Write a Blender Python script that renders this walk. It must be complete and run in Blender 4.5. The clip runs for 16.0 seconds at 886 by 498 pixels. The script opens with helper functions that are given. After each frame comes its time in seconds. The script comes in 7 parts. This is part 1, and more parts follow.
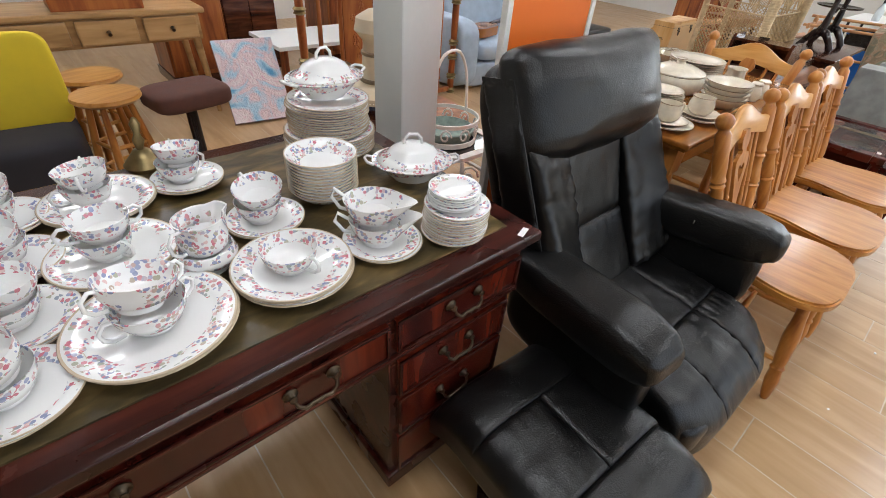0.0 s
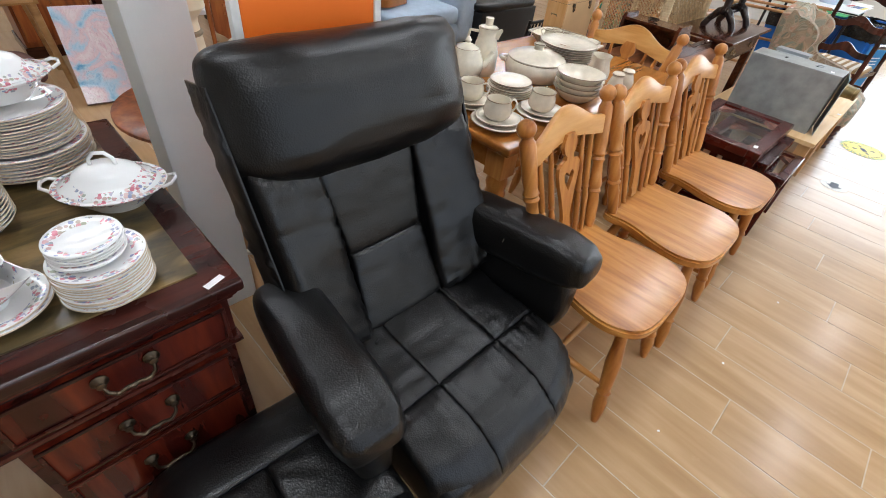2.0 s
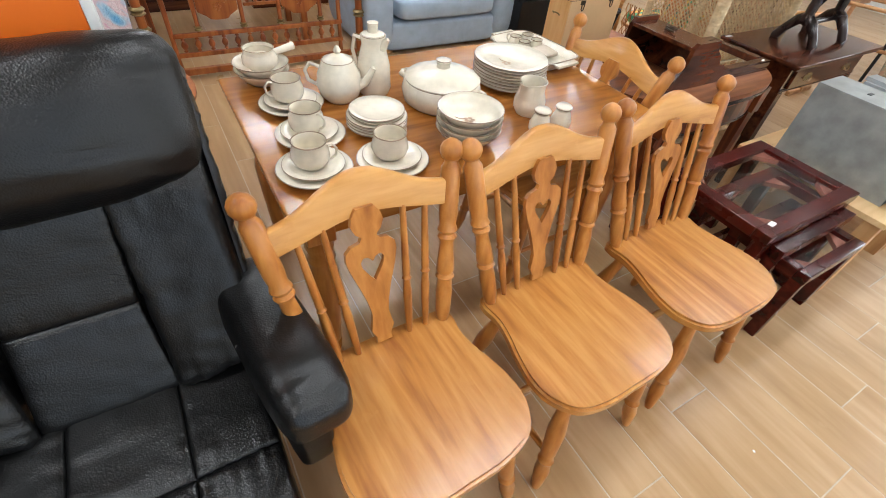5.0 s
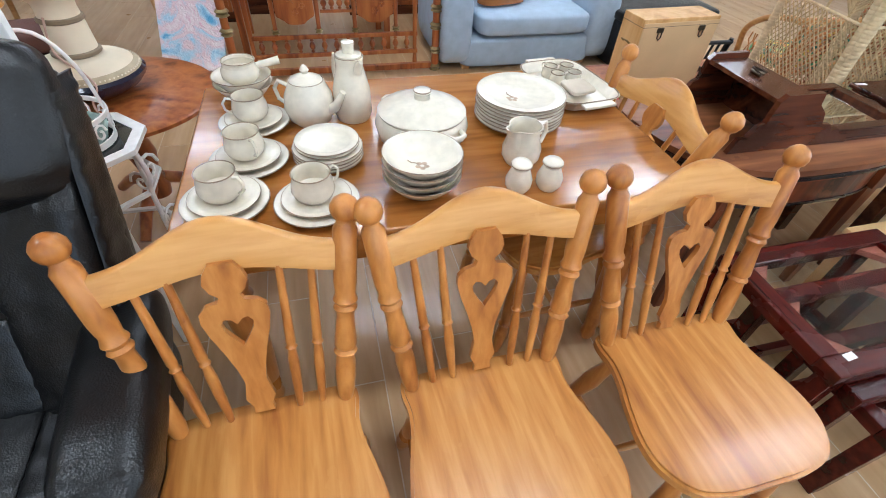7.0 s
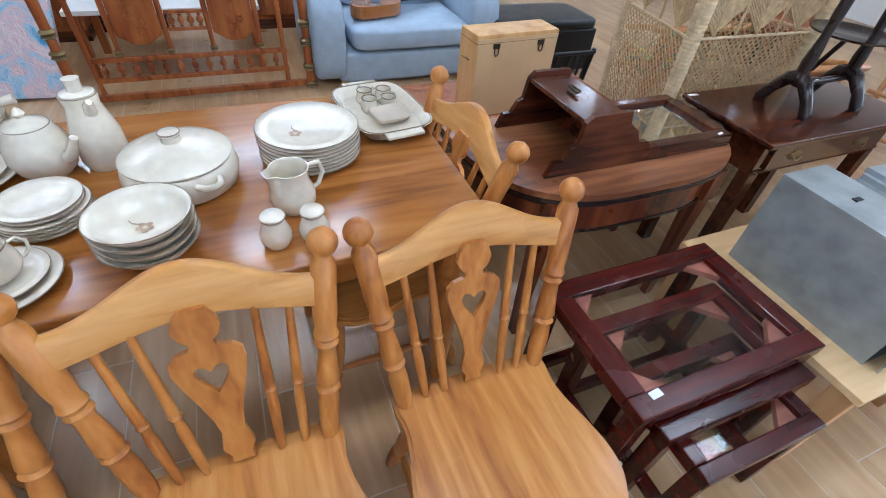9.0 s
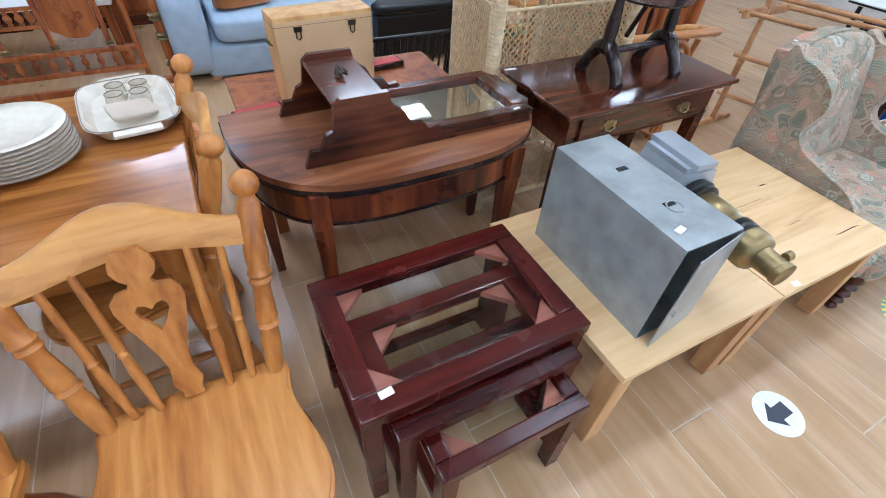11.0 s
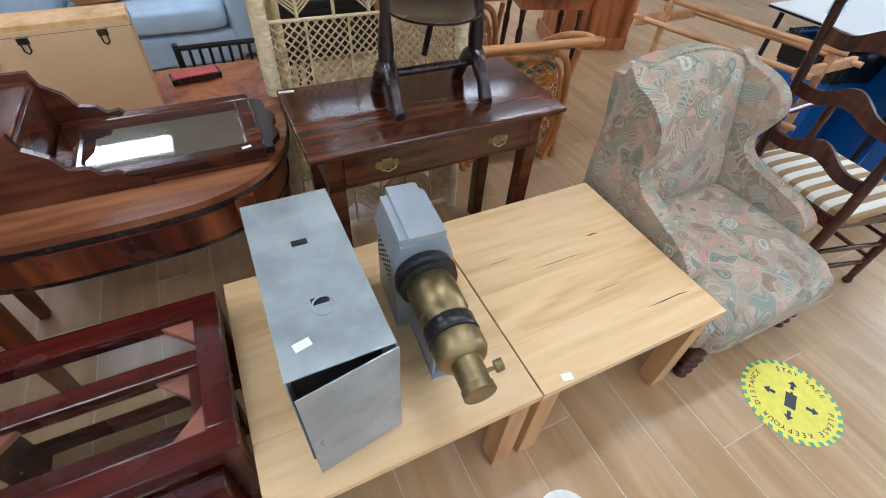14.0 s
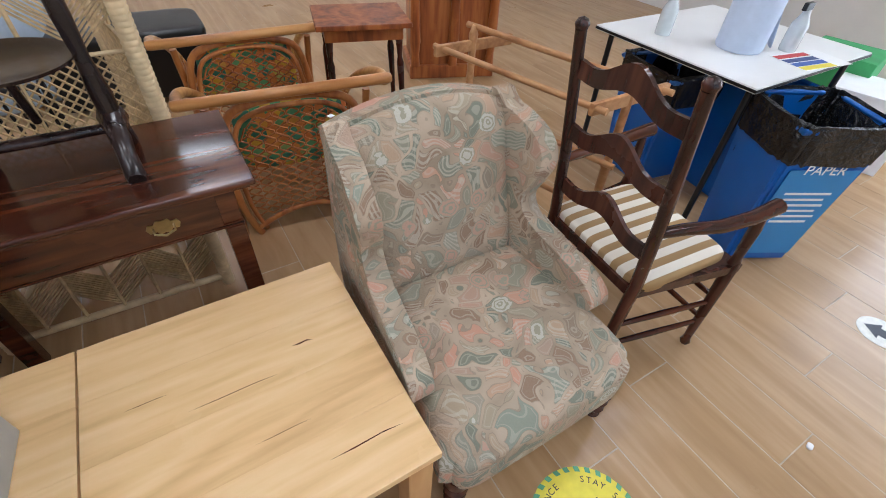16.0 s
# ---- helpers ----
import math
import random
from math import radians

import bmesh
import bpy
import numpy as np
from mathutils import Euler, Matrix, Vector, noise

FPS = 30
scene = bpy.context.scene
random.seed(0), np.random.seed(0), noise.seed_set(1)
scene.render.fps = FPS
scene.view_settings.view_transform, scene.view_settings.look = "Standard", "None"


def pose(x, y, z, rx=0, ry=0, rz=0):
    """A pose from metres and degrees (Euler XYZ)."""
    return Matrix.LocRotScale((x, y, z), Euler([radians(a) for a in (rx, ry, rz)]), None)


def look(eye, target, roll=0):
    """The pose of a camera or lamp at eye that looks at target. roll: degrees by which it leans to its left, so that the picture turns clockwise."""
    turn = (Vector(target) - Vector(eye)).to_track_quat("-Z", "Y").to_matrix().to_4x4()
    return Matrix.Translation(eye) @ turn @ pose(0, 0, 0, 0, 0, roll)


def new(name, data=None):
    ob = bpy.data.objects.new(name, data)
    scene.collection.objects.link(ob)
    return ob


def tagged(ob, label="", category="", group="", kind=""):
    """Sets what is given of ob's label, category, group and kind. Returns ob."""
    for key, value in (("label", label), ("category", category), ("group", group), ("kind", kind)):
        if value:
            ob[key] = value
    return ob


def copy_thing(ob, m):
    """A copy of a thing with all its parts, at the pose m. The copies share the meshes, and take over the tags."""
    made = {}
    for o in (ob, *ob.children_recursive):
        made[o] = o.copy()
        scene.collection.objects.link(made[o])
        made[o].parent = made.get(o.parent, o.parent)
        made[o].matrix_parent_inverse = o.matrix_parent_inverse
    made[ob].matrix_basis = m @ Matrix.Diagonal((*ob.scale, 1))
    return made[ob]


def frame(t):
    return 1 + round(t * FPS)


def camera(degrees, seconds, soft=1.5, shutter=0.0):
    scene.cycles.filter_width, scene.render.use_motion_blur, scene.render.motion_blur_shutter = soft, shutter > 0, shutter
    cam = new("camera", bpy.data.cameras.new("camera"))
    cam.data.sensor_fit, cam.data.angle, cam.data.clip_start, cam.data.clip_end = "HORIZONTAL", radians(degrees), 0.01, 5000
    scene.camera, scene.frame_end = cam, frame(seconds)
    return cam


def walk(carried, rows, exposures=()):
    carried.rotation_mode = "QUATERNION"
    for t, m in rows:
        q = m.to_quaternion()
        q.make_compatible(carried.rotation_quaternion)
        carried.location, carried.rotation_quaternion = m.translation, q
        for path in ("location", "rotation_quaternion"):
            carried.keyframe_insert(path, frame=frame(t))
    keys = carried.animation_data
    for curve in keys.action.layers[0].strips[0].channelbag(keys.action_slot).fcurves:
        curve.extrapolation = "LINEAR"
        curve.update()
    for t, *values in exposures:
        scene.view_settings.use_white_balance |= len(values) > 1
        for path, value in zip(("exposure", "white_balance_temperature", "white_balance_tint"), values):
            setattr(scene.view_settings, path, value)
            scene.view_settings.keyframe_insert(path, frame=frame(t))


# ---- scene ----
cam = camera(89.2, 16.0, soft=1.0)
PATH = [
    (0, (-0.198, 0.206, 1.382), (0.794, 1.249, 0.301), 4.9),
    (0.5, (-0.068, 0.171, 1.391), (0.983, 1.119, 0.277), 4.7),
    (1, (0.094, 0.182, 1.403), (1.229, 0.993, 0.265), 6.6),
    (1.5, (0.236, 0.146, 1.408), (1.379, 0.942, 0.268), 6.6),
    (2, (0.397, 0.015, 1.437), (1.432, 0.917, 0.273), 7.6),
    (2.5, (0.554, -0.056, 1.445), (1.541, 0.858, 0.249), 5.6),
    (3, (0.746, -0.035, 1.444), (1.745, 0.858, 0.242), 5.6),
    (3.5, (0.904, -0.021, 1.450), (1.859, 0.875, 0.215), 5.4),
    (4, (1.070, -0.079, 1.442), (1.954, 0.925, 0.237), 6.7),
    (4.5, (1.229, -0.123, 1.469), (1.980, 0.940, 0.226), 6.5),
    (4.7, (1.283, -0.111, 1.470), (2.034, 0.946, 0.221), 6.4),
    (6.8, (1.830, -0.029, 1.449), (2.232, 1.195, 0.191), 5.7),
    (7, (1.870, -0.010, 1.448), (2.253, 1.226, 0.196), 4.1),
    (7.5, (1.990, 0.103, 1.442), (2.392, 1.346, 0.204), 2.3),
    (8, (2.099, 0.180, 1.436), (2.611, 1.377, 0.193), 1.9),
    (8.5, (2.207, 0.157, 1.440), (2.805, 1.329, 0.211), 3.5),
    (9, (2.338, 0.036, 1.460), (2.911, 1.226, 0.237), 5.6),
    (9.5, (2.446, -0.084, 1.463), (3.017, 1.094, 0.227), 6.0),
    (10, (2.564, -0.118, 1.447), (3.192, 1.014, 0.195), 4.3),
    (10.2, (2.639, -0.107, 1.443), (3.291, 1.013, 0.194), 3.5),
    (12.3, (3.303, -0.252, 1.470), (3.930, 0.876, 0.216), 5.0),
    (12.5, (3.350, -0.252, 1.466), (3.991, 0.854, 0.198), 4.6),
    (13, (3.511, -0.208, 1.464), (4.197, 0.887, 0.211), 4.4),
    (13.5, (3.659, -0.174, 1.471), (4.358, 0.892, 0.199), 4.4),
    (14, (3.833, -0.197, 1.466), (4.440, 0.911, 0.184), 4.4),
    (14.5, (4.066, -0.246, 1.452), (4.732, 0.852, 0.191), 8.3),
    (15, (4.268, -0.243, 1.454), (4.969, 0.837, 0.196), 5.0),
    (15.5, (4.527, -0.183, 1.442), (5.310, 0.865, 0.206), 4.3),
    (16, (4.746, -0.189, 1.416), (5.475, 0.909, 0.191), 3.5),
]
walk(cam, [(t, look(eye, target, roll)) for t, eye, target, roll in PATH],
     [(0, 0.12, 6350, 10), (2, 0.14, 6150, 10), (3, 0.26, 6100, 10), (4.5, 0.4, 6250, 9), (7, 0.42, 5600, 7), (9, 0.14, 5200, 8), (10, 0.36, 5050, 8), (12.5, 0.26, 5350, 8), (13.5, 0.08, 5300, 8), (14.5, 0.14, 5600, 9), (15, 0.08, 5750, 10), (16, -0.12, 5900, 13)])

# ---- light ----
world = bpy.data.worlds.new("sky")
scene.world = world
world.use_nodes = True
wn = world.node_tree.nodes
sky = wn.new("ShaderNodeTexSky")
sky.sky_type, sky.sun_disc, sky.sun_elevation, sky.sun_rotation = "NISHITA", False, radians(40), radians(150)
world.node_tree.links.new(sky.outputs[0], wn["Background"].inputs[0])
wn["Background"].inputs[1].default_value = 0.12
sun = new("sun", bpy.data.lights.new("sun", "SUN"))
sun.data.energy, sun.data.angle, sun.data.color = 1.2, radians(12), (1, 0.96, 0.9)
sun.matrix_world = look((0, 0, 0), (-0.5, 0.65, -0.6))


def area_light(name, eye, target, w, h, watts, colour=(0.95, 0.98, 1)):
    lamp = new(name, bpy.data.lights.new(name, "AREA"))
    lamp.data.shape, lamp.data.size, lamp.data.size_y, lamp.data.energy, lamp.data.color = "RECTANGLE", w, h, watts, colour
    lamp.matrix_world = look(eye, target)


# first lamp is added fill from behind the camera, no window known there
area_light("shopfront_daylight", (3.2, -2.75, 1.7), (3.2, 2, 0.9), 8.0, 2.2, 32, (0.88, 0.95, 1))
area_light("doorway_daylight", (9.75, -0.6, 1.5), (5, 0.2, 0.4), 1.8, 2.2, 75, (0.88, 0.95, 1))

# ---- materials ----


def mat(name, rough=0.5, metal=0.0, colour=(0.8, 0.8, 0.8), coat=0.0):
    m = bpy.data.materials.new(name)
    m.use_nodes = True
    b = m.node_tree.nodes["Principled BSDF"]
    b.inputs["Base Color"].default_value = (*colour, 1)
    b.inputs["Roughness"].default_value, b.inputs["Metallic"].default_value = rough, metal
    b.inputs["Coat Weight"].default_value, b.inputs["Coat Roughness"].default_value = coat, 0.12
    return m


def nd(m, kind, **props):
    n = m.node_tree.nodes.new("ShaderNode" + kind)
    for k, v in props.items():
        setattr(n, k, v) if not k.startswith("in_") else None
    return n


def ln(m, a, b):
    m.node_tree.links.new(a, b)


def coords(m, scale=(1, 1, 1), rot=(0, 0, 0)):
    tc, mp = nd(m, "TexCoord"), nd(m, "Mapping")
    mp.inputs["Scale"].default_value, mp.inputs["Rotation"].default_value = scale, rot
    ln(m, tc.outputs["Object"], mp.inputs["Vector"])
    return mp.outputs[0]


def noise_tex(m, vec, scale, detail=4, distortion=0.0):
    n = nd(m, "TexNoise")
    n.inputs["Scale"].default_value, n.inputs["Detail"].default_value, n.inputs["Distortion"].default_value = scale, detail, distortion
    ln(m, vec, n.inputs["Vector"])
    return n.outputs["Fac"]


def ramp(m, fac, stops):
    r = nd(m, "ValToRGB")
    e = r.color_ramp.elements
    e[0].position, e[0].color = stops[0][0], (*stops[0][1], 1)
    e[1].position, e[1].color = stops[-1][0], (*stops[-1][1], 1)
    for p, c in stops[1:-1]:
        e.new(p).color = (*c, 1)
    ln(m, fac, r.inputs[0])
    return r.outputs[0]


def mix(m, fac, a, b, mode="MIX"):
    x = nd(m, "Mix", data_type="RGBA", blend_type=mode)
    for sock, v in ((x.inputs[0], fac), (x.inputs[6], a), (x.inputs[7], b)):
        if hasattr(v, "is_linked"):
            ln(m, v, sock)
        else:
            sock.default_value = v if isinstance(v, float) else (*v, 1)
    return x.outputs[2]


def calc(m, op, a, b=0.0, c=0.0):
    x = nd(m, "Math", operation=op)
    for sock, v in zip(x.inputs, (a, b, c)):
        if hasattr(v, "is_linked"):
            ln(m, v, sock)
        else:
            sock.default_value = v
    return x.outputs[0]


def bump(m, fac, strength, dist=0.002):
    b = nd(m, "Bump")
    b.inputs["Strength"].default_value, b.inputs["Distance"].default_value = strength, dist
    ln(m, fac, b.inputs["Height"])
    ln(m, b.outputs[0], m.node_tree.nodes["Principled BSDF"].inputs["Normal"])


def base(m, colour):
    ln(m, colour, m.node_tree.nodes["Principled BSDF"].inputs["Base Color"])


def rough_from(m, fac, lo, hi):
    x = nd(m, "MapRange")
    x.inputs["To Min"].default_value, x.inputs["To Max"].default_value = lo, hi
    ln(m, fac, x.inputs[0])
    ln(m, x.outputs[0], m.node_tree.nodes["Principled BSDF"].inputs["Roughness"])


def wood(name, dark, mid, light, along="x", rough=0.35, size=1.0, coat=0.0, knots=False):
    """Grain runs along one axis of the object, with wear and fine pores."""
    m = mat(name, rough, coat=coat * 0.6)
    m.node_tree.nodes["Principled BSDF"].inputs["Specular IOR Level"].default_value = 0.35
    st = {"x": (0.8, 7, 7), "y": (7, 0.8, 7), "z": (7, 7, 0.8)}[along]
    v = coords(m, [q * size for q in st])
    info = nd(m, "ObjectInfo")
    off = nd(m, "VectorMath", operation="ADD")
    ln(m, v, off.inputs[0])
    sc = nd(m, "VectorMath", operation="SCALE")
    comb = nd(m, "CombineXYZ")
    for k in range(3):
        ln(m, info.outputs["Random"], comb.inputs[k])
    ln(m, comb.outputs[0], sc.inputs[0])
    sc.inputs["Scale"].default_value = 17
    ln(m, sc.outputs[0], off.inputs[1])
    v = off.outputs[0]
    wide = noise_tex(m, v, 0.9, 2, 1.3)
    rings = calc(m, "PINGPONG", calc(m, "MULTIPLY", wide, 6.0), 1.0)
    fine = noise_tex(m, v, 9, 6, 0.3)
    f = calc(m, "ADD", calc(m, "MULTIPLY", rings, 0.36), calc(m, "MULTIPLY", fine, 0.66))
    col = ramp(m, f, [(0.24, dark), (0.5, mid), (0.76, light)])
    if knots:
        vo = nd(m, "TexVoronoi")
        vo.inputs["Scale"].default_value = 4.2
        ln(m, coords(m, (0.7, 1.6, 1)), vo.inputs["Vector"])
        col = mix(m, calc(m, "LESS_THAN", vo.outputs["Distance"], 0.05), col, tuple(c * 0.4 for c in dark))
    wear = noise_tex(m, coords(m), 5, 5)
    col = mix(m, calc(m, "MULTIPLY", calc(m, "GREATER_THAN", wear, 0.62), 0.22), col, light)
    base(m, col)
    rough_from(m, wear, rough * 0.7, rough * 1.4)
    bump(m, fine, 0.12)
    return m


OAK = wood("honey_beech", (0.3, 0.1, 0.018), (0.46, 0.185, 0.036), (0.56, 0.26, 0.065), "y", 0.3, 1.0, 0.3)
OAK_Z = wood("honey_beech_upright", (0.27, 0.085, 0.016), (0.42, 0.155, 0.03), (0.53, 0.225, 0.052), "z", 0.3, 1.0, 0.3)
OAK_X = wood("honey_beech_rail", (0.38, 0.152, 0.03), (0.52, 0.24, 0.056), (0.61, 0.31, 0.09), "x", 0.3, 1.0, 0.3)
TABLE_WOOD = wood("golden_table_top", (0.21, 0.066, 0.01), (0.34, 0.122, 0.02), (0.43, 0.172, 0.035), "x", 0.2, 0.8, 0.6)
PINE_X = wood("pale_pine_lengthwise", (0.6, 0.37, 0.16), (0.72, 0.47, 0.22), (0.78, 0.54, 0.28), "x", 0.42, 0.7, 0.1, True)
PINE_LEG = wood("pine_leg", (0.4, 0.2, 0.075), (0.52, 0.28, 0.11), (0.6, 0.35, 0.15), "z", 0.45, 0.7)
MAHOG = wood("desk_mahogany", (0.012, 0.003, 0.002), (0.036, 0.007, 0.005), (0.075, 0.016, 0.01), "x", 0.25, 0.7, 0.4)
MAHOG_RED = wood("flame_mahogany", (0.012, 0.002, 0.0015), (0.055, 0.007, 0.004), (0.15, 0.022, 0.009), "z", 0.2, 0.5, 0.5)
CHERRY = wood("dark_cherry_stain", (0.012, 0.0015, 0.0012), (0.045, 0.0035, 0.0025), (0.085, 0.009, 0.005), "x", 0.25, 0.7, 0.15)
CHERRY_Y = wood("dark_cherry_stain_y", (0.012, 0.0015, 0.0012), (0.045, 0.0035, 0.0025), (0.085, 0.009, 0.005), "y", 0.25, 0.7, 0.15)
CORNER_RED = wood("bare_corner_block", (0.16, 0.04, 0.025), (0.25, 0.075, 0.045), (0.33, 0.11, 0.07), "x", 0.5)
ROSEWOOD = wood("banded_rosewood", (0.018, 0.004, 0.003), (0.1, 0.02, 0.007), (0.25, 0.062, 0.018), "z", 0.3, 0.45, 0.35)
DEMI_TOP = wood("worn_table_top", (0.06, 0.016, 0.006), (0.17, 0.053, 0.016), (0.33, 0.135, 0.055), "x", 0.38, 0.6, 0.2)
DARK_OAK = wood("dark_polished_oak", (0.014, 0.004, 0.0025), (0.056, 0.014, 0.006), (0.115, 0.031, 0.012), "x", 0.17, 0.7, 0.35)
DARK_Z = wood("dark_chair_wood", (0.012, 0.004, 0.003), (0.04, 0.011, 0.007), (0.085, 0.025, 0.014), "z", 0.25, 0.7, 0.4)
EBONY = wood("ebonised_wood", (0.006, 0.004, 0.004), (0.018, 0.01, 0.009), (0.04, 0.022, 0.018), "z", 0.25, 0.7, 0.4)
BED_WOOD = wood("bed_mahogany", (0.12, 0.026, 0.008), (0.29, 0.08, 0.02), (0.41, 0.14, 0.036), "z", 0.35, 0.6, 0.2)
CANE = wood("varnished_cane", (0.32, 0.12, 0.03), (0.53, 0.24, 0.075), (0.65, 0.36, 0.13), "x", 0.3, 0.6, 0.3)
CANE_DARK = wood("brown_cane", (0.18, 0.05, 0.012), (0.37, 0.125, 0.033), (0.5, 0.21, 0.06), "z", 0.35, 0.6, 0.3)
AIRER = wood("airer_beech", (0.3, 0.13, 0.05), (0.45, 0.22, 0.09), (0.56, 0.31, 0.14), "y", 0.45, 0.7)


def plain(name, c, rough=0.5, metal=0.0, var=0.15, scale=8, b=0.0, bscale=120, coat=0.0):
    m = mat(name, rough, metal, c, coat)
    f = noise_tex(m, coords(m), scale, 6)
    base(m, ramp(m, f, [(0.3, tuple(q * (1 - var) for q in c)), (0.7, tuple(min(1, q * (1 + var)) for q in c))]))
    rough_from(m, f, rough * 0.8, min(1, rough * 1.2))
    if b:
        bump(m, noise_tex(m, coords(m), bscale, 3), b)
    return m


LEATHER = mat("black_leather", 0.4, 0, (0.0045, 0.0042, 0.0042))
LEATHER.node_tree.nodes["Principled BSDF"].inputs["Specular IOR Level"].default_value = 0.42
_v = nd(LEATHER, "TexVoronoi")
_v.inputs["Scale"].default_value = 260
ln(LEATHER, coords(LEATHER), _v.inputs["Vector"])
_big = noise_tex(LEATHER, coords(LEATHER), 9, 5, 0.8)
bump(LEATHER, calc(LEATHER, "ADD", calc(LEATHER, "MULTIPLY", _v.outputs["Distance"], 0.22), calc(LEATHER, "MULTIPLY", _big, 0.9)), 0.45, 0.005)
rough_from(LEATHER, _big, 0.22, 0.42)
THREAD = plain("grey_thread", (0.22, 0.2, 0.19), 0.7)
BRASS = plain("aged_brass", (0.25, 0.185, 0.085), 0.4, 0.9, 0.35, 25)
BRONZE = plain("bronze_handle", (0.075, 0.055, 0.036), 0.35, 0.9, 0.4, 40)
GALV = plain("grey_painted_tin", (0.33, 0.35, 0.34), 0.38, 0.3, 0.24, 11, 0.2, 30)
GALV2 = plain("zinc_sheet", (0.4, 0.43, 0.45), 0.36, 0.45, 0.15, 9, 0.1, 40)
BLACK = plain("black_metal", (0.01, 0.01, 0.011), 0.35, 0.2, 0.3)
GLASS_BLACK = plain("blackened_band", (0.02, 0.018, 0.016), 0.3, 0.4, 0.3, 30)
WHITE_METAL = plain("chipped_white_metal", (0.78, 0.77, 0.73), 0.45, 0, 0.08, 30)
WALL = plain("white_wall_paint", (0.76, 0.75, 0.72), 0.8, 0, 0.05, 2, 0.2, 60)
PILLAR = plain("pale_grey_paint", (0.66, 0.69, 0.68), 0.5, 0, 0.05, 5, 0.15, 50)
CEIL = plain("ceiling_tile", (0.4, 0.4, 0.37), 0.9, 0, 0.05, 3)
ORANGE = plain("orange_board", (0.85, 0.17, 0.008), 0.5, 0, 0.04, 3)
TAG = plain("white_tag", (0.85, 0.85, 0.84), 0.6, 0, 0.03)
SOFA = plain("pale_blue_fabric", (0.37, 0.45, 0.54), 0.9, 0, 0.08, 14, 0.5, 420)
BINBLUE = plain("blue_plastic", (0.006, 0.11, 0.42), 0.38, 0, 0.1, 4)
BINBLUE2 = plain("light_blue_plastic_front", (0.03, 0.24, 0.55), 0.38, 0, 0.06, 4)
BAG = mat("black_bin_bag", 0.22, 0, (0.008, 0.008, 0.008))
bump(BAG, noise_tex(BAG, coords(BAG), 22, 5, 1.2), 0.9, 0.02)
CREAM = plain("cream_lamp_shade", (0.72, 0.62, 0.45), 0.7, 0, 0.06, 12)
NAVY = plain("navy_glaze", (0.008, 0.01, 0.03), 0.12, 0, 0.3, 8, coat=0.6)
BROWN_FABRIC = plain("brown_velvet", (0.1, 0.038, 0.027), 0.85, 0, 0.15, 20, 0.4, 300)
YELLOW = plain("yellow_cover", (0.7, 0.52, 0.025), 0.8, 0, 0.06, 8)
CHARCOAL = plain("charcoal_fabric", (0.025, 0.022, 0.028), 0.9, 0, 0.15, 20)
GUITAR = plain("varnished_guitar_top", (0.36, 0.13, 0.03), 0.25, 0, 0.2, 7, coat=0.5)
STRAW = plain("natural_cane_frame", (0.62, 0.47, 0.27), 0.6, 0, 0.15, 30)
STRAW2 = plain("woven_cane_strand", (0.52, 0.37, 0.19), 0.65, 0, 0.25, 40)
WHITE_TOP = plain("white_melamine", (0.78, 0.78, 0.76), 0.3, 0, 0.03, 4)
PAPER = plain("paper_towel", (0.56, 0.64, 0.78), 0.95, 0, 0.04, 30)
INK = plain("dark_print", (0.03, 0.035, 0.05), 0.6, 0, 0.1)
RED = plain("red_print", (0.5, 0.05, 0.05), 0.6, 0, 0.1)
STICK_Y = plain("worn_yellow_vinyl", (0.74, 0.63, 0.06), 0.5, 0, 0.08, 30)
STICK_G = plain("green_vinyl_dash", (0.12, 0.36, 0.2), 0.5, 0, 0.1, 30)
STICK_W = plain("worn_white_vinyl", (0.74, 0.73, 0.66), 0.5, 0, 0.12, 40)
GREEN = plain("green_cloth", (0.05, 0.3, 0.1), 0.8, 0, 0.2)
CLEAR = mat("clear_glass", 0.02, 0, (0.93, 0.97, 0.96))
CLEAR.node_tree.nodes["Principled BSDF"].inputs["Transmission Weight"].default_value = 1.0
CLEAR.node_tree.nodes["Principled BSDF"].inputs["IOR"].default_value = 1.25
MIRROR = mat("old_mirror", 0.03, 1.0, (0.72, 0.73, 0.68))
LAMP_ON = mat("lit_diffuser", 0.5)
LAMP_ON.node_tree.nodes["Principled BSDF"].inputs["Emission Color"].default_value = (0.96, 0.98, 1.0, 1)
LAMP_ON.node_tree.nodes["Principled BSDF"].inputs["Emission Strength"].default_value = 18.0

LEATHERTOP = plain("worn_green_leather_inset", (0.048, 0.036, 0.014), 0.35, 0, 0.5, 16, 0.3, 80)
_g = noise_tex(LEATHERTOP, coords(LEATHERTOP, (1, 3, 1)), 7, 7, 0.6)
base(LEATHERTOP, ramp(LEATHERTOP, _g, [(0.32, (0.03, 0.022, 0.009)), (0.5, (0.085, 0.058, 0.02)), (0.7, (0.24, 0.155, 0.06))]))

TAPESTRY = mat("floral_tapestry", 0.92)


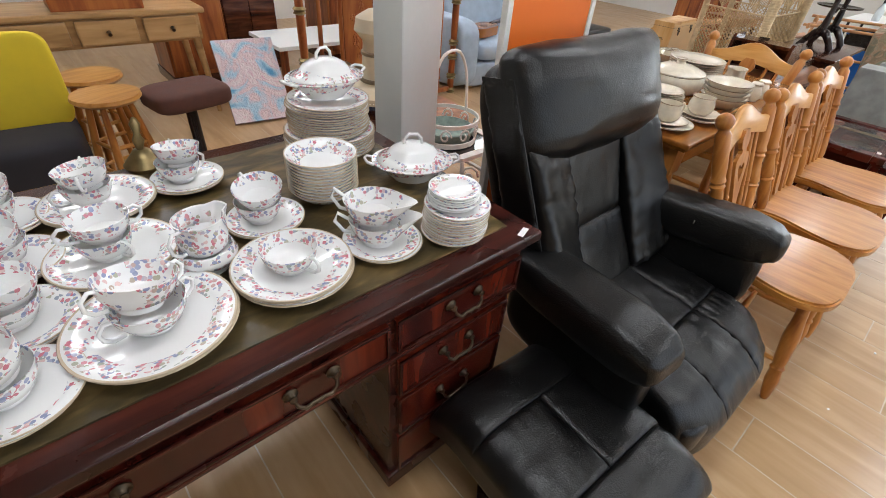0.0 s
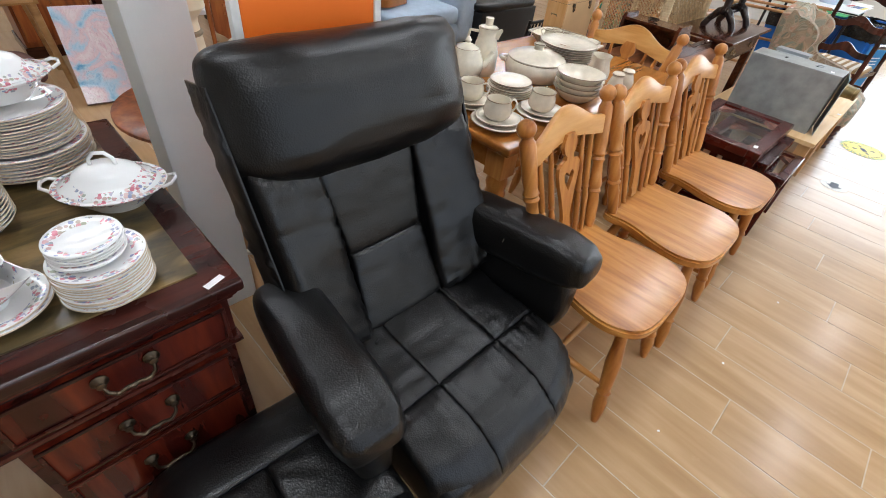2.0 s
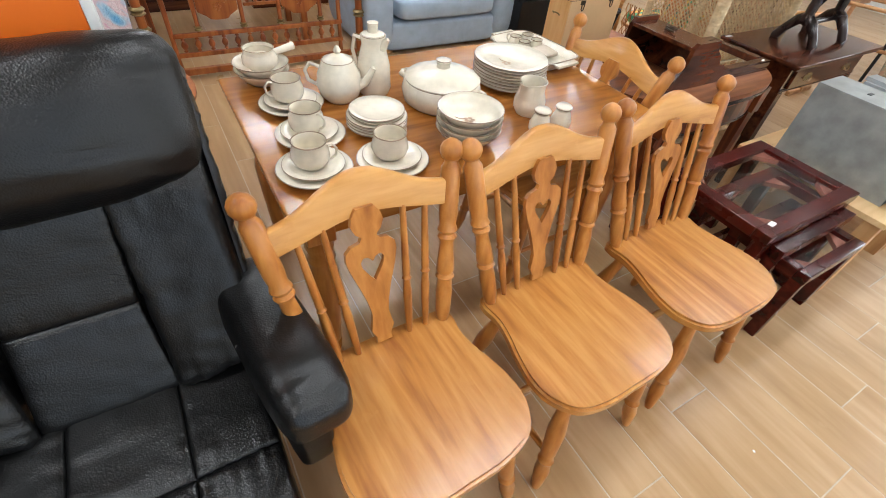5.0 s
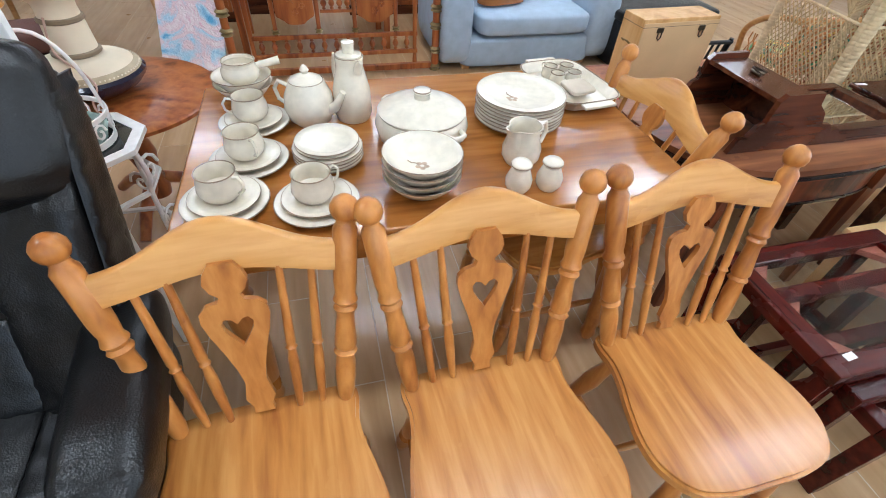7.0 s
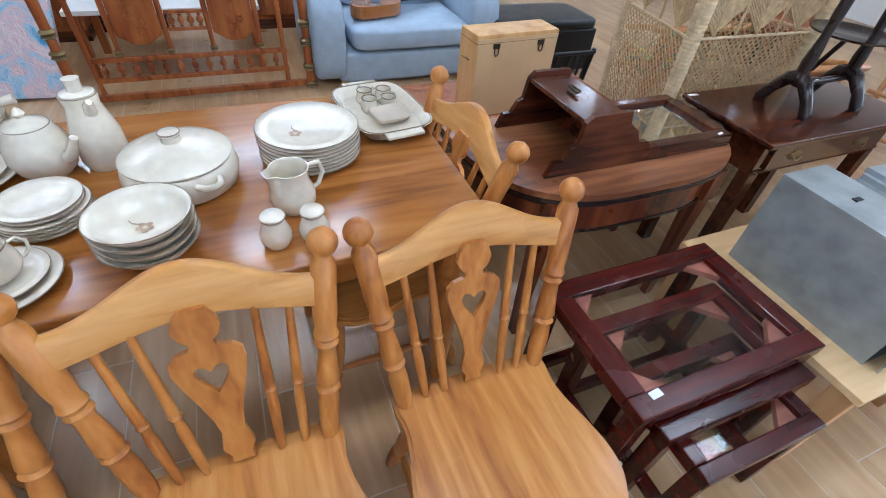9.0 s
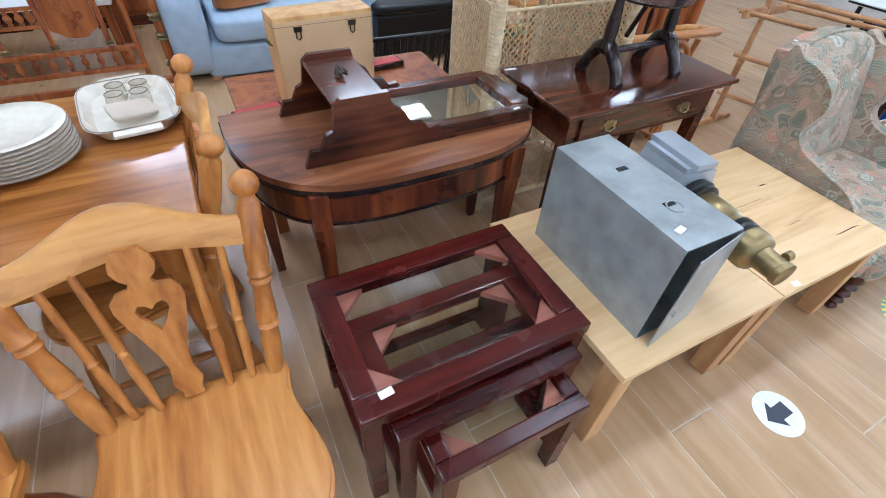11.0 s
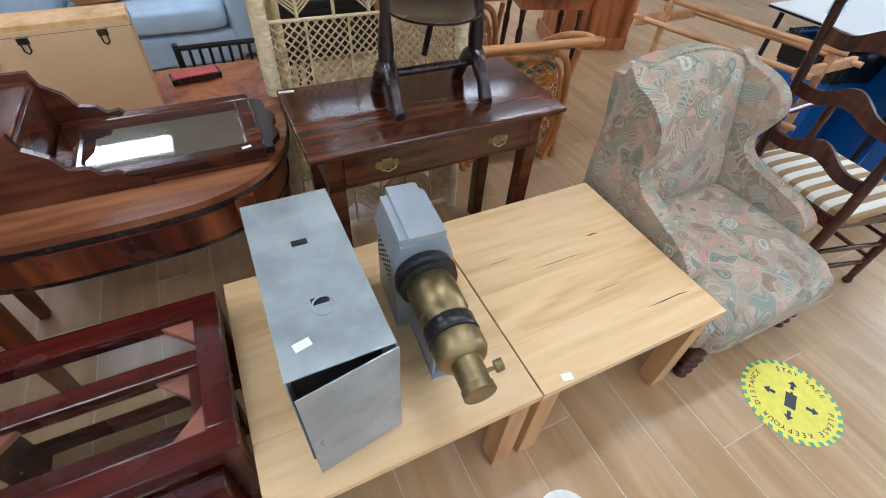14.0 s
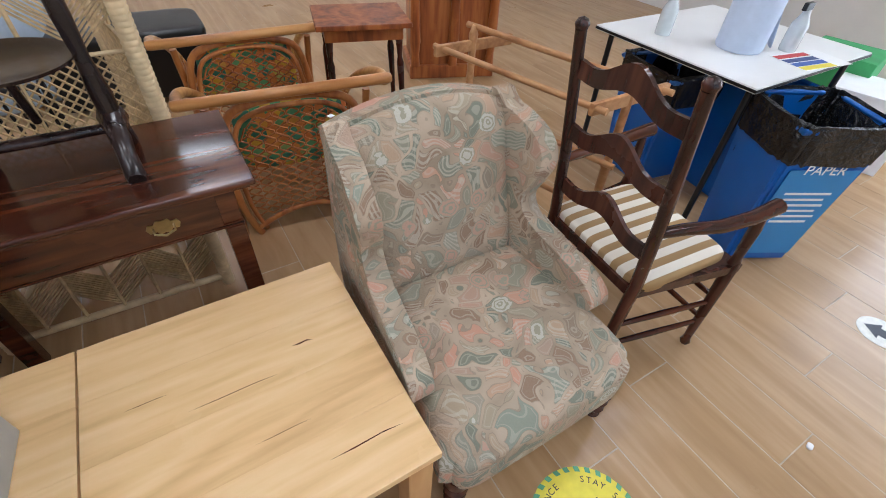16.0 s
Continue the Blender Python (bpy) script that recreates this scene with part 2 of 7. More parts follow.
def weave_tapestry(m):
    """Scrolling leaves, striped fronds and ringed blooms on a beige ground."""
    t = coords(m)
    warp = nd(m, "TexNoise")
    warp.inputs["Scale"].default_value, warp.inputs["Detail"].default_value = 8.0, 1.0
    ln(m, t, warp.inputs["Vector"])
    swirl = mix(m, 0.17, t, warp.outputs["Color"])

    def cells(vec, scale, feature):
        v = nd(m, "TexVoronoi", feature=feature)
        v.inputs["Scale"].default_value = scale
        ln(m, vec, v.inputs["Vector"])
        return v

    c1, e1 = cells(swirl, 21, "F1"), cells(swirl, 21, "DISTANCE_TO_EDGE")
    pick = nd(m, "SeparateColor")
    ln(m, c1.outputs["Color"], pick.inputs[0])
    ground = ramp(m, noise_tex(m, swirl, 9, 2), [(0.35, (0.28, 0.21, 0.14)), (0.65, (0.5, 0.38, 0.27))])
    hue = ramp(m, pick.outputs[0], [(0.1, (0.17, 0.19, 0.14)), (0.28, (0.29, 0.27, 0.19)), (0.45, (0.44, 0.3, 0.19)), (0.6, (0.54, 0.26, 0.17)), (0.75, (0.23, 0.27, 0.21)), (0.9, (0.26, 0.16, 0.1))])
    leaf = calc(m, "GREATER_THAN", e1.outputs["Distance"], 0.1)
    col = mix(m, leaf, ground, hue)
    vein = calc(m, "LESS_THAN", calc(m, "ABSOLUTE", calc(m, "SUBTRACT", e1.outputs["Distance"], 0.09)), 0.014)
    col = mix(m, calc(m, "MULTIPLY", vein, 0.4), col, (0.16, 0.12, 0.085))
    inner = calc(m, "LESS_THAN", calc(m, "ABSOLUTE", calc(m, "SUBTRACT", e1.outputs["Distance"], 0.2)), 0.022)
    col = mix(m, calc(m, "MULTIPLY", inner, 0.35), col, (0.52, 0.47, 0.37))
    band = nd(m, "TexWave", bands_direction="DIAGONAL")
    band.inputs["Scale"].default_value, band.inputs["Distortion"].default_value = 34, 1.2
    ln(m, swirl, band.inputs["Vector"])
    frond = calc(m, "MULTIPLY", calc(m, "GREATER_THAN", band.outputs["Fac"], 0.55), calc(m, "GREATER_THAN", pick.outputs[1], 0.6))
    col = mix(m, calc(m, "MULTIPLY", calc(m, "MULTIPLY", frond, leaf), 0.5), col, (0.53, 0.48, 0.38))
    soft_t = mix(m, 0.05, t, warp.outputs["Color"])
    c2 = cells(soft_t, 8.5, "F1")
    tint = nd(m, "SeparateColor")
    ln(m, c2.outputs["Color"], tint.inputs[0])
    petals = noise_tex(m, soft_t, 48, 2, 0.6)
    rad = calc(m, "ADD", c2.outputs["Distance"], calc(m, "MULTIPLY", petals, 0.16))
    rose = mix(m, calc(m, "GREATER_THAN", tint.outputs[0], 0.5), (0.47, 0.28, 0.2), (0.5, 0.48, 0.4))
    rings = calc(m, "PINGPONG", calc(m, "MULTIPLY", rad, 11.0), 0.5)
    bloom = mix(m, calc(m, "GREATER_THAN", rings, 0.3), rose, (0.3, 0.28, 0.2))
    col = mix(m, calc(m, "LESS_THAN", rad, 0.32), col, bloom)
    thread = noise_tex(m, t, 210, 2)
    base(m, mix(m, calc(m, "MULTIPLY", thread, 0.3), col, (0.38, 0.33, 0.25)))
    bump(m, thread, 0.5, 0.003)


weave_tapestry(TAPESTRY)

STRIPE = mat("striped_seat_fabric", 0.8)
_s = nd(STRIPE, "SeparateXYZ")
ln(STRIPE, coords(STRIPE), _s.inputs[0])
_w = calc(STRIPE, "FRACT", calc(STRIPE, "MULTIPLY", _s.outputs[1], 17.0))
_sc = ramp(STRIPE, _w, [(0.0, (0.3, 0.18, 0.07)), (0.44, (0.34, 0.21, 0.085)), (0.47, (0.72, 0.66, 0.55)), (0.97, (0.75, 0.69, 0.58)), (1.0, (0.3, 0.18, 0.07))])
base(STRIPE, _sc)
bump(STRIPE, noise_tex(STRIPE, coords(STRIPE), 300, 2), 0.4)

CUSHION_FLORAL = mat("green_yellow_print", 0.85)
_c = nd(CUSHION_FLORAL, "TexVoronoi")
_c.inputs["Scale"].default_value = 26
ln(CUSHION_FLORAL, coords(CUSHION_FLORAL), _c.inputs["Vector"])
_cs = nd(CUSHION_FLORAL, "SeparateColor")
ln(CUSHION_FLORAL, _c.outputs["Color"], _cs.inputs[0])
base(CUSHION_FLORAL, ramp(CUSHION_FLORAL, _cs.outputs[0], [(0.2, (0.04, 0.2, 0.13)), (0.45, (0.12, 0.4, 0.17)), (0.62, (0.7, 0.5, 0.06)), (0.8, (0.6, 0.22, 0.06))]))

ABSTRACT = mat("pink_blue_abstract_painting", 0.2, 0, (0.8, 0.8, 0.8), 0.6)
_ab = noise_tex(ABSTRACT, coords(ABSTRACT), 4.5, 5, 1.5)
base(ABSTRACT, ramp(ABSTRACT, _ab, [(0.3, (0.09, 0.3, 0.52)), (0.42, (0.4, 0.55, 0.66)), (0.52, (0.66, 0.48, 0.5)), (0.62, (0.7, 0.6, 0.6)), (0.72, (0.6, 0.3, 0.38))]))
bump(ABSTRACT, noise_tex(ABSTRACT, coords(ABSTRACT), 26, 4, 2.0), 0.8, 0.01)


def china(name, r0, r1, gilt=True):
    """White bone china with a band of small roses between two radii and a fine gilt edge."""
    m = mat(name, 0.1, 0, (0.83, 0.83, 0.82), 0.3)
    v = coords(m)
    sep = nd(m, "SeparateXYZ")
    ln(m, v, sep.inputs[0])
    r = calc(m, "SQRT", calc(m, "ADD", calc(m, "MULTIPLY", sep.outputs[0], sep.outputs[0]), calc(m, "MULTIPLY", sep.outputs[1], sep.outputs[1])))
    vo = nd(m, "TexVoronoi")
    vo.inputs["Scale"].default_value = 125
    ln(m, v, vo.inputs["Vector"])
    big = noise_tex(m, v, 42, 2)
    sepc = nd(m, "SeparateColor")
    ln(m, vo.outputs["Color"], sepc.inputs[0])
    hue = ramp(m, sepc.outputs[0], [(0.08, (0.55, 0.08, 0.14)), (0.25, (0.68, 0.26, 0.3)), (0.45, (0.36, 0.4, 0.27)), (0.62, (0.16, 0.2, 0.42)), (0.78, (0.34, 0.38, 0.55)), (0.92, (0.74, 0.5, 0.48))])
    inband = calc(m, "MULTIPLY", calc(m, "GREATER_THAN", r, r0), calc(m, "LESS_THAN", r, r1))
    blob = calc(m, "MULTIPLY", calc(m, "LESS_THAN", vo.outputs["Distance"], 0.56), calc(m, "GREATER_THAN", big, 0.47))
    col = mix(m, calc(m, "MULTIPLY", calc(m, "MULTIPLY", inband, blob), 0.85), (0.83, 0.83, 0.82), hue)
    if gilt:
        col = mix(m, calc(m, "MULTIPLY", calc(m, "GREATER_THAN", r, r1 + 0.004), 0.75), col, (0.55, 0.4, 0.22))
    base(m, col)
    return m


PORC = plain("white_bone_china", (0.83, 0.83, 0.82), 0.1, 0, 0.01, 5, coat=0.3)
STONE = plain("oatmeal_stoneware", (0.7, 0.63, 0.5), 0.22, 0, 0.07, 40, coat=0.25)
STONE_RIM = plain("brown_glaze_rim", (0.24, 0.165, 0.1), 0.3, 0, 0.3, 60)
SPRIG = plain("brown_flower_sprig", (0.36, 0.24, 0.15), 0.4, 0, 0.3, 60)

FLOOR = wood("wood_look_floor_tile", (0.35, 0.205, 0.09), (0.41, 0.252, 0.12), (0.48, 0.315, 0.168), "y", 0.3, 0.5, 0.2)
GROUT = plain("pale_grout", (0.5, 0.41, 0.3), 0.8, 0, 0.15, 20)

# ---- building helpers ----


def part(name, bm, material, parent=None, label="", smooth=True):
    me = bpy.data.meshes.new(name)
    bm.normal_update()
    flat = [f.tag for f in bm.faces]
    bm.to_mesh(me)
    bm.free()
    me.materials.append(material)
    if smooth:
        me.set_sharp_from_angle(angle=radians(47))
        for p, is_flat in zip(me.polygons, flat):
            p.use_smooth = not is_flat
    ob = new(name, me)
    if parent:
        ob.parent = parent
    if label:
        ob["label"] = label
    return ob


def thing(name, label, category, at=(0, 0, 0), rz=0, group="", kind=""):
    e = new(name)
    e.matrix_world = pose(*at, 0, 0, rz)
    return tagged(e, label, category, group, kind)


def bx(x0, x1, y0, y1, z0, z1, bev=0.004, bm=None, seg=2, m=None):
    bm = bm or bmesh.new()
    old = set(bm.faces) if bev else ()
    r = bmesh.ops.create_cube(bm, size=1)
    vs = r["verts"]
    for v in vs:
        v.co = Vector((x0 if v.co.x < 0 else x1, y0 if v.co.y < 0 else y1, z0 if v.co.z < 0 else z1))
        if m:
            v.co = m @ v.co
    if bev:
        es = list({e for v in vs for e in v.link_edges})
        bmesh.ops.bevel(bm, geom=es, offset=bev, segments=seg, affect="EDGES", profile=0.6)
        fresh = sorted((f for f in bm.faces if f not in old), key=lambda f: -f.calc_area())
        for k, f in enumerate(fresh):
            f.tag = k < 6
    return bm


def lathe(prof, n=28, bm=None, m=None, close=True):
    bm = bm or bmesh.new()
    rings = []
    for r, z in prof:
        ring = []
        for k in range(n):
            a = 2 * math.pi * k / n
            p = Vector((r * math.cos(a), r * math.sin(a), z))
            ring.append(bm.verts.new(m @ p if m else p))
        rings.append(ring)
    for a, b in zip(rings, rings[1:]):
        for k in range(n):
            bm.faces.new((a[k], a[(k + 1) % n], b[(k + 1) % n], b[k]))
    if close:
        bm.faces.new(rings[-1])
        bm.faces.new(rings[0][::-1])
    return bm


def between(p0, p1):
    p0, p1 = Vector(p0), Vector(p1)
    return Matrix.Translation(p0) @ (p1 - p0).to_track_quat("Z", "Y").to_matrix().to_4x4(), (p1 - p0).length


def turned(p0, p1, prof, n=14, bm=None):
    m, l = between(p0, p1)
    return lathe([(r, t * l) for t, r in prof], n, bm, m)


def tube(pts, r, n=8, bm=None, closed=False):
    bm = bm or bmesh.new()
    pts = [Vector(p) for p in pts]
    rings, up = [], None
    k = len(pts)
    for i, p in enumerate(pts):
        d = (pts[(i + 1) % k] - pts[i - 1]) if closed else (pts[min(i + 1, k - 1)] - pts[max(i - 1, 0)])
        d.normalize()
        if up is None:
            up = d.orthogonal().normalized()
        up = (up - d * up.dot(d)).normalized()
        side = d.cross(up)
        rr = r[i] if isinstance(r, (list, tuple)) else r
        rings.append([bm.verts.new(p + rr * (math.cos(2 * math.pi * j / n) * up + math.sin(2 * math.pi * j / n) * side)) for j in range(n)])
    for i in range(k if closed else k - 1):
        a, b = rings[i], rings[(i + 1) % k]
        for j in range(n):
            bm.faces.new((a[j], a[(j + 1) % n], b[(j + 1) % n], b[j]))
    if not closed:
        bm.faces.new(rings[0][::-1])
        bm.faces.new(rings[-1])
    return bm


def cushion(rx, ry, rz, m, e=0.4, e2=0.55, nu=40, nv=20, bm=None, crease=None):
    """A stuffed, round-edged block."""
    bm = bm or bmesh.new()

    def pw(c, p):
        return math.copysign(abs(c) ** p, c)

    rows = []
    for i in range(nv + 1):
        ph = -math.pi / 2 + math.pi * i / nv
        row = []
        for j in range(nu):
            th = 2 * math.pi * j / nu
            p = Vector((rx * pw(math.cos(ph), e2) * pw(math.cos(th), e), ry * pw(math.cos(ph), e2) * pw(math.sin(th), e), rz * pw(math.sin(ph), e2)))
            if crease:
                p = crease(p)
            row.append(bm.verts.new(m @ p))
        rows.append(row)
    for a, b in zip(rows, rows[1:]):
        for j in range(nu):
            bm.faces.new((a[j], a[(j + 1) % nu], b[(j + 1) % nu], b[j]))
    bmesh.ops.remove_doubles(bm, verts=bm.verts, dist=1e-5)
    return bm


def smooth_line(pts, per=6, closed=False):
    """A soft curve through the given points."""
    pts = [Vector(p) for p in pts]
    n = len(pts)
    out = []
    for i in range(n if closed else n - 1):
        if closed:
            a, b, c, d = pts[i - 1], pts[i], pts[(i + 1) % n], pts[(i + 2) % n]
        else:
            a, b, c, d = pts[max(i - 1, 0)], pts[i], pts[i + 1], pts[min(i + 2, n - 1)]
        for k in range(per):
            t = k / per
            out.append(0.5 * (2 * b + (c - a) * t + (2 * a - 5 * b + 4 * c - d) * t * t + (3 * b - a - 3 * c + d) * t ** 3))
    if not closed:
        out.append(pts[-1])
    return out


def stuffed(c00, c10, c11, c01, bulge, depth, nu=30, nv=30, pucker=0.004, seed=0.0, power=5, lift=None, free="lrbt"):
    """A padded panel between four corners: full in the middle, drawn in and wrinkled along its seams."""
    c00, c10, c11, c01 = (Vector(c) for c in (c00, c10, c11, c01))
    nrm = ((c10 - c00) + (c11 - c01)).cross((c01 - c00) + (c11 - c10)).normalized()
    lu, lv = ((c10 - c00).length + (c11 - c01).length) / 2, ((c01 - c00).length + (c11 - c10).length) / 2
    bm = bmesh.new()

    def full(t, near, far):
        f = max(0.0, 1 - abs(2 * t - 1) ** power) ** 0.45
        return f if (near if t < 0.5 else far) in free else 0.62 + 0.38 * f

    front, back = [], []
    for i in range(nu + 1):
        u = 0.5 - 0.5 * math.cos(math.pi * i / nu)
        fr, bk = [], []
        for j in range(nv + 1):
            v = 0.5 - 0.5 * math.cos(math.pi * j / nv)
            p = (c00 * (1 - u) + c10 * u) * (1 - v) + (c01 * (1 - u) + c11 * u) * v
            if lift:
                p = p + lift(u, v)
            h = bulge * full(u, "l", "r") * full(v, "b", "t")
            du, dv = min(u, 1 - u) * lu, min(v, 1 - v) * lv
            w = math.exp(-du / 0.035) * noise.noise((v * lv * 55 + seed, seed, 0)) + math.exp(-dv / 0.035) * noise.noise((u * lu * 55, seed + 7, 0))
            w += 0.6 * noise.noise((u * lu * 8 + seed, v * lv * 8, seed)) + 0.35 * noise.noise((u * lu * 20 + v * lv * 9, v * lv * 28, seed))
            fr.append(bm.verts.new(p + nrm * (h + pucker * w * min(1.0, h / (bulge * 0.35 + 1e-6)))))
            bk.append(bm.verts.new(p - nrm * depth))
        front.append(fr)
        back.append(bk)
    for i in range(nu):
        for j in range(nv):
            bm.faces.new((front[i][j], front[i + 1][j], front[i + 1][j + 1], front[i][j + 1]))
            bm.faces.new((back[i][j], back[i][j + 1], back[i + 1][j + 1], back[i + 1][j]))
    for i in range(nu):
        bm.faces.new((front[i][0], back[i][0], back[i + 1][0], front[i + 1][0]))
        bm.faces.new((front[i][nv], front[i + 1][nv], back[i + 1][nv], back[i][nv]))
    for j in range(nv):
        bm.faces.new((front[0][j], front[0][j + 1], back[0][j + 1], back[0][j]))
        bm.faces.new((front[nu][j], back[nu][j], back[nu][j + 1], front[nu][j + 1]))
    return bm


def soft_slab(outline, m, depth, edge):
    """A thick upholstered board with a rolled edge."""
    bm = prism(outline, m, depth)
    es = [e for e in bm.edges if len(e.link_faces) == 2 and e.calc_face_angle(0) > 1]
    bmesh.ops.bevel(bm, geom=es, offset=edge, segments=5, affect="EDGES", profile=0.5, clamp_overlap=True)
    return bm


def prism(outline, m, depth, holes=(), bm=None):
    """A flat board cut to an outline, with holes, of the given thickness along its local z."""
    bm = bm or bmesh.new()
    edges, new_verts = [], []
    for loop in (outline, *holes):
        vs = [bm.verts.new((x, y, 0)) for x, y in loop]
        new_verts += vs
        edges += [bm.edges.new((vs[i], vs[(i + 1) % len(vs)])) for i in range(len(vs))]
    r = bmesh.ops.triangle_fill(bm, edges=edges, use_beauty=True)
    faces = [g for g in r["geom"] if isinstance(g, bmesh.types.BMFace)]
    ex = bmesh.ops.extrude_face_region(bm, geom=faces)
    top = [g for g in ex["geom"] if isinstance(g, bmesh.types.BMVert)]
    for v in top:
        v.co.z += depth
    for v in new_verts + top:
        v.co = m @ v.co
    bmesh.ops.recalc_face_normals(bm, faces=bm.faces)
    return bm


def tag_on(x, y, z, rz=0, w=0.034, d=0.018):
    bm = bx(-w / 2, w / 2, -d / 2, d / 2, 0, 0.0012, 0)
    o = part("price_tag", bm, TAG, None, "", False)
    o.matrix_world = pose(x, y, z, 0, 0, rz)
    tagged(o, "small white paper price tag stuck on", "price tag", "price tags")


# ---- setting ----
X0, X1, Y0, Y1, H = -3.0, 10.0, -3.0, 7.0, 3.0
fl = part("floor", bx(X0, X1, Y0, Y1, -0.1, -0.0008, 0), GROUT, None, "", False)
tagged(fl, "wood-look plank tile floor with pale grout joints", "floor", kind="structure")
tagged(part("ceiling", bx(X0, X1, Y0, Y1, H, H + 0.1, 0), CEIL, None, "", False), "white flat shop ceiling with lit panels", "ceiling", kind="structure")
tagged(part("wall_north", bx(X0, X1, Y1, Y1 + 0.2, 0, H, 0), WALL, None, "", False), "white painted shop wall", "wall", kind="structure")
tagged(part("wall_west", bx(X0 - 0.2, X0, Y0, Y1, 0, H, 0), WALL, None, "", False), "white painted shop wall", "wall", kind="structure")
bm = bx(X1, X1 + 0.2, 0.4, Y1, 0, H, 0)
bx(X1, X1 + 0.2, Y0, -1.6, 0, H, 0, bm)
bx(X1, X1 + 0.2, -1.6, 0.4, 2.3, H, 0, bm)
tagged(part("wall_east", bm, WALL, None, "", False), "white painted wall with an open doorway", "wall", kind="structure")
# unseen wall, its wide opening is assumed so that fill light enters
bm = bx(X0, X1, Y0 - 0.2, Y0, 0, 0.5, 0)
bx(X0, X1, Y0 - 0.2, Y0, 2.8, H, 0, bm)
bx(X0, -1.0, Y0 - 0.2, Y0, 0.5, 2.8, 0, bm)
bx(7.4, X1, Y0 - 0.2, Y0, 0.5, 2.8, 0, bm)
tagged(part("wall_south", bm, WALL, None, "", False), "unseen white wall with an assumed wide opening", "wall", kind="structure")
tagged(part("ground", bx(-60, 60, -60, 60, -0.3, -0.12, 0), plain("outside_paving", (0.3, 0.29, 0.27), 0.9), None, "", False), "grey paving outside the shop", "ground", kind="structure")
for gx in (0.1, 2.5, 4.9, 7.3):
    for gy in (-1.2, 0.7, 3.4, 5.1):
        lt = thing("ceiling_light", "lit rectangular panel light in the ceiling", "ceiling light", (gx, gy, H - 0.03), 0, "ceiling lights")
        part("frame", bx(-0.62, 0.62, -0.17, 0.17, 0.0, 0.03, 0.003), WHITE_METAL, lt)
        part("diffuser", bx(-0.59, 0.59, -0.14, 0.14, -0.012, -0.001, 0.002), LAMP_ON, lt)
# square painted column
tagged(part("pillar", bx(0.69, 0.85, 1.4, 1.56, 0, H, 0.006), PILLAR), "square pale grey painted column", "column", kind="structure")
# ---- pedestal desk ----


def swan_handle(w, parent, x, y, z):
    """A drop handle with two round roses, facing -y."""
    bm = bmesh.new()
    for sx in (-1, 1):
        lathe([(0.001, 0), (0.014, 0.001), (0.015, 0.004), (0.009, 0.007), (0.006, 0.014), (0.008, 0.017), (0.001, 0.02)], 12, bm, pose(x + sx * w / 2, y, z, 90))
    pts = [(x - w / 2, y - 0.016, z), (x - w / 2 + 0.004, y - 0.022, z - 0.016), (x - w * 0.3, y - 0.026, z - 0.026), (x - w * 0.12, y - 0.026, z - 0.02), (x, y - 0.027, z - 0.022),
           (x + w * 0.12, y - 0.026, z - 0.02), (x + w * 0.3, y - 0.026, z - 0.026), (x + w / 2 - 0.004, y - 0.022, z - 0.016), (x + w / 2, y - 0.016, z)]
    tube(pts, [0.003, 0.0038, 0.0045, 0.004, 0.0055, 0.004, 0.0045, 0.0038, 0.003], 8, bm)
    return part("handle", bm, BRONZE, parent, "bronze swan-neck drop handle")


def drawer(x0, x1, z0, z1, y, parent, handles=1):
    bm = bx(x0, x1, y - 0.012, y + 0.02, z0, z1, 0.003)
    d = part("drawer", bm, MAHOG_RED, parent, "flame mahogany drawer front")
    bm = bmesh.new()
    for a, b, c, e in ((x0, x1, z0, z0 + 0.008), (x0, x1, z1 - 0.008, z1), (x0, x0 + 0.008, z0 + 0.008, z1 - 0.008), (x1 - 0.008, x1, z0 + 0.008, z1 - 0.008)):
        bx(a, b, y - 0.018, y - 0.0125, c, e, 0.002, bm)
    part("bead", bm, MAHOG, d)
    for k in range(handles):
        hx = (x0 + x1) / 2 if handles == 1 else x0 + (x1 - x0) * (0.25 + 0.5 * k)
        swan_handle(0.085, d, hx, y - 0.012, (z0 + z1) / 2 + 0.012)


dk = thing("pedestal_desk", "dark mahogany pedestal desk with worn green leather top", "desk", (-0.19, 1.125, 0))
hw, hd = 0.79, 0.425
bm = bx(-hw, hw, -hd, hd, 0.752, 0.78, 0.007, seg=3)
bx(-hw + 0.012, hw - 0.012, -hd + 0.012, hd - 0.012, 0.738, 0.753, 0.005, bm)
bx(-hw + 0.02, hw - 0.02, -hd + 0.02, hd - 0.02, 0.726, 0.739, 0.003, bm)
part("top", bm, MAHOG, dk)
part("leather_inset", bx(-hw + 0.06, hw - 0.06, -hd + 0.065, hd - 0.065, 0.7795, 0.784, 0.001), LEATHERTOP, dk, "scuffed green leather writing surface")
part("frieze", bx(-hw + 0.03, hw - 0.03, -hd + 0.03, hd - 0.03, 0.6, 0.727, 0.003), MAHOG, dk)
for x0, x1 in ((-0.74, -0.36), (-0.34, 0.35), (0.37, 0.745)):
    drawer(x0, x1, 0.618, 0.715, -hd + 0.03, dk, 2 if x1 - x0 > 0.5 else 1)
part("moulding", bx(-hw + 0.022, hw - 0.022, -hd + 0.022, hd - 0.022, 0.588, 0.601, 0.004), MAHOG, dk)
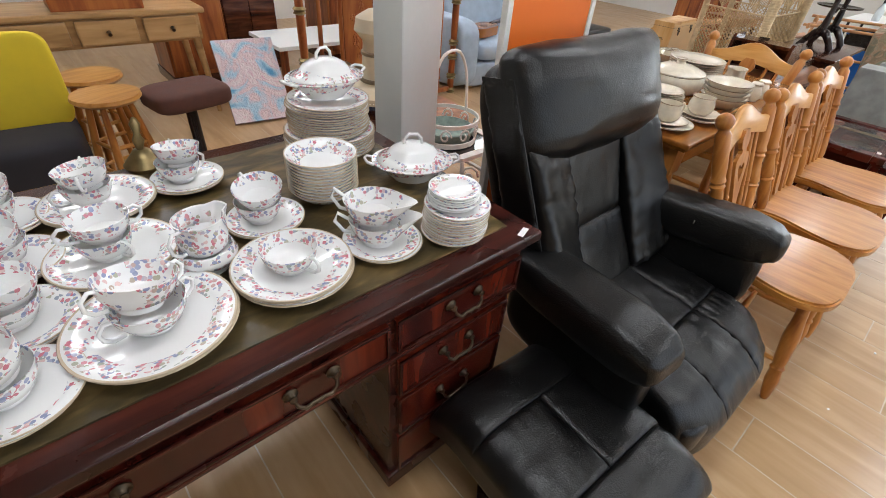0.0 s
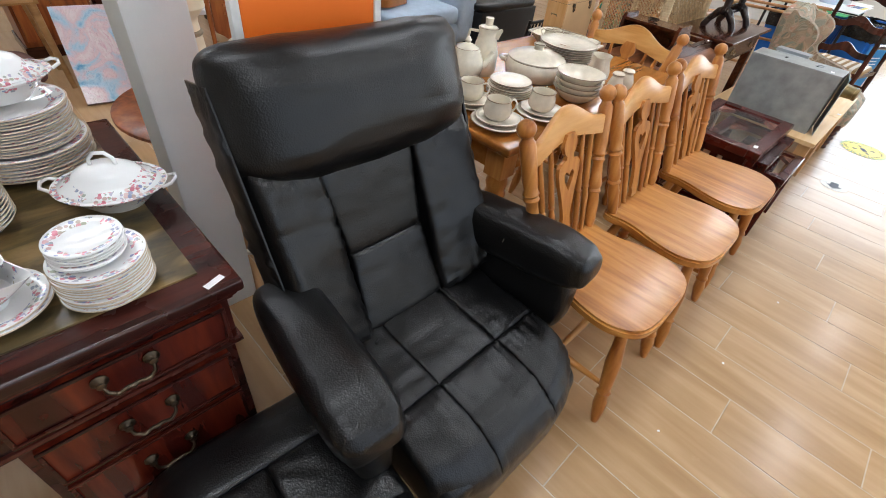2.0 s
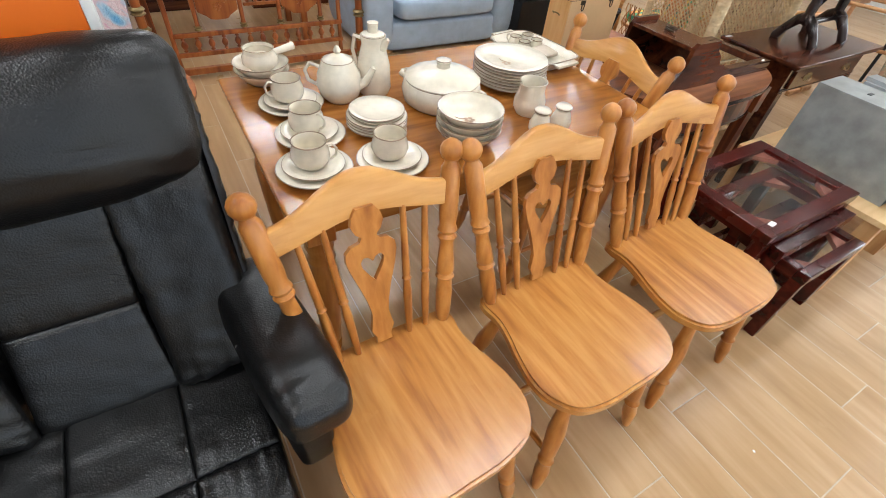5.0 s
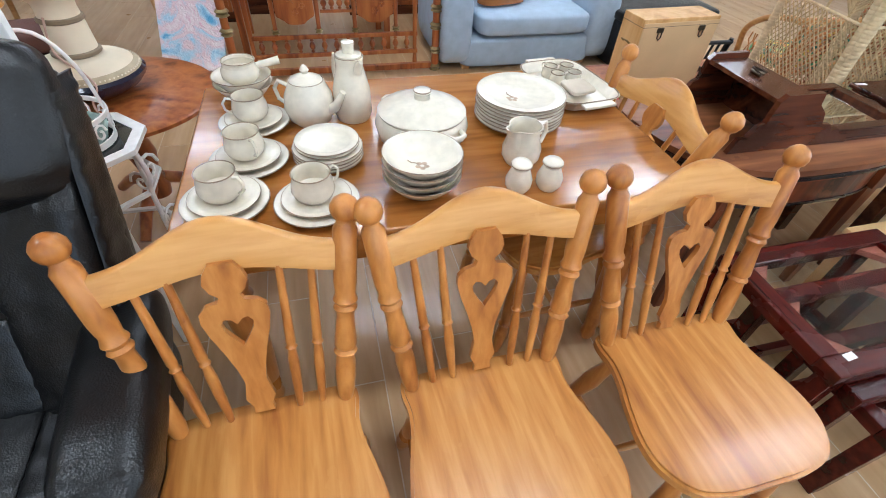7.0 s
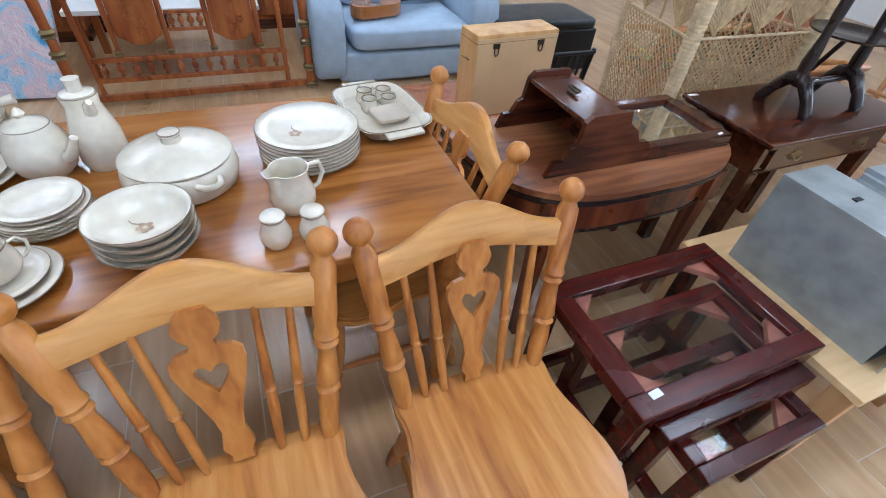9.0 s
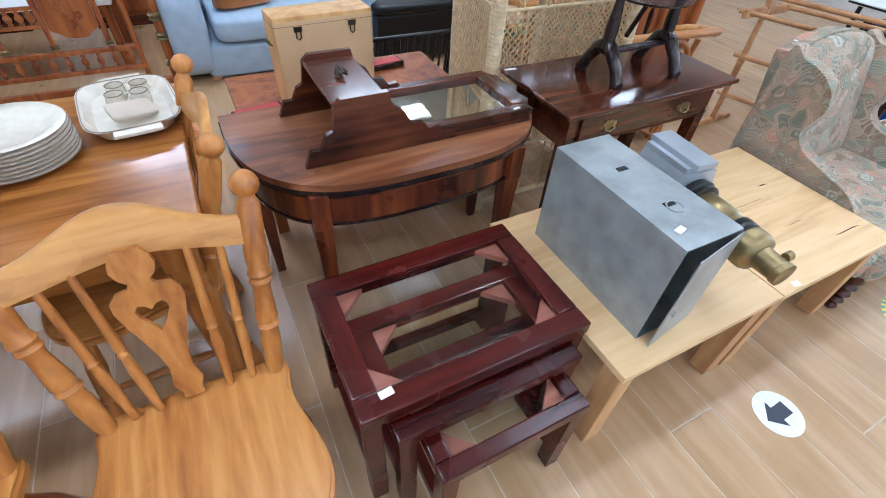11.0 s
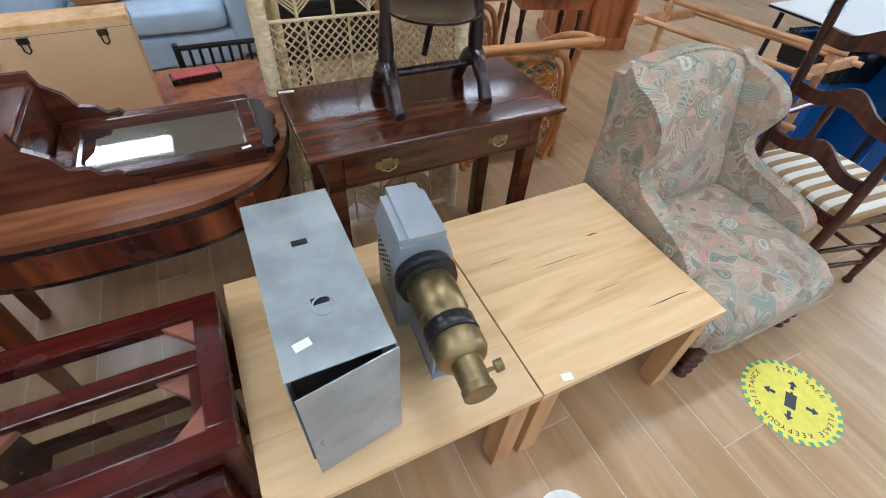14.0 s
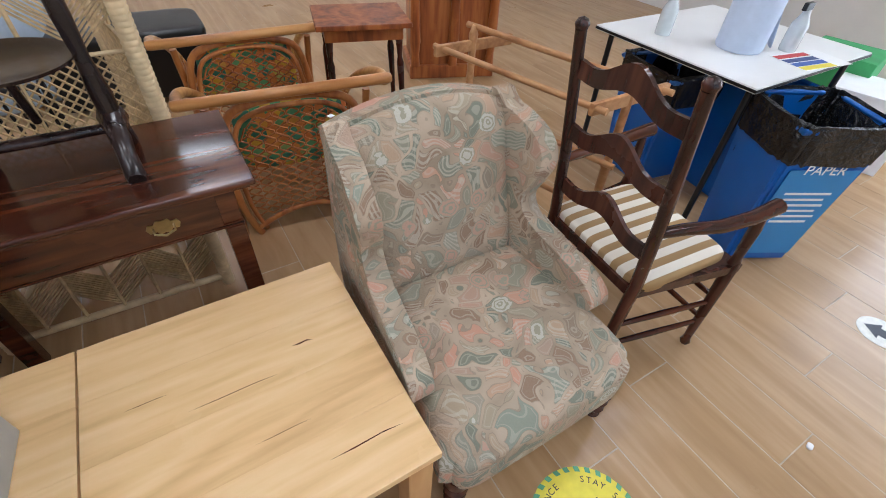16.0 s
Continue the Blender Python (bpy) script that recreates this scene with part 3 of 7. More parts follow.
for sx in (-1, 1):
    xa, xb = sorted((sx * 0.36, sx * 0.75))
    ped = part("pedestal", bx(xa, xb, -hd + 0.035, hd - 0.035, 0.07, 0.589, 0.003), MAHOG, dk)
    for z0, z1 in ((0.45, 0.575), (0.285, 0.435), (0.1, 0.27)):
        drawer(xa + 0.02, xb - 0.02, z0, z1, -hd + 0.035, dk)
    part("plinth", bx(xa - 0.012, xb + 0.012, -hd + 0.023, hd - 0.023, 0.03, 0.09, 0.008), MAHOG, dk)
    for fx in (xa + 0.03, xb - 0.03):
        for fy in (-hd + 0.06, hd - 0.06):
            part("foot", turned((fx, fy, 0), (fx, fy, 0.032), [(0, 0.018), (0.4, 0.026), (1, 0.022)], 12), MAHOG, dk)
tag_on(0.555, 0.725, 0.7805, 20, 0.04, 0.014)

# ---- floral china on the desk ----
DT = 0.784


def plate_mesh(name, r, mtl, depth=0.02):
    bm = lathe([(0.0005, 0.004), (r * 0.5, 0.004), (r * 0.53, 0.0), (r * 0.57, 0.0), (r * 0.6, 0.006), (r * 0.72, depth * 0.55), (r * 0.985, depth), (r, depth + 0.0012), (r * 0.985, depth + 0.003), (r * 0.74, depth * 0.55 + 0.004), (r * 0.62, 0.0085), (0.0005, 0.0075)], 40)
    me = bpy.data.meshes.new(name)
    bm.to_mesh(me)
    bm.free()
    me.materials.append(mtl)
    for p in me.polygons:
        p.use_smooth = True
    return me


def put(me, name, label, category, x, y, z, rz=0, group="", tilt=(0, 0)):
    o = new(name, me)
    o.matrix_world = pose(x, y, z, tilt[0], tilt[1], rz)
    return tagged(o, label, category, group)


def stack(me, n, x, y, z, step, label, group, jit=0.0025):
    for k in range(n):
        put(me, "plate", label, "plate", x + random.uniform(-jit, jit), y + random.uniform(-jit, jit), z + k * step, random.uniform(0, 360), group)
    return z + n * step


P13, P115, P085, P075, P058 = [plate_mesh("plate", r, china("china_%d" % int(r * 1000), r * 0.66, r * 0.93), d) for r, d in ((0.13, 0.022), (0.115, 0.02), (0.085, 0.016), (0.075, 0.014), (0.058, 0.012))]
BOWLM = china("china_bowl", 0.05, 0.078)
CUPM = china("china_cup", 0.0445, 0.09, False)


def bowl_mesh(r, h, mtl):
    bm = lathe([(0.0005, 0.003), (r * 0.4, 0.003), (r * 0.42, 0), (r * 0.48, 0.001), (r * 0.7, h * 0.3), (r * 0.9, h * 0.72), (r, h), (r * 0.985, h + 0.001), (r * 0.87, h * 0.74), (r * 0.66, h * 0.36), (r * 0.4, 0.009), (0.0005, 0.008)], 40)
    me = bpy.data.meshes.new("bowl")
    bm.to_mesh(me)
    bm.free()
    me.materials.append(mtl)
    for p in me.polygons:
        p.use_smooth = True
    return me


BOWL = bowl_mesh(0.085, 0.038, BOWLM)


def loop_handle(r, z, h, out, a=0.0, t=0.0035):
    """A closed ear-shaped handle on the wall of a cup, at angle a."""
    pts = [(r - 0.004, 0, z + h / 2), (r + out * 0.55, 0, z + h * 0.62), (r + out, 0, z + h * 0.3), (r + out * 0.9, 0, z - h * 0.15), (r + out * 0.4, 0, z - h * 0.45), (r - 0.008, 0, z - h / 2)]
    m = pose(0, 0, 0, 0, 0, a)
    return [m @ Vector(p) for p in pts], t


def cup(label, x, y, z, r=0.049, h=0.055, rz=0, mtl=None, tilt=(0, 0), two=False, group="floral china cups", rim=None, straight=False):
    e = thing("cup", label, "cup", (x, y, z), rz, group)
    e.matrix_world = pose(x, y, z, tilt[0], tilt[1], rz)
    if straight:
        prof = [(0.0005, 0.004), (r * 0.7, 0.003), (r * 0.75, 0), (r * 0.95, h * 0.14), (r * 1.06, h * 0.35), (r, h * 0.65), (r * 0.9, h * 0.85), (r * 0.95, h), (r * 0.9, h), (r * 0.84, h * 0.85), (r * 0.93, h * 0.6), (r * 0.95, h * 0.3), (r * 0.6, 0.009), (0.0005, 0.008)]
    else:
        prof = [(0.0005, 0.006), (r * 0.4, 0.004), (r * 0.5, 0), (r * 0.53, 0.001), (r * 0.48, 0.008), (r * 0.75, h * 0.3), (r * 0.92, h * 0.65), (r, h), (r * 0.97, h), (r * 0.88, h * 0.65), (r * 0.7, h * 0.33), (r * 0.4, 0.013), (0.0005, 0.012)]
    part("bowl", lathe(prof, 36), mtl or CUPM, e)
    for a in ((0, 180) if two else (0,)):
        pts, t = loop_handle(r * 0.93, h * 0.58, h * 0.62, 0.024, a)
        part("handle", tube(pts, t, 8), mtl if rim else PORC, e)
    if rim:
        part("rim", tube([(r * 0.925 * math.cos(k / 16 * math.pi), r * 0.925 * math.sin(k / 16 * math.pi), h) for k in range(32)], 0.0016, 6, closed=True), rim, e, "brown glazed rim")
    return e


FP = "white bone china plate with a rose border and gilt edge"
FC = "white bone china cup with rose sprays inside"
stack(P13, 2, -0.19, 0.89, DT, 0.006, FP, "floral plates")
cup("two-handled china soup cup on plate", -0.19, 0.89, DT + 0.016, 0.058, 0.055, 200, two=True)
cup("two-handled china soup cup tipped over another", -0.2, 0.885, DT + 0.066, 0.06, 0.055, 205, tilt=(6, -14), two=True)
stack(P115, 3, 0.055, 0.89, DT, 0.006, FP, "floral plates")
cup(FC, 0.05, 0.89, DT + 0.022, 0.054, 0.05, 290)
stack(P075, 11, 0.41, 0.815, DT, 0.0068, FP, "small floral plates")
stack(P058, 6, 0.405, 0.82, DT + 0.079, 0.006, FP, "small floral plates")
for k in range(12):
    put(BOWL, "bowl", "white china bowl with roses and gilt edge", "bowl", 0.25, 1.125, DT + k * 0.0078, k * 47, "stacked floral bowls")
zt = stack(P13, 7, 0.4, 1.36, DT, 0.008, FP, "large floral plates")
zt = stack(P115, 13, 0.4, 1.36, zt, 0.0068, FP, "large floral plates")


def tureen(label, x, y, z, r, rz):
    e = thing("tureen", label, "tureen", (x, y, z), rz, "lidded china tureens")
    sq = Matrix.Diagonal((1, 0.82, 1, 1))
    part("bowl", lathe([(0.0005, 0.006), (r * 0.5, 0.004), (r * 0.55, 0), (r * 0.58, 0.004), (r * 0.78, 0.022), (r * 0.95, 0.042), (r * 1.12, 0.05), (r * 1.13, 0.053), (r * 0.95, 0.053), (0.0005, 0.05)], 44, None, sq), china("china_tureen", r * 0.72, r * 1.1, False), e)
    lid = part("lid", lathe([(r * 1.0, 0.054), (r * 0.98, 0.058), (r * 0.8, 0.066), (r * 0.72, 0.07), (r * 0.6, 0.085), (r * 0.35, 0.097), (0.0005, 0.1)], 44, None, sq), china("china_tureen_lid", r * 0.66, r * 0.92, False), e, "domed china lid with loop handle")
    part("knob", tube([(-0.024, 0, 0.096), (-0.022, 0, 0.112), (-0.01, 0, 0.124), (0.01, 0, 0.124), (0.022, 0, 0.112), (0.024, 0, 0.096)], 0.0042, 8), PORC, lid)
    for a in (0, 180):
        m = pose(0, 0, 0, 0, 0, a)
        part("handle", tube([m @ Vector(p) for p in ((r * 1.08, -0.025, 0.05), (r * 1.26, -0.02, 0.056), (r * 1.32, 0, 0.058), (r * 1.26, 0.02, 0.056), (r * 1.08, 0.025, 0.05))], 0.004, 8), PORC, e)


tureen("lidded white china tureen with roses on stacked plates", 0.4, 1.36, zt + 0.02, 0.1, 10)
tureen("lidded white china tureen with rose border on desk", 0.5, 1.09, DT, 0.098, -30)


def gravy_boat(x, y, z, rz, tilt=(0, 0)):
    e = thing("gravy_boat", "white china gravy boat with rose border", "gravy boat", (x, y, z), rz, "stacked gravy boats")
    e.matrix_world = pose(x, y, z, tilt[0], tilt[1], rz)
    bm = lathe([(0.0005, 0.004), (0.026, 0.003), (0.03, 0), (0.027, 0.009), (0.043, 0.02), (0.05, 0.04), (0.054, 0.058), (0.052, 0.058), (0.047, 0.04), (0.04, 0.023), (0.0005, 0.014)], 36)
    for v in bm.verts:
        t = max(0, v.co.z - 0.02) / 0.04
        if v.co.x > 0:
            v.co.x *= 1 + 0.75 * t * (abs(math.cos(math.atan2(v.co.y, v.co.x))) ** 6)
            v.co.z += 0.008 * t * (max(0, v.co.x) / 0.09)
        else:
            v.co.x *= 1.2
    part("body", bm, china("china_boat", 0.044, 0.06, False), e)
    pts = [(-0.055, 0, 0.05), (-0.085, 0, 0.07), (-0.092, 0, 0.05), (-0.075, 0, 0.026), (-0.048, 0, 0.022)]
    part("handle", tube(pts, 0.004, 8), PORC, e)


stack(P085, 2, 0.25, 0.87, DT, 0.005, FP, "floral plates")
gravy_boat(0.245, 0.875, DT + 0.014, -35)
gravy_boat(0.24, 0.885, DT + 0.056, -50)
for x, y, rz, me in ((0.085, 1.09, 30, P085), (0.0, 1.37, 20, P085), (-0.19, 1.36, 190, P115), (-0.2, 1.13, 300, P115), (-0.355, 1.02, 100, P085), (-0.375, 0.86, 80, P085), (-0.355, 1.205, 60, P085), (-0.36, 1.385, 60, P085), (-0.53, 1.03, 100, P085), (-0.63, 0.9, 60, P085), (-0.64, 1.2, 0, P085)):
    stack(me, 2, x, y, DT, 0.005, FP, "floral plates")
    cup(FC, x - 0.01, y + 0.005, DT + 0.014, 0.05, 0.052, rz)
    cup("white rose china cup stacked in another", x - 0.005, y, DT + 0.055, 0.052, 0.05, rz + 70, tilt=(random.uniform(-16, 10), random.uniform(-12, 12)), two=me == P115)
su = thing("sugar_bowl", "white china sugar bowl with roses", "sugar bowl", (-0.065, 1.01, DT))
part("body", lathe([(0.0005, 0.005), (0.03, 0.003), (0.034, 0), (0.03, 0.01), (0.05, 0.022), (0.056, 0.035), (0.05, 0.052), (0.047, 0.052), (0.052, 0.035), (0.0005, 0.02)], 36), china("china_sugar", 0.044, 0.054, False), su)
ck = thing("cream_jug", "white china cream jug resting on a sugar bowl", "jug", (-0.065, 1.01, DT + 0.047), 30)
bm = lathe([(0.0005, 0.004), (0.034, 0), (0.044, 0.012), (0.046, 0.03), (0.04, 0.05), (0.045, 0.068), (0.042, 0.068), (0.037, 0.05), (0.042, 0.03), (0.0005, 0.012)], 36)
for v in bm.verts:
    if v.co.z > 0.05 and v.co.x > 0.02:
        v.co.x *= 1.45 if abs(v.co.y) < 0.016 else 1.1
part("body", bm, china("china_jug", 0.036, 0.048, False), ck)
pts, t = loop_handle(0.042, 0.036, 0.048, 0.03, 180)
part("handle", tube(pts, t, 8), PORC, ck)
tr = thing("trinket", "small brass ornament with a round base", "ornament", (-0.06, 1.52, DT))
part("base", lathe([(0.0005, 0), (0.045, 0), (0.05, 0.012), (0.03, 0.035), (0.018, 0.05), (0.0005, 0.052)], 20), BRASS, tr)
part("stem", turned((0, 0, 0.05), (0.01, 0.01, 0.13), [(0, 0.008), (0.3, 0.014), (0.5, 0.007), (0.8, 0.013), (1, 0.004)], 10), BRASS, tr)

# ---- leather recliner and its footstool ----
rc = thing("recliner_chair", "black leather swivel recliner armchair with wrinkled cushions", "armchair", (1.04, 0.55, 0), 0)


def back_at(x, z, out=0.0):
    """A point of the leaning back, out metres proud of it."""
    return (x, 0.25 + (z - 0.612) * 0.37 - out * 0.94, z + out * 0.34)


# back: two side panels, upper and lower middle panels
part("back_panel", stuffed(back_at(-0.135, 0.612), back_at(0.115, 0.612), back_at(0.135, 0.87), back_at(-0.17, 0.87), 0.03, 0.05, seed=1, power=12, free=""), LEATHER, rc)
part("back_panel", stuffed((-0.155, 0.14, 0.4), (0.13, 0.14, 0.4), back_at(0.115, 0.612), back_at(-0.135, 0.612), 0.034, 0.05, seed=2, power=12, free=""), LEATHER, rc)
for sx in (-1, 1):
    lo, mid, top = (-0.155, -0.135, -0.17) if sx < 0 else (0.13, 0.115, 0.135)
    lo_out, top_out = sx * 0.335, sx * 0.335
    q = [(lo, 0.13, 0.4), (lo_out, 0.1, 0.47), back_at(top_out, 0.88, 0.02), back_at(top, 0.87)]
    q = q if sx > 0 else [q[1], q[0], q[3], q[2]]
    part("back_panel", stuffed(*q, 0.04, 0.06, 30, 44, 0.012, 3.0 + sx, 10, free="r" if sx > 0 else "l"), LEATHER, rc)
    part("seam", tube([Vector(back_at(mid + (top - mid) * t, 0.612 + 0.25 * t, 0.004)) for t in (0, 0.25, 0.5, 0.75, 1)], 0.0012, 5), LEATHER, rc)
# headrest pillow, fuller along its lower edge


def sag(p):
    t = p.x / 0.345
    p.y += 0.018 * t * t - 0.012 + 0.002 * math.sin(38 * p.x + 9 * p.y)
    p.z *= 1 - 0.16 * t ** 4
    p.z += 0.004 * noise.noise((p.x * 6, p.y * 40, 1.5)) * (0.4 + abs(t))
    p.x += 0.006 * noise.noise((p.y * 30, p.z * 30, 4.0)) * abs(t) ** 3
    return p


part("headrest", cushion(0.35, 0.158, 0.115, pose(0.0, 0.385, 0.985, 68), 0.36, 0.78, 96, 56, crease=sag), LEATHER, rc, "plump rolled headrest")
part("back_shell", cushion(0.335, 0.36, 0.06, pose(0.0, 0.395, 0.73, 68), 0.3, 0.5), LEATHER, rc)
for sx in (-1, 1):
    part("side_gusset", stuffed((sx * 0.338, 0.11, 0.45), (sx * 0.338, 0.24, 0.42), (sx * 0.345, 0.5, 1.04), (sx * 0.345, 0.39, 1.06), 0.012 * sx, 0.004, 12, 60, 0.01, 11.0 + sx), LEATHER, rc, "ruched side gusset")
# seat: three columns, a flat rear row and a rolled front row
SX = (-0.29, -0.112, 0.117, 0.295)
for k in range(3):
    x0, x1 = SX[k], SX[k + 1]
    part("seat_panel", stuffed((x0, -0.12, 0.385), (x1, -0.12, 0.385), (x1, 0.16, 0.4), (x0, 0.16, 0.4), 0.026, 0.1, seed=20 + k, power=12, pucker=0.006, free="l" if k == 0 else "r" if k == 2 else ""), LEATHER, rc)

    def roll(u, v, k=k):
        d = 1 - v
        return Vector((0, -0.02 * math.sin(math.pi * min(1, d)), -0.09 * d ** 2.6)) + Vector((0, (0.07 * (1 - u) ** 2 if k == 0 else 0.07 * u ** 2 if k == 2 else 0) * d, 0))

    part("seat_panel", stuffed((x0, -0.37, 0.375), (x1, -0.37, 0.375), (x1, -0.12, 0.385), (x0, -0.12, 0.385), 0.03, 0.1, seed=30 + k, pucker=0.01, power=10, lift=roll, free=("l" if k == 0 else "r" if k == 2 else "") + "b"), LEATHER, rc)
part("seat_base", cushion(0.29, 0.26, 0.075, pose(0, -0.09, 0.275), 0.25, 0.35), LEATHER, rc)


def rumple(p):
    w = max(0.0, -p.y / 0.27) ** 3
    p.z *= 1 - 0.1 * w
    p.z += 0.007 * w * noise.noise((p.x * 14, p.y * 60, 0.5)) + 0.004 * noise.noise((p.x * 9, p.y * 12, 3.0))
    p.x += 0.006 * w * noise.noise((p.z * 30, p.y * 60, 2.5))
    return p


for sx in (-1, 1):
    a = part("armrest", cushion(0.082, 0.26, 0.078, pose(sx * 0.355, 0.03, 0.58, -3, sx * 6, sx * 7), 0.42, 0.6, 80, 64, crease=rumple), LEATHER, rc)
    part("arm_panel", cushion(0.05, 0.235, 0.14, pose(sx * 0.345, 0.035, 0.45, 0, 0, sx * 5), 0.4, 0.5, crease=rumple), LEATHER, rc)
    part("seam", tube([Vector((sx * 0.352 + 0.084 * math.cos(radians(q)), 0.03, 0.573 + 0.081 * math.sin(radians(q)))) for q in range(20, 165, 9)], 0.0012, 5), THREAD, a, "pale stitched seam")
part("base_ring", lathe([(0.2, 0), (0.25, 0), (0.255, 0.02), (0.2, 0.035)], 32, None, None, False), EBONY, rc, "round dark wooden swivel base")
part("post", lathe([(0.03, 0.02), (0.03, 0.24)], 14), BLACK, rc)
part("cross_bar", bx(-0.22, 0.22, -0.03, 0.03, 0.012, 0.034, 0.006), EBONY, rc)
tag_on(1.3, 1.07, 1.075, 10, 0.03, 0.012)
ot = thing("footstool", "black leather footstool matching the recliner", "footstool", (0.49, 0.42, 0), -3)
ROWS = ((-0.285, -0.115, (-0.22, 0.235)), (-0.115, 0.11, (-0.22, 0.0, 0.235)), (0.11, 0.275, (-0.22, 0.235)))
for j, (y0, y1, xs) in enumerate(ROWS):
    for k, (x0, x1) in enumerate(zip(xs, xs[1:])):
        def fall(u, v, j=j, x0=x0, x1=x1):
            e = (1 - v) ** 3 if j == 0 else v ** 3 if j == 2 else 0
            x = (x0 + (x1 - x0) * u - 0.0075) / 0.2275
            return Vector((0, 0, -0.05 * e - 0.045 * x ** 6))

        part("cushion_panel", stuffed((x0, y0, 0.375), (x1, y0, 0.375), (x1, y1, 0.375), (x0, y1, 0.375), 0.028, 0.06, 34, 26, 0.007, 40 + 3 * k + j, 10, lift=fall, free=("l" if x0 < -0.2 else "") + ("r" if x1 > 0.2 else "") + ("b", "", "t")[j]), LEATHER, ot)
part("skirt", cushion(0.222, 0.27, 0.07, pose(0.01, 0.0, 0.275), 0.3, 0.4), LEATHER, ot)
part("post", lathe([(0.025, 0.03), (0.025, 0.22)], 12), BLACK, ot)
part("base_ring", lathe([(0.15, 0), (0.19, 0), (0.19, 0.02), (0.15, 0.03)], 28, None, None, False), EBONY, ot)
part("cross_bar", bx(-0.17, 0.17, -0.025, 0.025, 0.012, 0.034, 0.005), EBONY, ot)

# ---- farmhouse chairs ----


def farmhouse_chair():
    ch = thing("dining_chair", "honey beech farmhouse chair with heart-cut splat", "chair", (0, 0, 0), 0, "chairs round the dining table")
    half = smooth_line([(0, -0.225, 0), (0.1, -0.223, 0), (0.18, -0.2, 0), (0.226, -0.14, 0), (0.236, -0.075, 0), (0.224, 0.0, 0), (0.206, 0.07, 0), (0.2, 0.125, 0), (0.207, 0.18, 0), (0.19, 0.213, 0), (0.1, 0.22, 0), (0, 0.222, 0)], 4)
    out = [(p.x, p.y) for p in half] + [(-p.x, p.y) for p in half[-2:0:-1]]
    bm = prism(out, pose(0, 0, 0.414), 0.036)
    es = [e for e in bm.edges if len(e.link_faces) == 2 and e.calc_face_angle(0) > 1]
    bmesh.ops.bevel(bm, geom=es, offset=0.008, segments=2, affect="EDGES")
    part("seat", bm, OAK, ch)
    posts = []
    for sx in (-1, 1):
        p0, p1 = Vector((sx * 0.178, 0.185, 0.445)), Vector((sx * 0.238, 0.31, 0.915))
        posts.append((p0, p1))
        prof = [(0, 0.016), (0.06, 0.021), (0.2, 0.023), (0.27, 0.02), (0.29, 0.026), (0.31, 0.02), (0.33, 0.025), (0.42, 0.021), (0.5, 0.018), (0.53, 0.025), (0.55, 0.02), (0.57, 0.026), (0.6, 0.021), (0.66, 0.024), (0.9, 0.024), (0.925, 0.017), (0.94, 0.017), (0.95, 0.023), (0.975, 0.0285), (1.0, 0.028), (1.025, 0.021), (1.04, 0.01), (1.045, 0.001)]
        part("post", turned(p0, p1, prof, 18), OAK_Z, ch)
    # crest rail: an arched board, gently bowed
    lower, upper = [], []
    for k in range(25):
        t = -1 + k / 12
        up = 0.5 + 0.5 * math.cos(math.pi * t)
        lower.append((t * 0.222, 0.792 + 0.026 * up))
        upper.append((t * 0.222, 0.85 + 0.065 * up ** 1.3))
    bm = bmesh.new()
    rings = []
    for (x, z0), (_, z1) in zip(lower, upper):
        bow = 0.02 * (1 - (x / 0.22) ** 2)
        y0, y1 = 0.185 + (z0 - 0.445) * 0.253 + bow, 0.185 + (z1 - 0.445) * 0.253 + bow
        rings.append([bm.verts.new(p) for p in ((x, y0 - 0.011, z0), (x, y0 + 0.011, z0), (x, y1 + 0.011, z1 - 0.004), (x, y1 + 0.005, z1), (x, y1 - 0.005, z1), (x, y1 - 0.011, z1 - 0.004))])
    for a, b in zip(rings, rings[1:]):
        for j in range(6):
            bm.faces.new((a[j], b[j], b[(j + 1) % 6], a[(j + 1) % 6]))
    bm.faces.new(rings[0]), bm.faces.new(rings[-1][::-1])
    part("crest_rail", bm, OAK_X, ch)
    for x0, x1 in ((-0.125, -0.158), (-0.075, -0.098), (0.075, 0.098), (0.125, 0.158)):
        prof = [(0, 0.008), (0.15, 0.0105), (0.35, 0.012), (0.44, 0.009), (0.46, 0.013), (0.48, 0.009), (0.5, 0.011), (1, 0.0075)]
        z1 = 0.81
        part("spindle", turned((x0, 0.19, 0.448), (x1, 0.185 + (z1 - 0.445) * 0.253 + 0.012, z1), prof, 10), OAK_Z, ch)
    half = [(0.022, 0), (0.02, 0.02), (0.031, 0.045), (0.026, 0.07), (0.022, 0.095), (0.027, 0.13), (0.04, 0.18), (0.056, 0.23), (0.064, 0.265), (0.062, 0.288), (0.048, 0.302), (0.024, 0.308), (0.019, 0.32), (0.032, 0.332), (0.04, 0.352), (0.035, 0.372), (0.022, 0.392)]
    outline = half + [(-x, y) for x, y in half[::-1]]
    hh = [(0, 0.196), (0.015, 0.219), (0.027, 0.24), (0.03, 0.256), (0.022, 0.267), (0.01, 0.264), (0, 0.252)]
    heart = hh + [(-x, y) for x, y in hh[-2:0:-1]]
    lean = math.degrees(math.atan(0.253))
    part("splat", prism(outline, pose(0, 0.199, 0.456, 90 - lean, 0, 0), 0.013, (heart,)), OAK_Z, ch, "pierced splat with heart cut-out")
    legp = [(0, 0.012), (0.05, 0.017), (0.2, 0.024), (0.3, 0.02), (0.33, 0.025), (0.36, 0.018), (0.4, 0.022), (0.62, 0.027), (0.8, 0.02), (1, 0.017)]
    feet = {}
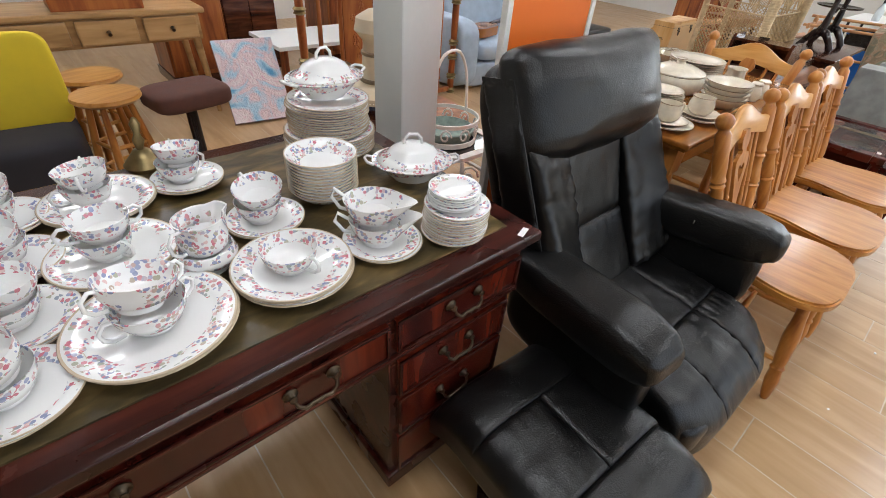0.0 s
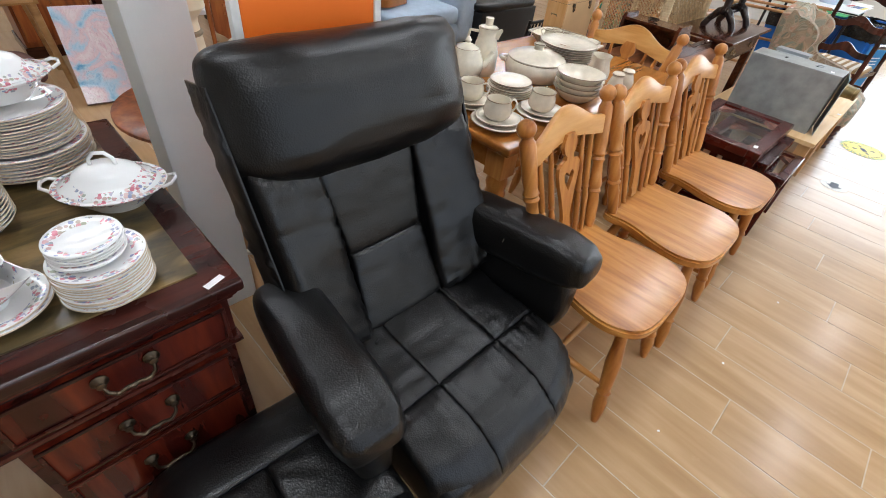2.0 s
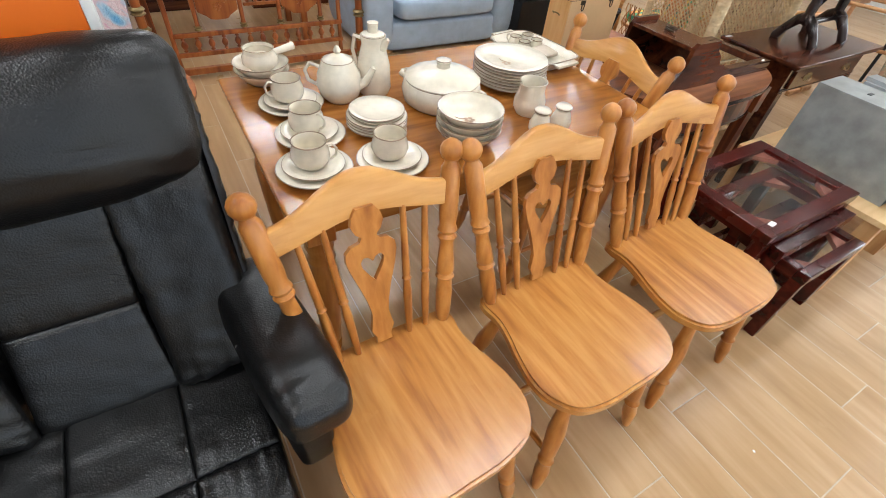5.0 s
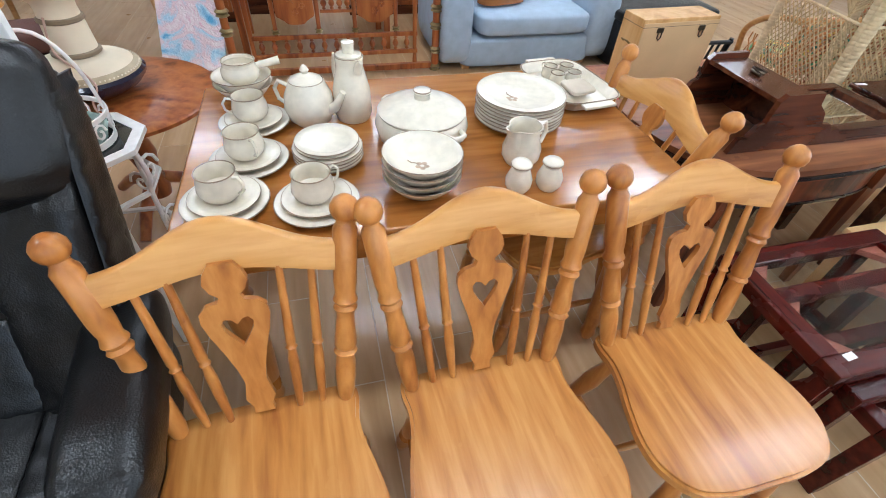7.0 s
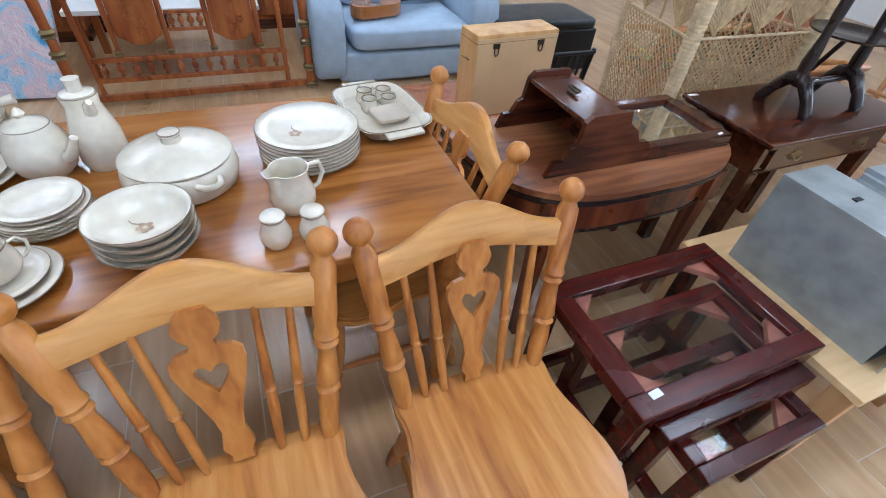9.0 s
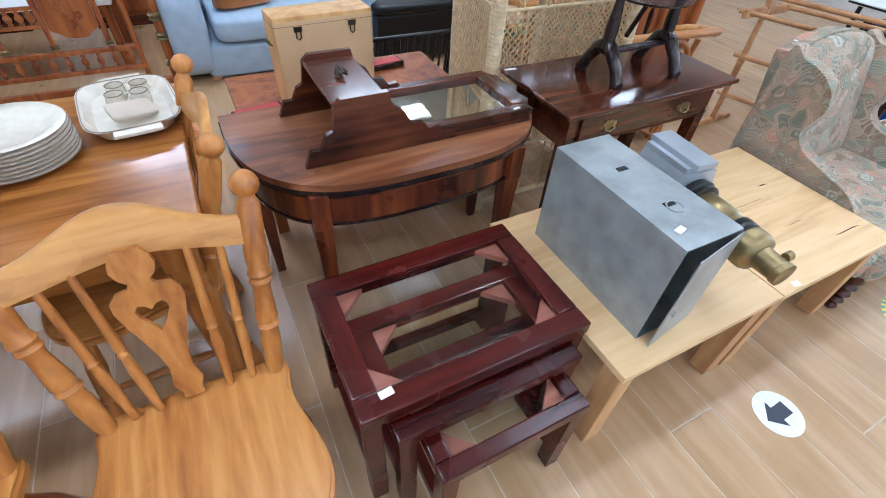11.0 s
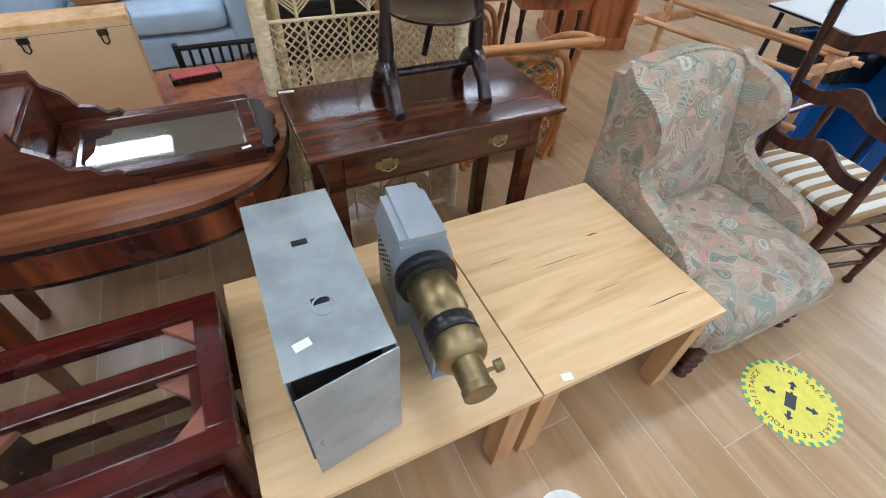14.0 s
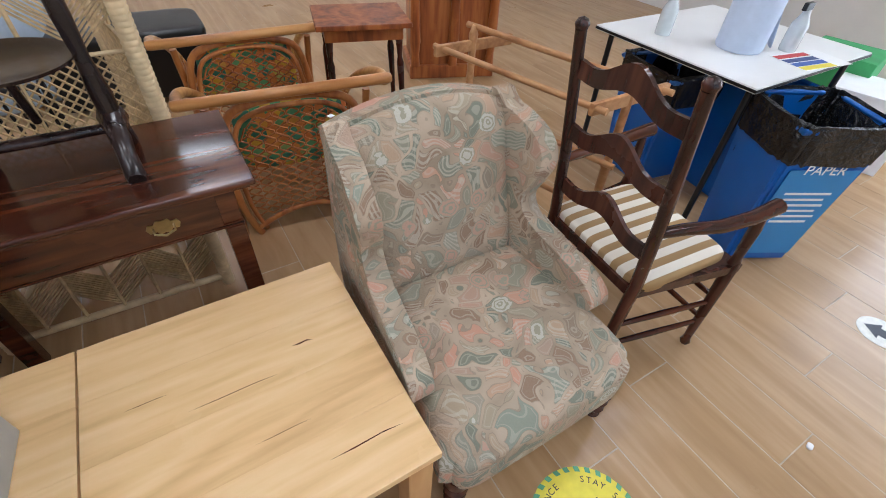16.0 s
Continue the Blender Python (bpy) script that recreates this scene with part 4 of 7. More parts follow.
    for sx in (-1, 1):
        for sy in (-1, 1):
            f = Vector((sx * 0.205, -0.215 if sy < 0 else 0.235, 0))
            t = Vector((sx * 0.15, sy * 0.145, 0.425))
            feet[sx, sy] = (f, t)
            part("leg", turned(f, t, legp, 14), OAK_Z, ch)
    sp = [(0, 0.008), (0.3, 0.013), (0.5, 0.015), (0.7, 0.013), (1, 0.008)]
    mids = []
    for sx in (-1, 1):
        a = feet[sx, -1][0].lerp(feet[sx, -1][1], 0.38)
        b = feet[sx, 1][0].lerp(feet[sx, 1][1], 0.38)
        mids.append(a.lerp(b, 0.5))
        part("stretcher", turned(a, b, sp, 10), OAK, ch)
    part("stretcher", turned(mids[0], mids[1], sp, 10), OAK_X, ch)
    return ch


first = farmhouse_chair()
first.matrix_world = pose(1.655, 0.35, 0, 0, 0, 2)
copy_thing(first, pose(2.165, 0.345, 0, 0, 0, 1))
copy_thing(first, pose(2.7, 0.355, 0, 0, 0, 0))
c4 = copy_thing(first, pose(2.58, 1.06, 0, 0, 0, -88))
c4["label"] = "honey beech farmhouse chair tucked under the table end"

# ---- dining table ----
dt = thing("dining_table", "golden stained wooden dining table with moulded edge", "table", (2.165, 1.15, 0))
tw, td = 0.665, 0.4
bm = bx(-tw, tw, -td, td, 0.742, 0.765, 0.008, seg=3)
part("tabletop", bm, TABLE_WOOD, dt)
part("edge_moulding", bx(-tw + 0.012, tw - 0.012, -td + 0.012, td - 0.012, 0.728, 0.743, 0.006, seg=3), TABLE_WOOD, dt)
bm = bx(-tw + 0.05, tw - 0.05, -td + 0.05, -td + 0.075, 0.635, 0.729, 0.004)
bx(-tw + 0.05, tw - 0.05, td - 0.075, td - 0.05, 0.635, 0.729, 0.004, bm)
bx(-tw + 0.05, -tw + 0.075, -td + 0.075, td - 0.075, 0.635, 0.729, 0.004, bm)
bx(tw - 0.075, tw - 0.05, -td + 0.075, td - 0.075, 0.635, 0.729, 0.004, bm)
part("apron", bm, TABLE_WOOD, dt)
for sx in (-1, 1):
    for sy in (-1, 1):
        lx, ly = sx * (tw - 0.085), sy * (td - 0.085)
        bm = bx(lx - 0.04, lx + 0.04, ly - 0.04, ly + 0.04, 0.61, 0.73, 0.004)
        turned((lx, ly, 0), (lx, ly, 0.61), [(0, 0.02), (0.06, 0.03), (0.1, 0.024), (0.2, 0.03), (0.55, 0.042), (0.75, 0.046), (0.84, 0.034), (0.87, 0.042), (0.9, 0.034), (0.95, 0.042), (1, 0.036)], 18, bm)
        part("leg", bm, OAK_Z, dt)

# ---- stoneware on the table ----
TT = 0.7655
SL = "oatmeal stoneware %s with brown rim"


def rim_ring(r, z, e, t=0.0014):
    part("rim", tube([(r * math.cos(k / 18 * math.pi), r * math.sin(k / 18 * math.pi), z) for k in range(36)], t, 6, closed=True), STONE_RIM, e, "brown glazed rim")


def stone_plate(r, x, y, z, depth=0.018, name="plate", kind="plate"):
    e = thing(name, SL % kind, kind, (x, y, z), random.uniform(0, 90), "stoneware " + kind + "s")
    me = plate_mesh("dish", r, STONE, depth)
    o = new("dish", me)
    o.parent = e
    rim_ring(r, depth + 0.001, e)
    return e


def sprig(e, at, m=None):
    bm = bmesh.new()
    for k in range(5):
        a = k * 1.26
        lathe([(0.0005, 0), (0.007, 0.0002), (0.0005, 0.0008)], 8, bm, pose(at[0] + 0.011 * math.cos(a), at[1] + 0.011 * math.sin(a), at[2]))
    tube([(at[0] + 0.012, at[1], at[2] + 0.0005), (at[0] + 0.028, at[1] + 0.012, at[2] + 0.0006), (at[0] + 0.042, at[1] + 0.012, at[2] + 0.0006)], 0.0011, 5, bm)
    part("sprig", bm, SPRIG, e, "painted brown flower sprig")


for k in range(8):
    e = stone_plate(0.135, 2.455 + random.uniform(-0.002, 0.002), 1.19, TT + k * 0.0105)
sprig(e, (-0.03, 0.03, 0.0086))
for k in range(6):
    stone_plate(0.09 if k < 4 else 0.082, 1.865, 1.06, TT + k * 0.009, 0.015)
for k in range(4):
    e = thing("bowl", SL % "bowl", "bowl", (2.08, 0.885, TT + k * 0.02), k * 40, "stoneware bowls")
    me = bowl_mesh(0.096, 0.05, STONE)
    o = new("dish", me)
    o.parent = e
    rim_ring(0.096, 0.05, e)
sprig(e, (0, 0, 0.0095))
for x, y, rz in ((1.62, 0.905, -30), (1.825, 0.865, 25), (1.665, 1.075, -60), (1.67, 1.275, 190)):
    stone_plate(0.098, x, y, TT, 0.016)
    stone_plate(0.08, x, y + 0.005, TT + 0.012, 0.013, "saucer", "saucer")
    cup(SL % "cup", x - 0.005, y + 0.008, TT + 0.024, 0.047, 0.066, rz, STONE, group="stoneware cups", rim=STONE_RIM, straight=True)


def pot(name, label, x, y, rz, prof, n=36):
    e = thing(name, label, name.replace("_", " "), (x, y, TT), rz)
    part("body", lathe(prof, n), STONE, e)
    return e


e = pot("teapot", SL % "teapot", 1.83, 1.275, 60, [(0.0005, 0.002), (0.045, 0), (0.062, 0.018), (0.072, 0.05), (0.067, 0.085), (0.053, 0.115), (0.05, 0.127), (0.046, 0.127), (0.048, 0.112), (0.0005, 0.1)])
rim_ring(0.048, 0.127, e)
lid = part("lid", lathe([(0.0005, 0.124), (0.046, 0.126), (0.044, 0.131), (0.02, 0.141), (0.008, 0.146), (0.013, 0.155), (0.007, 0.166), (0.0005, 0.171)], 28), STONE, e)
part("spout", tube([(0, -0.06, 0.05), (0, -0.085, 0.062), (0, -0.1, 0.088), (0, -0.112, 0.11)], [0.018, 0.014, 0.011, 0.009], 12), STONE, e)
part("handle", tube([(0, 0.058, 0.1), (0, 0.09, 0.11), (0, 0.106, 0.085), (0, 0.098, 0.055), (0, 0.068, 0.04)], 0.006, 8), STONE, e)
e = pot("coffee_pot", "tall oatmeal stoneware coffee pot with lid", 1.955, 1.285, 30, [(0.0005, 0.002), (0.048, 0), (0.056, 0.02), (0.054, 0.09), (0.043, 0.135), (0.037, 0.16), (0.041, 0.185), (0.037, 0.185), (0.034, 0.16), (0.0005, 0.15)])
rim_ring(0.039, 0.185, e)
part("lid", lathe([(0.036, 0.18), (0.036, 0.189), (0.017, 0.194), (0.016, 0.205), (0.018, 0.222), (0.0005, 0.224)], 24), STONE, e)
part("spout", tube([(0, -0.036, 0.15), (0, -0.046, 0.172), (0, -0.058, 0.184)], [0.014, 0.012, 0.006], 10), STONE, e)
part("handle", tube([(0, 0.038, 0.165), (0, 0.075, 0.165), (0, 0.085, 0.12), (0, 0.07, 0.07), (0, 0.052, 0.06)], 0.0065, 8), STONE, e)
e = pot("casserole_dish", "lidded oatmeal stoneware casserole dish", 2.135, 1.14, -60, [(0.0005, 0.003), (0.11, 0), (0.125, 0.012), (0.133, 0.045), (0.125, 0.075), (0.12, 0.078), (0.0005, 0.07)], 44)
rim_ring(0.121, 0.078, e)
lid = part("lid", lathe([(0.124, 0.08), (0.125, 0.084), (0.118, 0.09), (0.08, 0.106), (0.03, 0.115), (0.022, 0.117), (0.02, 0.128), (0.026, 0.136), (0.022, 0.14), (0.0005, 0.141)], 44), STONE, e, "domed lid with round knob")
part("rim", tube([(0.024 * math.cos(k / 9 * math.pi), 0.024 * math.sin(k / 9 * math.pi), 0.139) for k in range(18)], 0.0018, 6, closed=True), STONE_RIM, lid)
for a in (0, 180):
    m = pose(0, 0, 0, 0, 0, a)
    part("handle", tube([m @ Vector(p) for p in ((0.128, -0.028, 0.06), (0.15, -0.018, 0.06), (0.156, 0, 0.06), (0.15, 0.018, 0.06), (0.128, 0.028, 0.06))], 0.0085, 8), STONE, e)
e = pot("milk_jug", SL % "milk jug", 2.375, 0.965, 20, [(0.0005, 0.002), (0.04, 0), (0.052, 0.02), (0.053, 0.045), (0.043, 0.075), (0.041, 0.095), (0.046, 0.11), (0.043, 0.11), (0.038, 0.094), (0.049, 0.045), (0.0005, 0.012)])
for v in e.children[0].data.vertices:
    if v.co.z > 0.09 and v.co.x < -0.02 and abs(v.co.y) < 0.02:
        v.co.x *= 1.35
part("handle", tube([(0.04, 0, 0.1), (0.075, 0, 0.098), (0.084, 0, 0.07), (0.07, 0, 0.04), (0.05, 0, 0.033)], 0.006, 8), STONE, e)
for nm, x, y in (("salt_shaker", 2.32, 0.84), ("pepper_pot", 2.402, 0.835)):
    e = pot(nm, "small round oatmeal stoneware " + nm.replace("_", " "), x, y, 0, [(0.0005, 0.002), (0.024, 0), (0.033, 0.016), (0.034, 0.034), (0.025, 0.058), (0.021, 0.066), (0.025, 0.072)], 28)
    part("cap", lathe([(0.025, 0.072), (0.026, 0.078), (0.021, 0.083), (0.0005, 0.085)], 24), STONE, e)
    rim_ring(0.0255, 0.074, e, 0.0016)
e = thing("serving_dish", "oblong stoneware serving dish holding small cups", "serving dish", (2.705, 1.36, TT), 97)
bm = bmesh.new()
rings = []
for w, d, z in ((0.12, 0.075, 0.0), (0.15, 0.1, 0.004), (0.17, 0.12, 0.036), (0.176, 0.126, 0.04), (0.164, 0.114, 0.038), (0.146, 0.097, 0.012), (0.1, 0.06, 0.009)):
    rings.append([bm.verts.new((w * math.copysign(abs(math.cos(a)) ** 0.45, math.cos(a)), d * math.copysign(abs(math.sin(a)) ** 0.45, math.sin(a)), z)) for a in [2 * math.pi * k / 56 for k in range(56)]])
for a, b in zip(rings, rings[1:]):
    for k in range(56):
        bm.faces.new((a[k], a[(k + 1) % 56], b[(k + 1) % 56], b[k]))
bm.faces.new(rings[-1]), bm.faces.new(rings[0][::-1])
part("dish", bm, STONE, e)
rimline = [(0.172 * math.copysign(abs(math.cos(a)) ** 0.45, math.cos(a)), 0.122 * math.copysign(abs(math.sin(a)) ** 0.45, math.sin(a)), 0.0405) for a in [2 * math.pi * k / 56 for k in range(56)]]
part("rim", tube(rimline, 0.0016, 6, closed=True), STONE_RIM, e, "brown glazed rim")
for sx in (-1, 1):
    part("handle", bx(*sorted((sx * 0.17, sx * 0.2)), -0.06, 0.06, 0.028, 0.039, 0.005), STONE, e)
for k in range(4):
    cup("small stoneware cup in a serving dish", 2.675 + 0.064 * (k % 2), 1.385 + 0.062 * (k // 2), TT + 0.0105, 0.026, 0.045, k * 50, STONE, group="small stoneware cups", rim=STONE_RIM, straight=True)
nap = part("napkin", cushion(0.06, 0.04, 0.008, pose(2.715, 1.3, TT + 0.04, 10, 6, 20), 0.3, 0.4), plain("folded_beige_paper", (0.5, 0.42, 0.32), 0.9), None)
tagged(nap, "folded beige paper napkin in a serving dish", "napkin")
for k in range(2):
    e = thing("bowl", SL % "bowl", "bowl", (1.635, 1.47, TT + k * 0.022), 0, "stoneware bowls")
    o = new("dish", bowl_mesh(0.088, 0.05, STONE))
    o.parent = e
    rim_ring(0.088, 0.05, e)
e = thing("sauce_pan", "small stoneware sauce pot with stub handle", "sauce pot", (1.635, 1.47, TT + 0.052), 10)
part("body", lathe([(0.0005, 0.002), (0.04, 0), (0.056, 0.016), (0.056, 0.036), (0.045, 0.054), (0.05, 0.064), (0.046, 0.064), (0.05, 0.034), (0.0005, 0.012)], 32), STONE, e)
rim_ring(0.048, 0.064, e)
part("handle", turned((0.05, 0, 0.04), (0.12, 0, 0.05), [(0, 0.01), (0.7, 0.012), (1, 0.013)], 12), STONE, e)
# ---- nest of glass-topped tables ----


def glass_table(label, cx, cy, w, d, h, fw=0.062):
    e = thing("nest_table", label, "side table", (cx, cy, 0), 0, "nest of tables")
    x, y = w / 2, d / 2
    for sy in (-1, 1):
        a, b = sorted((sy * y, sy * (y - fw)))
        part("frame_rail", bx(-x, x, a, b, h - 0.045, h, 0.005), CHERRY, e)
    for sx in (-1, 1):
        a, b = sorted((sx * x, sx * (x - fw)))
        part("frame_rail", bx(a, b, -y + fw, y - fw, h - 0.045, h, 0.005), CHERRY_Y, e)
    g = part("glass_pane", bx(-x + fw - 0.006, x - fw + 0.006, -y + fw - 0.006, y - fw + 0.006, h - 0.012, h - 0.006, 0), CLEAR, e, "clear glass inset", False)
    g.visible_shadow = False
    for sx in (-1, 1):
        for sy in (-1, 1):
            s = 0.075
            k = [(0, 0), (s, 0), (0, s)]
            m = pose(sx * (x - fw), sy * (y - fw), h - 0.04) @ Matrix.Diagonal((-sx, -sy, 1, 1))
            part("corner_block", prism(k, m, 0.02), CORNER_RED, e)
            a, b = sorted((sx * (x - 0.004), sx * (x - 0.05)))
            c, f = sorted((sy * (y - 0.004), sy * (y - 0.05)))
            part("leg", bx(a, b, c, f, 0, h - 0.044, 0.004), CHERRY, e)
    for sx in (-1, 1):
        a, b = sorted((sx * (x - 0.012), sx * (x - 0.04)))
        part("stretcher", bx(a, b, -y + 0.05, y - 0.05, 0.07, 0.115, 0.003), CHERRY_Y, e)
    part("stretcher", bx(-x + 0.05, x - 0.05, y - 0.045, y - 0.018, 0.07, 0.115, 0.003), CHERRY, e)


glass_table("dark cherry nest table with clear glass top", 3.335, 0.51, 0.645, 0.445, 0.5)
glass_table("middle dark cherry nest table pulled slightly out", 3.345, 0.425, 0.53, 0.37, 0.44, 0.052)
glass_table("smallest dark cherry nest table pulled out in front", 3.36, 0.3, 0.43, 0.32, 0.375, 0.045)
tag_on(3.09, 0.335, 0.5005, 5, 0.035, 0.02)

# ---- pair of pine coffee tables ----


def coffee_table(label, cx, cy, w, d, h, wood_top):
    e = thing("coffee_table", label, "coffee table", (cx, cy, 0), 0, "pine coffee tables")
    n = 4
    for k in range(n):
        y0 = -d / 2 + d * k / n
        part("plank", bx(-w / 2, w / 2, y0 + 0.0001, y0 + d / n - 0.0001, h - 0.024, h, 0.0008), wood_top, e)
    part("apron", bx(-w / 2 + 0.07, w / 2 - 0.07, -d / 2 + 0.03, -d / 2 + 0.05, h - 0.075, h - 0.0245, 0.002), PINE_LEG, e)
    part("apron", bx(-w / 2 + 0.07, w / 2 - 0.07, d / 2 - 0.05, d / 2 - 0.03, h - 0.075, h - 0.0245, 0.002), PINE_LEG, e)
    for sx in (-1, 1):
        for sy in (-1, 1):
            a, b = sorted((sx * (w / 2 - 0.012), sx * (w / 2 - 0.076)))
            c, f = sorted((sy * (d / 2 - 0.012), sy * (d / 2 - 0.076)))
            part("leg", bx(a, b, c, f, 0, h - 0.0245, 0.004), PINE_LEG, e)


coffee_table("pale pine coffee table with square legs under tin box", 4.001, 0.477, 0.664, 0.67, 0.43, PINE_X)
coffee_table("pale pine coffee table with cracks and knots", 4.667, 0.477, 0.658, 0.672, 0.43, PINE_X)
tag_on(4.42, 0.16, 0.4305, -10, 0.03, 0.02)
table2 = [o for o in scene.objects if o.name.startswith("coffee_table")][-1]
for x, y, l, w in ((-0.02, 0.03, 0.2, 0.0016), (0.2, -0.23, 0.17, 0.003), (-0.2, 0.1, 0.09, 0.0013), (0.05, -0.12, 0.12, 0.0012), (0.16, 0.09, 0.05, 0.004)):
    part("crack", prism([(-l / 2, 0), (-l / 6, -w), (l / 5, -w * 0.4), (l / 2, -w * 1.5), (l / 4, w * 0.5), (-l / 8, w * 0.2)], pose(x, y, 0.4301), 0.0003), DARK_OAK, table2)

# ---- tin box with a door ajar ----
tb = thing("tin_box", "grey tin carrying box with its end door ajar", "metal box", (3.885, 0.46, 0.4305))
part("top_panel", bx(-0.1, 0.1, -0.235, 0.245, 0.335, 0.34, 0.002), GALV, tb)
part("side_panel", bx(-0.1, -0.097, -0.235, 0.245, 0.0, 0.335, 0.001), GALV, tb)
part("side_panel", bx(0.097, 0.1, -0.235, 0.245, 0.0, 0.335, 0.001), GALV, tb)
part("end_panel", bx(-0.097, 0.097, 0.242, 0.245, 0.0, 0.335, 0.001), GALV, tb)
part("base_panel", bx(-0.097, 0.097, -0.235, 0.242, 0.0, 0.003, 0), GALV, tb)
# black sheet paints in the dark inside seen past the ajar door
part("lining", bx(-0.096, 0.096, -0.15, -0.147, 0.003, 0.334, 0), BLACK, tb)
d = part("door", bx(-0.192, 0.004, -0.004, 0.0, 0.004, 0.332, 0.0015, m=pose(0.098, -0.238, 0, 0, 0, 9)), GALV, tb)
bm = bmesh.new()
for z in (0.08, 0.16, 0.26):
    for x in (0.07, 0.078):
        lathe([(0.0005, 0), (0.004, 0.001), (0.0005, 0.003)], 8, bm, pose(x, -0.243 - (0.098 - x) * 0.16, z, 90))
part("rivets", bm, GALV2, d)
part("latch", tube([(-0.07, -0.268, 0.15), (-0.073, -0.276, 0.15), (-0.073, -0.276, 0.135), (-0.07, -0.268, 0.132)], 0.002, 6), GALV2, d)
for y in (-0.09, 0.08):
    part("handle_slot", bx(-0.018, 0.016, y - 0.008, y + 0.008, 0.3395, 0.3425, 0.001), BLACK, tb)
part("ring", tube([(0.003 + 0.022 * math.cos(k / 9 * math.pi), -0.105 + 0.022 * math.sin(k / 9 * math.pi), 0.343) for k in range(18)], 0.002, 6, closed=True), GALV2, tb)
tag_on(3.83, 0.285, 0.771, 12, 0.032, 0.018)

# ---- old projection lantern with a brass lens ----
pl = thing("projection_lantern", "old zinc and brass projection lantern with long lens", "lantern", (4.15, 0.493, 0.4305), -4.5)
pl.scale = (1.15, 1.08, 1.36)
bm = bx(-0.062, 0.062, -0.02, 0.14, 0.0, 0.178, 0.003)
part("lamp_house", bm, GALV2, pl)
for z0, z1, w0, w1, y0, y1 in ((0.178, 0.222, 0.066, 0.05, -0.024, 0.144), (0.222, 0.235, 0.05, 0.05, -0.015, 0.14), (0.235, 0.247, 0.034, 0.034, -0.03, 0.15)):
    bm = bmesh.new()
    vs = [bm.verts.new(p) for p in ((-w0, y0, z0), (w0, y0, z0), (w0, y1, z0), (-w0, y1, z0), (-w1, y0, z1), (w1, y0, z1), (w1, y1, z1), (-w1, y1, z1))]
    for f in ((0, 3, 2, 1), (4, 5, 6, 7), (0, 1, 5, 4), (1, 2, 6, 5), (2, 3, 7, 6), (3, 0, 4, 7)):
        bm.faces.new([vs[q] for q in f])
    part("chimney_tier", bm, GALV2, pl, "", False)
bm = bmesh.new()
for i in range(5):
    for j in range(6):
        lathe([(0.0026, -0.001), (0.0026, 0.0012)], 6, bm, pose(-0.0655 + 0.002, 0.02 + j * 0.018, 0.11 + i * 0.013, 0, -90))
part("vent_holes", bm, BLACK, pl)
MY = pose(0, -0.02, 0.15, 90) @ Matrix.Diagonal((1, 0.85, 1.16, 1))
part("collar", lathe([(0.05, 0), (0.066, 0.004), (0.068, 0.02), (0.06, 0.024), (0.062, 0.03), (0.064, 0.036), (0.055, 0.04)], 32, None, MY), GLASS_BLACK, pl)
lens = part("lens_barrel", lathe([(0.05, 0.038), (0.052, 0.04), (0.052, 0.115), (0.048, 0.118), (0.048, 0.17), (0.051, 0.172), (0.051, 0.2), (0.044, 0.212), (0.03, 0.216), (0.028, 0.26), (0.031, 0.262), (0.031, 0.275), (0.027, 0.276), (0.0005, 0.274)], 36, None, MY), BRASS, pl, "tarnished brass lens barrel")
part("band", lathe([(0.0512, 0.135), (0.0525, 0.136), (0.0525, 0.166), (0.0512, 0.167)], 36, None, MY), GLASS_BLACK, lens)
part("focus_knob", turned((0.026, -0.3, 0.152), (0.058, -0.3, 0.16), [(0, 0.004), (0.5, 0.004), (0.55, 0.012), (1, 0.012)], 14), BRASS, lens)
bm = bx(-0.03, 0.03, -0.19, -0.03, 0.0, 0.008, 0.001)
bx(-0.028, -0.022, -0.18, -0.02, 0.008, 0.105, 0.001, bm)
bx(0.022, 0.028, -0.18, -0.02, 0.008, 0.105, 0.001, bm)
part("lens_bracket", bm, GALV2, pl)

# ---- bow-fronted table ----
dm = thing("bow_front_table", "worn half-round mahogany table with banded apron", "table", (3.455, 1.39, 0))


def dee(w, d, n=40):
    out = [(w, 0)]
    for k in range(n + 1):
        a = math.pi * k / n
        out.append((w * math.copysign(abs(math.cos(a)) ** 0.62, math.cos(a)), -0.06 - (d - 0.06) * abs(math.sin(a)) ** 0.75))
    out += [(-w, 0)]
    return out


bm = prism(dee(0.53, 0.55), pose(0, 0, 0.678), 0.022)
part("tabletop", bm, DEMI_TOP, dm)
part("edge_band", prism(dee(0.534, 0.554), pose(0, 0, 0.667), 0.0115), EBONY, dm)
part("apron", prism(dee(0.505, 0.525), pose(0, 0, 0.545), 0.1225), ROSEWOOD, dm)
part("edge_reed", prism(dee(0.526, 0.546), pose(0, 0, 0.655), 0.0122), EBONY, dm)
part("edge_reed", prism(dee(0.518, 0.538), pose(0, 0, 0.644), 0.0112), ROSEWOOD, dm)
part("lower_bead", prism(dee(0.51, 0.53), pose(0, 0, 0.536), 0.0095), EBONY, dm)
